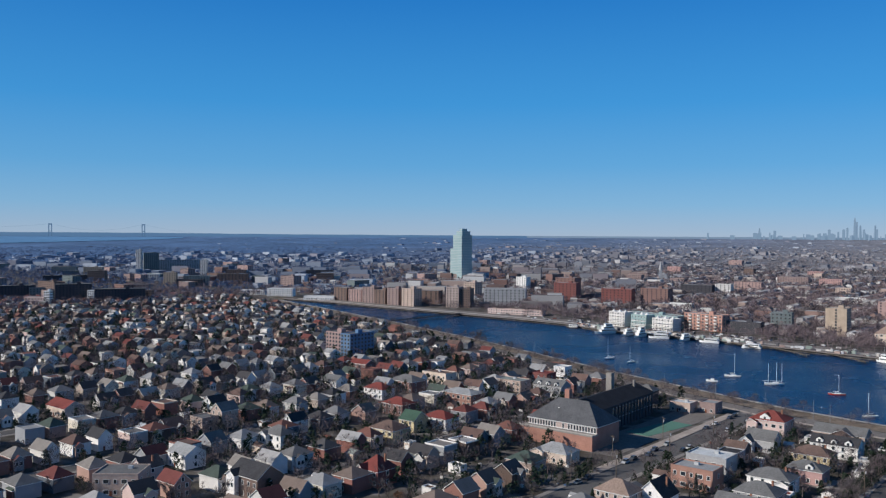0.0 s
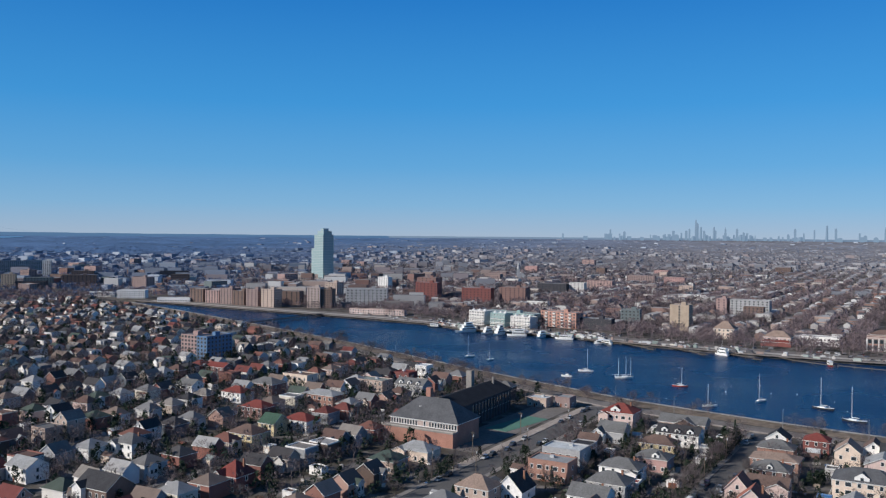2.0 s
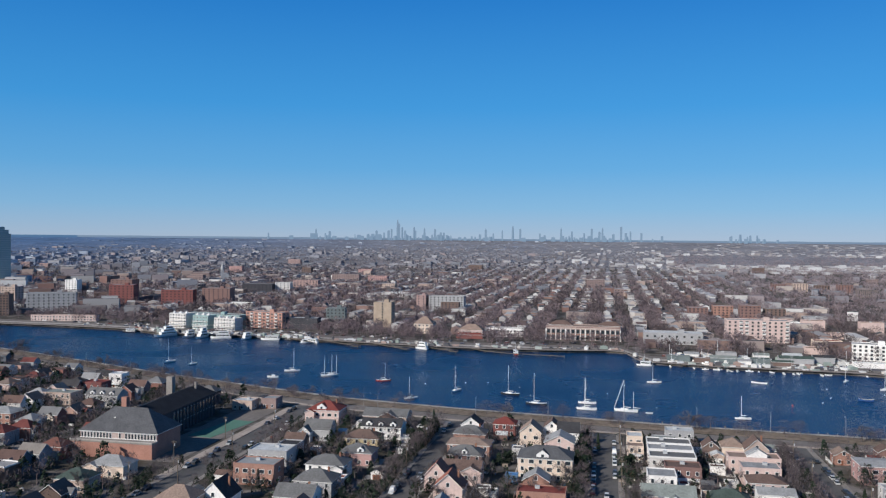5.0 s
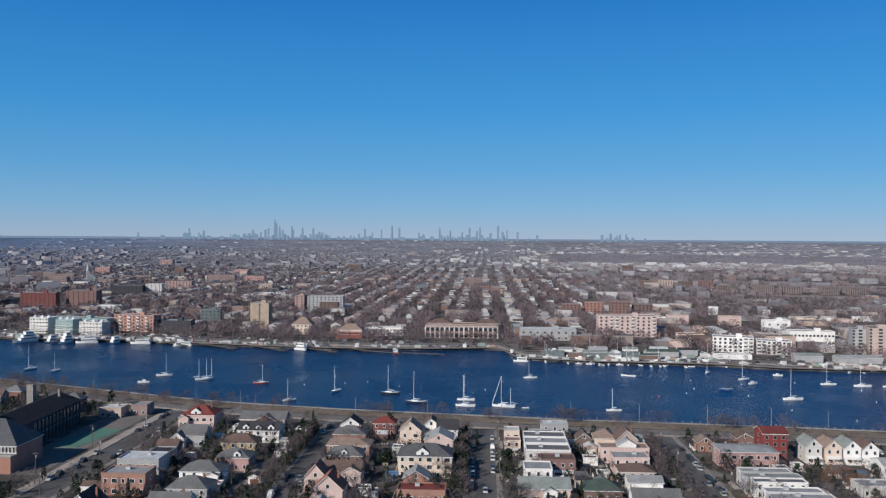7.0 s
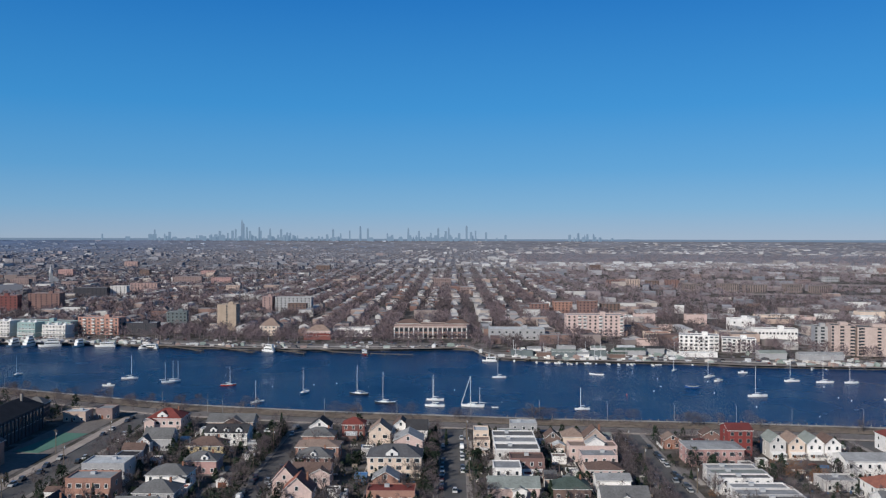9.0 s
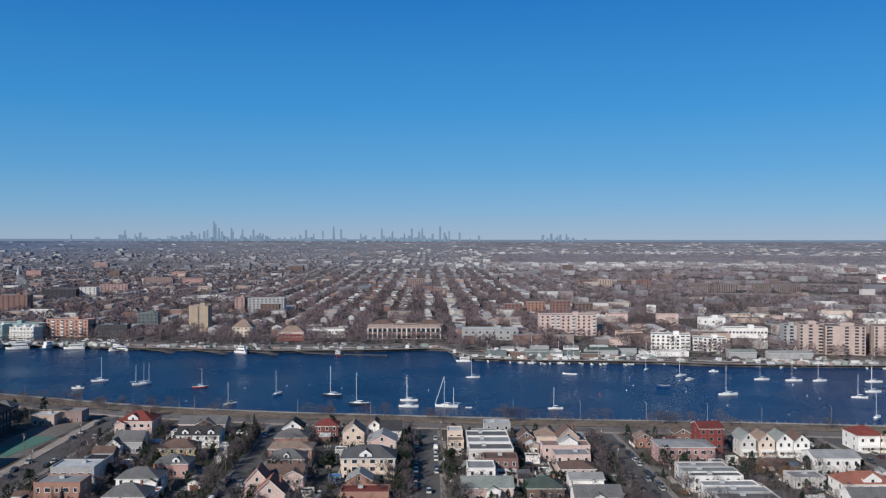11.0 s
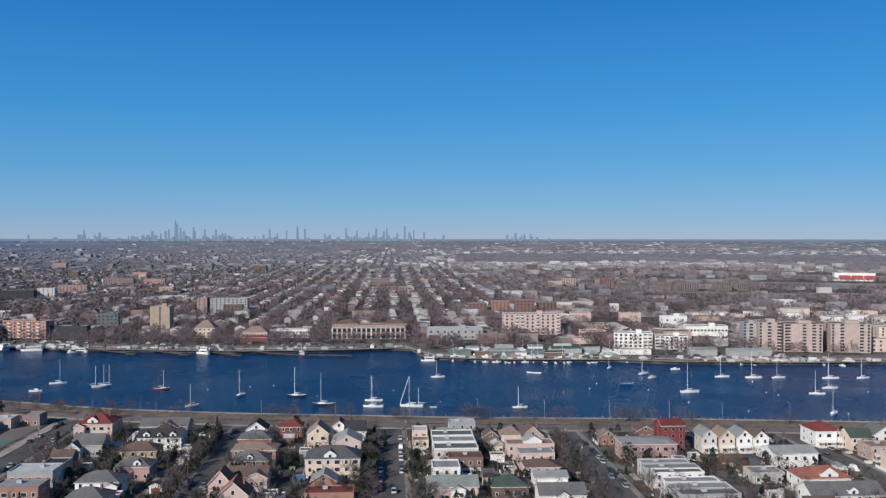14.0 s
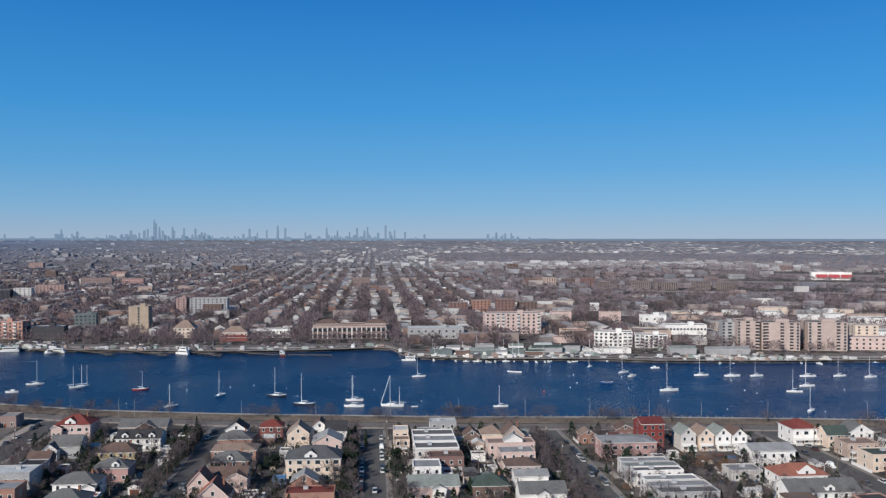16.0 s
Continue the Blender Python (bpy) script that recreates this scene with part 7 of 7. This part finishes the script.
for i in range(620):
    x = rnd.choice((rnd.uniform(50, 215), rnd.uniform(50, 215), rnd.uniform(-480, 420), rnd.uniform(250, 330), rnd.uniform(-480, -280)))
    y = far_y(x) + (rnd.uniform(1, 62) if 48 < x < 330 else rnd.uniform(1, 13))
    if not blocked(x, y):
        gear.solid(x, y, LAND, rnd.uniform(1.5, 6.5), rnd.uniform(1.5, 4), rnd.uniform(0.8, 2.8), rnd.uniform(-0.4, 0.4), rnd.choice((0, 0, 0.8)))
gear.make("quayside_gear", [M_GEAR, M_GEAR], "laid-up craft, crates and gear along the far quay", "clutter")

# cars and vans parked along the far avenue
lot = Soup()
x = -640.0
while x < 380:
    for off in (14, 17, 23.5, 30, 36.5, 41, 46):
        if rnd.random() < max(0.03, 0.2 + 0.5 * noise.noise((x / 45, off / 30, 7.0))) and not blocked(x, far_y(x) + off):
            a = math.atan2(far_y(x + 5) - far_y(x - 5), 10)
            if abs(a) < 0.7:
                cx, cy, a = x + rnd.uniform(-1.5, 1.5), far_y(x) + off + rnd.uniform(-2.2, 2.2), a + rnd.choice((0, 0, 0.2, 1.4)) + rnd.uniform(-0.1, 0.1)
                lot.solid(cx, cy, LAND + 0.35, 4.2, 1.7, 0.6, a)
                lot.solid(cx, cy, LAND + 0.9, 2.3, 1.5, 0.5, a)
    x += rnd.uniform(5, 8)
lot.make("parked_cars", [M_CAR_FAR, M_CAR_FAR], "cars and vans parked along the waterside avenue", "cars")

# slab blocks west of the head of the bay, their shade put into dark walls
for i in range(26):
    az, r = radians(rnd.uniform(47, 66)), rnd.uniform(1180, 2300)
    x, y = -math.sin(az) * r, math.cos(az) * r
    if x < -1080 and r > 1450 and not blocked(x, y):
        h = rnd.uniform(12, 24)
        block(x, y, rnd.uniform(24, 60), 18, h, rnd.choice(("brown", "dusk", "umber", "slate")), "hazy dark apartment slab near the head of the bay", rnd.choice((0, 45, 45, 60)), floors=int(h / 3), bays=9, side=3, each=False,
              group="distant apartment houses", roof=rnd.choice(("grey", "dark", "light")))

# larger apartment houses scattered through the far city
n = 0
while n < 52:
    az = radians(rnd.uniform(-30, 68))
    r = rnd.uniform(1150, 2700)
    x, y = -math.sin(az) * r, math.cos(az) * r
    if not over_land(x, y) or (r < 1500 and az < 0.5) or blocked(x, y) or (math.degrees(az) < 14 and rnd.random() < 0.72):
        continue
    w, d = rnd.uniform(20, 44), rnd.uniform(14, 20)
    h = rnd.choice((11, 13, 15, 16, 18))
    wall = rnd.choice(("dusk", "mauve", "brown", "dusk", "rose", "grey", "tan", "dusk")) if math.degrees(az) < 30 else rnd.choice(("dusk", "brown", "mauve", "brick", "slate"))
    block(x, y, w, d, h, wall, "distant %s apartment house with a flat roof" % {"dusk": "grey-brown", "rose": "pinkish brick", "mauve": "mauve brick", "slate": "slate grey"}.get(wall, wall), rnd.choice((0, 0, 90, 10)), floors=int(h / 3), bays=int(w / 4), side=3, each=False, group="distant apartment houses",
          roof=rnd.choice(("light", "grey", "dark", "white")))
    n += 1


# ---- distance: skyline, suspension bridge, hills ----
def polar(az, r):
    a = radians(az)
    return -math.sin(a) * r, math.cos(a) * r


def skyline_tower(az, width, el, spire=0.0, r=4780.0, shape=0):
    """A far skyscraper; shape 0 is stepped, 1 a plain slab, 2 tapers."""
    x, y = polar(az, r)
    top = EYE + math.tan(radians(el)) * r
    base = rise(x, y) - 4
    h = top - base
    bm = bmesh.new()
    w = width / 2
    if shape == 0:
        box(bm, -w, w, -w, w, 0, h * 0.66)
        box(bm, -w * 0.8, w * 0.8, -w * 0.8, w * 0.8, h * 0.66, h * 0.93)
        box(bm, -w * 0.5, w * 0.5, -w * 0.5, w * 0.5, h * 0.93, h)
    elif shape == 1:
        box(bm, -w, w, -w * 0.6, w * 0.6, 0, h * 0.97)
        box(bm, -w * 0.3, w * 0.4, -w * 0.4, w * 0.4, h * 0.97, h)
    else:
        tube(bm, (0, 0, 0), (0, 0, h), w * 1.3, w * 0.75, 4, cap=True)
    if spire:
        tube(bm, (0, 0, h), (0, 0, h + spire), w * 0.2, 0.3, 5)
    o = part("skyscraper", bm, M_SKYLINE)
    o.matrix_basis = pose(x, y, base, 0, 0, az)
    return tagged(o, "hazy blue-grey skyscraper of the distant skyline", "skyscraper", "distant skyline", "structure")


rnd = random.Random(4)
for az, el in ((22.4, 0.25), (19.3, 0.54), (18.7, 0.26), (18.4, 0.4), (15.9, 0.2), (15.3, 0.48), (14.8, 0.34), (14.5, 0.49), (14.3, 0.59), (13.9, 1.17), (13.8, 0.95), (13.6, 0.7), (13.4, 0.49), (12.8, 0.71), (12.7, 0.49), (12.1, 0.64), (11.4, 0.61), (11, 0.39), (10.8, 0.35), (8.4, 0.28), (8, 0.62), (7.5, 0.36), (6.9, 0.55), (6.2, 0.81), (5.7, 0.66), (4.4, 0.37), (3, 0.71), (2.3, 0.52), (1.5, 0.41), (1, 0.71), (0.5, 0.52), (0.3, 0.75), (-0.4, 0.37), (-0.9, 0.86), (-1.2, 0.45), (-1.5, 0.56), (-2.2, 0.45), (-3.5, 0.26), (-7.7, 0.27), (-8.3, 0.38), (-8.9, 0.34), (-9.3, 0.34)):
    skyline_tower(az, rnd.uniform(7.5, 15) if el < 0.6 else 11.5, el, rnd.choice((0, 0, 3)) if el < 0.6 else 6, shape=rnd.choice((0, 1, 1, 2)))
for i in range(96):
    az = rnd.choice((rnd.gauss(13.3, 1.3), rnd.gauss(13.3, 1.3), rnd.gauss(11.3, 0.6), rnd.gauss(7.0, 1.3), rnd.gauss(2.2, 2.0), rnd.gauss(0.8, 2.4), rnd.gauss(0.8, 2.4), rnd.uniform(-5, 8), rnd.gauss(-8.6, 0.9), rnd.gauss(19.6, 0.9), rnd.gauss(15.8, 0.7)))
    skyline_tower(az, rnd.uniform(6, 24), rnd.uniform(0.03, 0.12) + 0.2 * rnd.random() ** 2, shape=rnd.choice((0, 1, 1, 1, 2)), r=rnd.uniform(4740, 4840))


# the bridge gives off a blue glow in place of haze
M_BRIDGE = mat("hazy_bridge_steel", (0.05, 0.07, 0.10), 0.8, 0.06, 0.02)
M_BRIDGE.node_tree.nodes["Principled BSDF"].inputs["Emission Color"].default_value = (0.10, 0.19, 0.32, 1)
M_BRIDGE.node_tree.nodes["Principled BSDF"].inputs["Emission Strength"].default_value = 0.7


def suspension_tower(az):
    r = 4700.0
    x, y = polar(az, r)
    e = root("bridge_tower", x, y, rise(x, y) - 6, az, "steel portal tower of a distant suspension bridge with added haze glow", "bridge", kind="structure")
    h = EYE + math.tan(radians(0.58)) * r - (rise(x, y) - 6)
    for s in (-1, 1):
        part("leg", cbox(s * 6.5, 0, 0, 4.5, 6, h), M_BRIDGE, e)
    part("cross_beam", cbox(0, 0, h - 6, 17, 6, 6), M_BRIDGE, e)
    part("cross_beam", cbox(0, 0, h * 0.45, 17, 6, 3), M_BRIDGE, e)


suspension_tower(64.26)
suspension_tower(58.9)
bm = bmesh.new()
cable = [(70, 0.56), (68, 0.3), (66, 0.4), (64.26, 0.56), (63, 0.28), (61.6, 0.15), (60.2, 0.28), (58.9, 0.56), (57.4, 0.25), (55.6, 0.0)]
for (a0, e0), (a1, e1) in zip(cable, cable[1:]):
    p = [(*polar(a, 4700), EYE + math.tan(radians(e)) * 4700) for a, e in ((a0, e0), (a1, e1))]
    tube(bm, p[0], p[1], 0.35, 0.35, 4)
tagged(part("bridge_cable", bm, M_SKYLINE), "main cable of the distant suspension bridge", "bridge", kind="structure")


def hill(name, az0, az1, profile, r, material, label):
    """A ridge on the horizon; profile gives its crest in degrees over the level."""
    bm = bmesh.new()
    prev = None
    n = 80
    for i in range(n + 1):
        t = i / n
        x, y = polar(az0 + (az1 - az0) * t, r)
        x2, y2 = polar(az0 + (az1 - az0) * t, r - 250)
        z = EYE + math.tan(radians(profile(t))) * r
        cur = [bm.verts.new((x2, y2, rise(x2, y2) - 6)), bm.verts.new((x, y, z)), bm.verts.new((x * 1.02, y * 1.02, rise(x, y) - 20))]
        if prev:
            for a in range(2):
                bm.faces.new((prev[a], cur[a], cur[a + 1], prev[a + 1]))
        prev = cur
    return tagged(part(name, bm, material), label, "hill", kind="structure")


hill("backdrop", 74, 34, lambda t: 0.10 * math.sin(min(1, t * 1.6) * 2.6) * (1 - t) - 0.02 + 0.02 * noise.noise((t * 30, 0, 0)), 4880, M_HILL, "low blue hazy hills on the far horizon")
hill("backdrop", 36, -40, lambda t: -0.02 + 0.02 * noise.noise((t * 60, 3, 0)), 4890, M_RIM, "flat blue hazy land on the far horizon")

# a far arm of the sea below the suspension bridge
bm = bmesh.new()
prev = None
for i in range(13):
    az = 74 - (74 - 56.5) * i / 12
    cur = []
    for r in (4560 - 700 * (1 - i / 12) ** 0.7, 4650):
        x, y = polar(az, r)
        cur.append(bm.verts.new((x, y, rise(x, y) + 3.2)))
    if prev:
        bm.faces.new((prev[0], prev[1], cur[1], cur[0]))
    prev = cur
bmesh.ops.recalc_face_normals(bm, faces=bm.faces)
tagged(part("water", bm, M_FAR_SEA), "distant blue arm of the sea", "water", kind="structure")
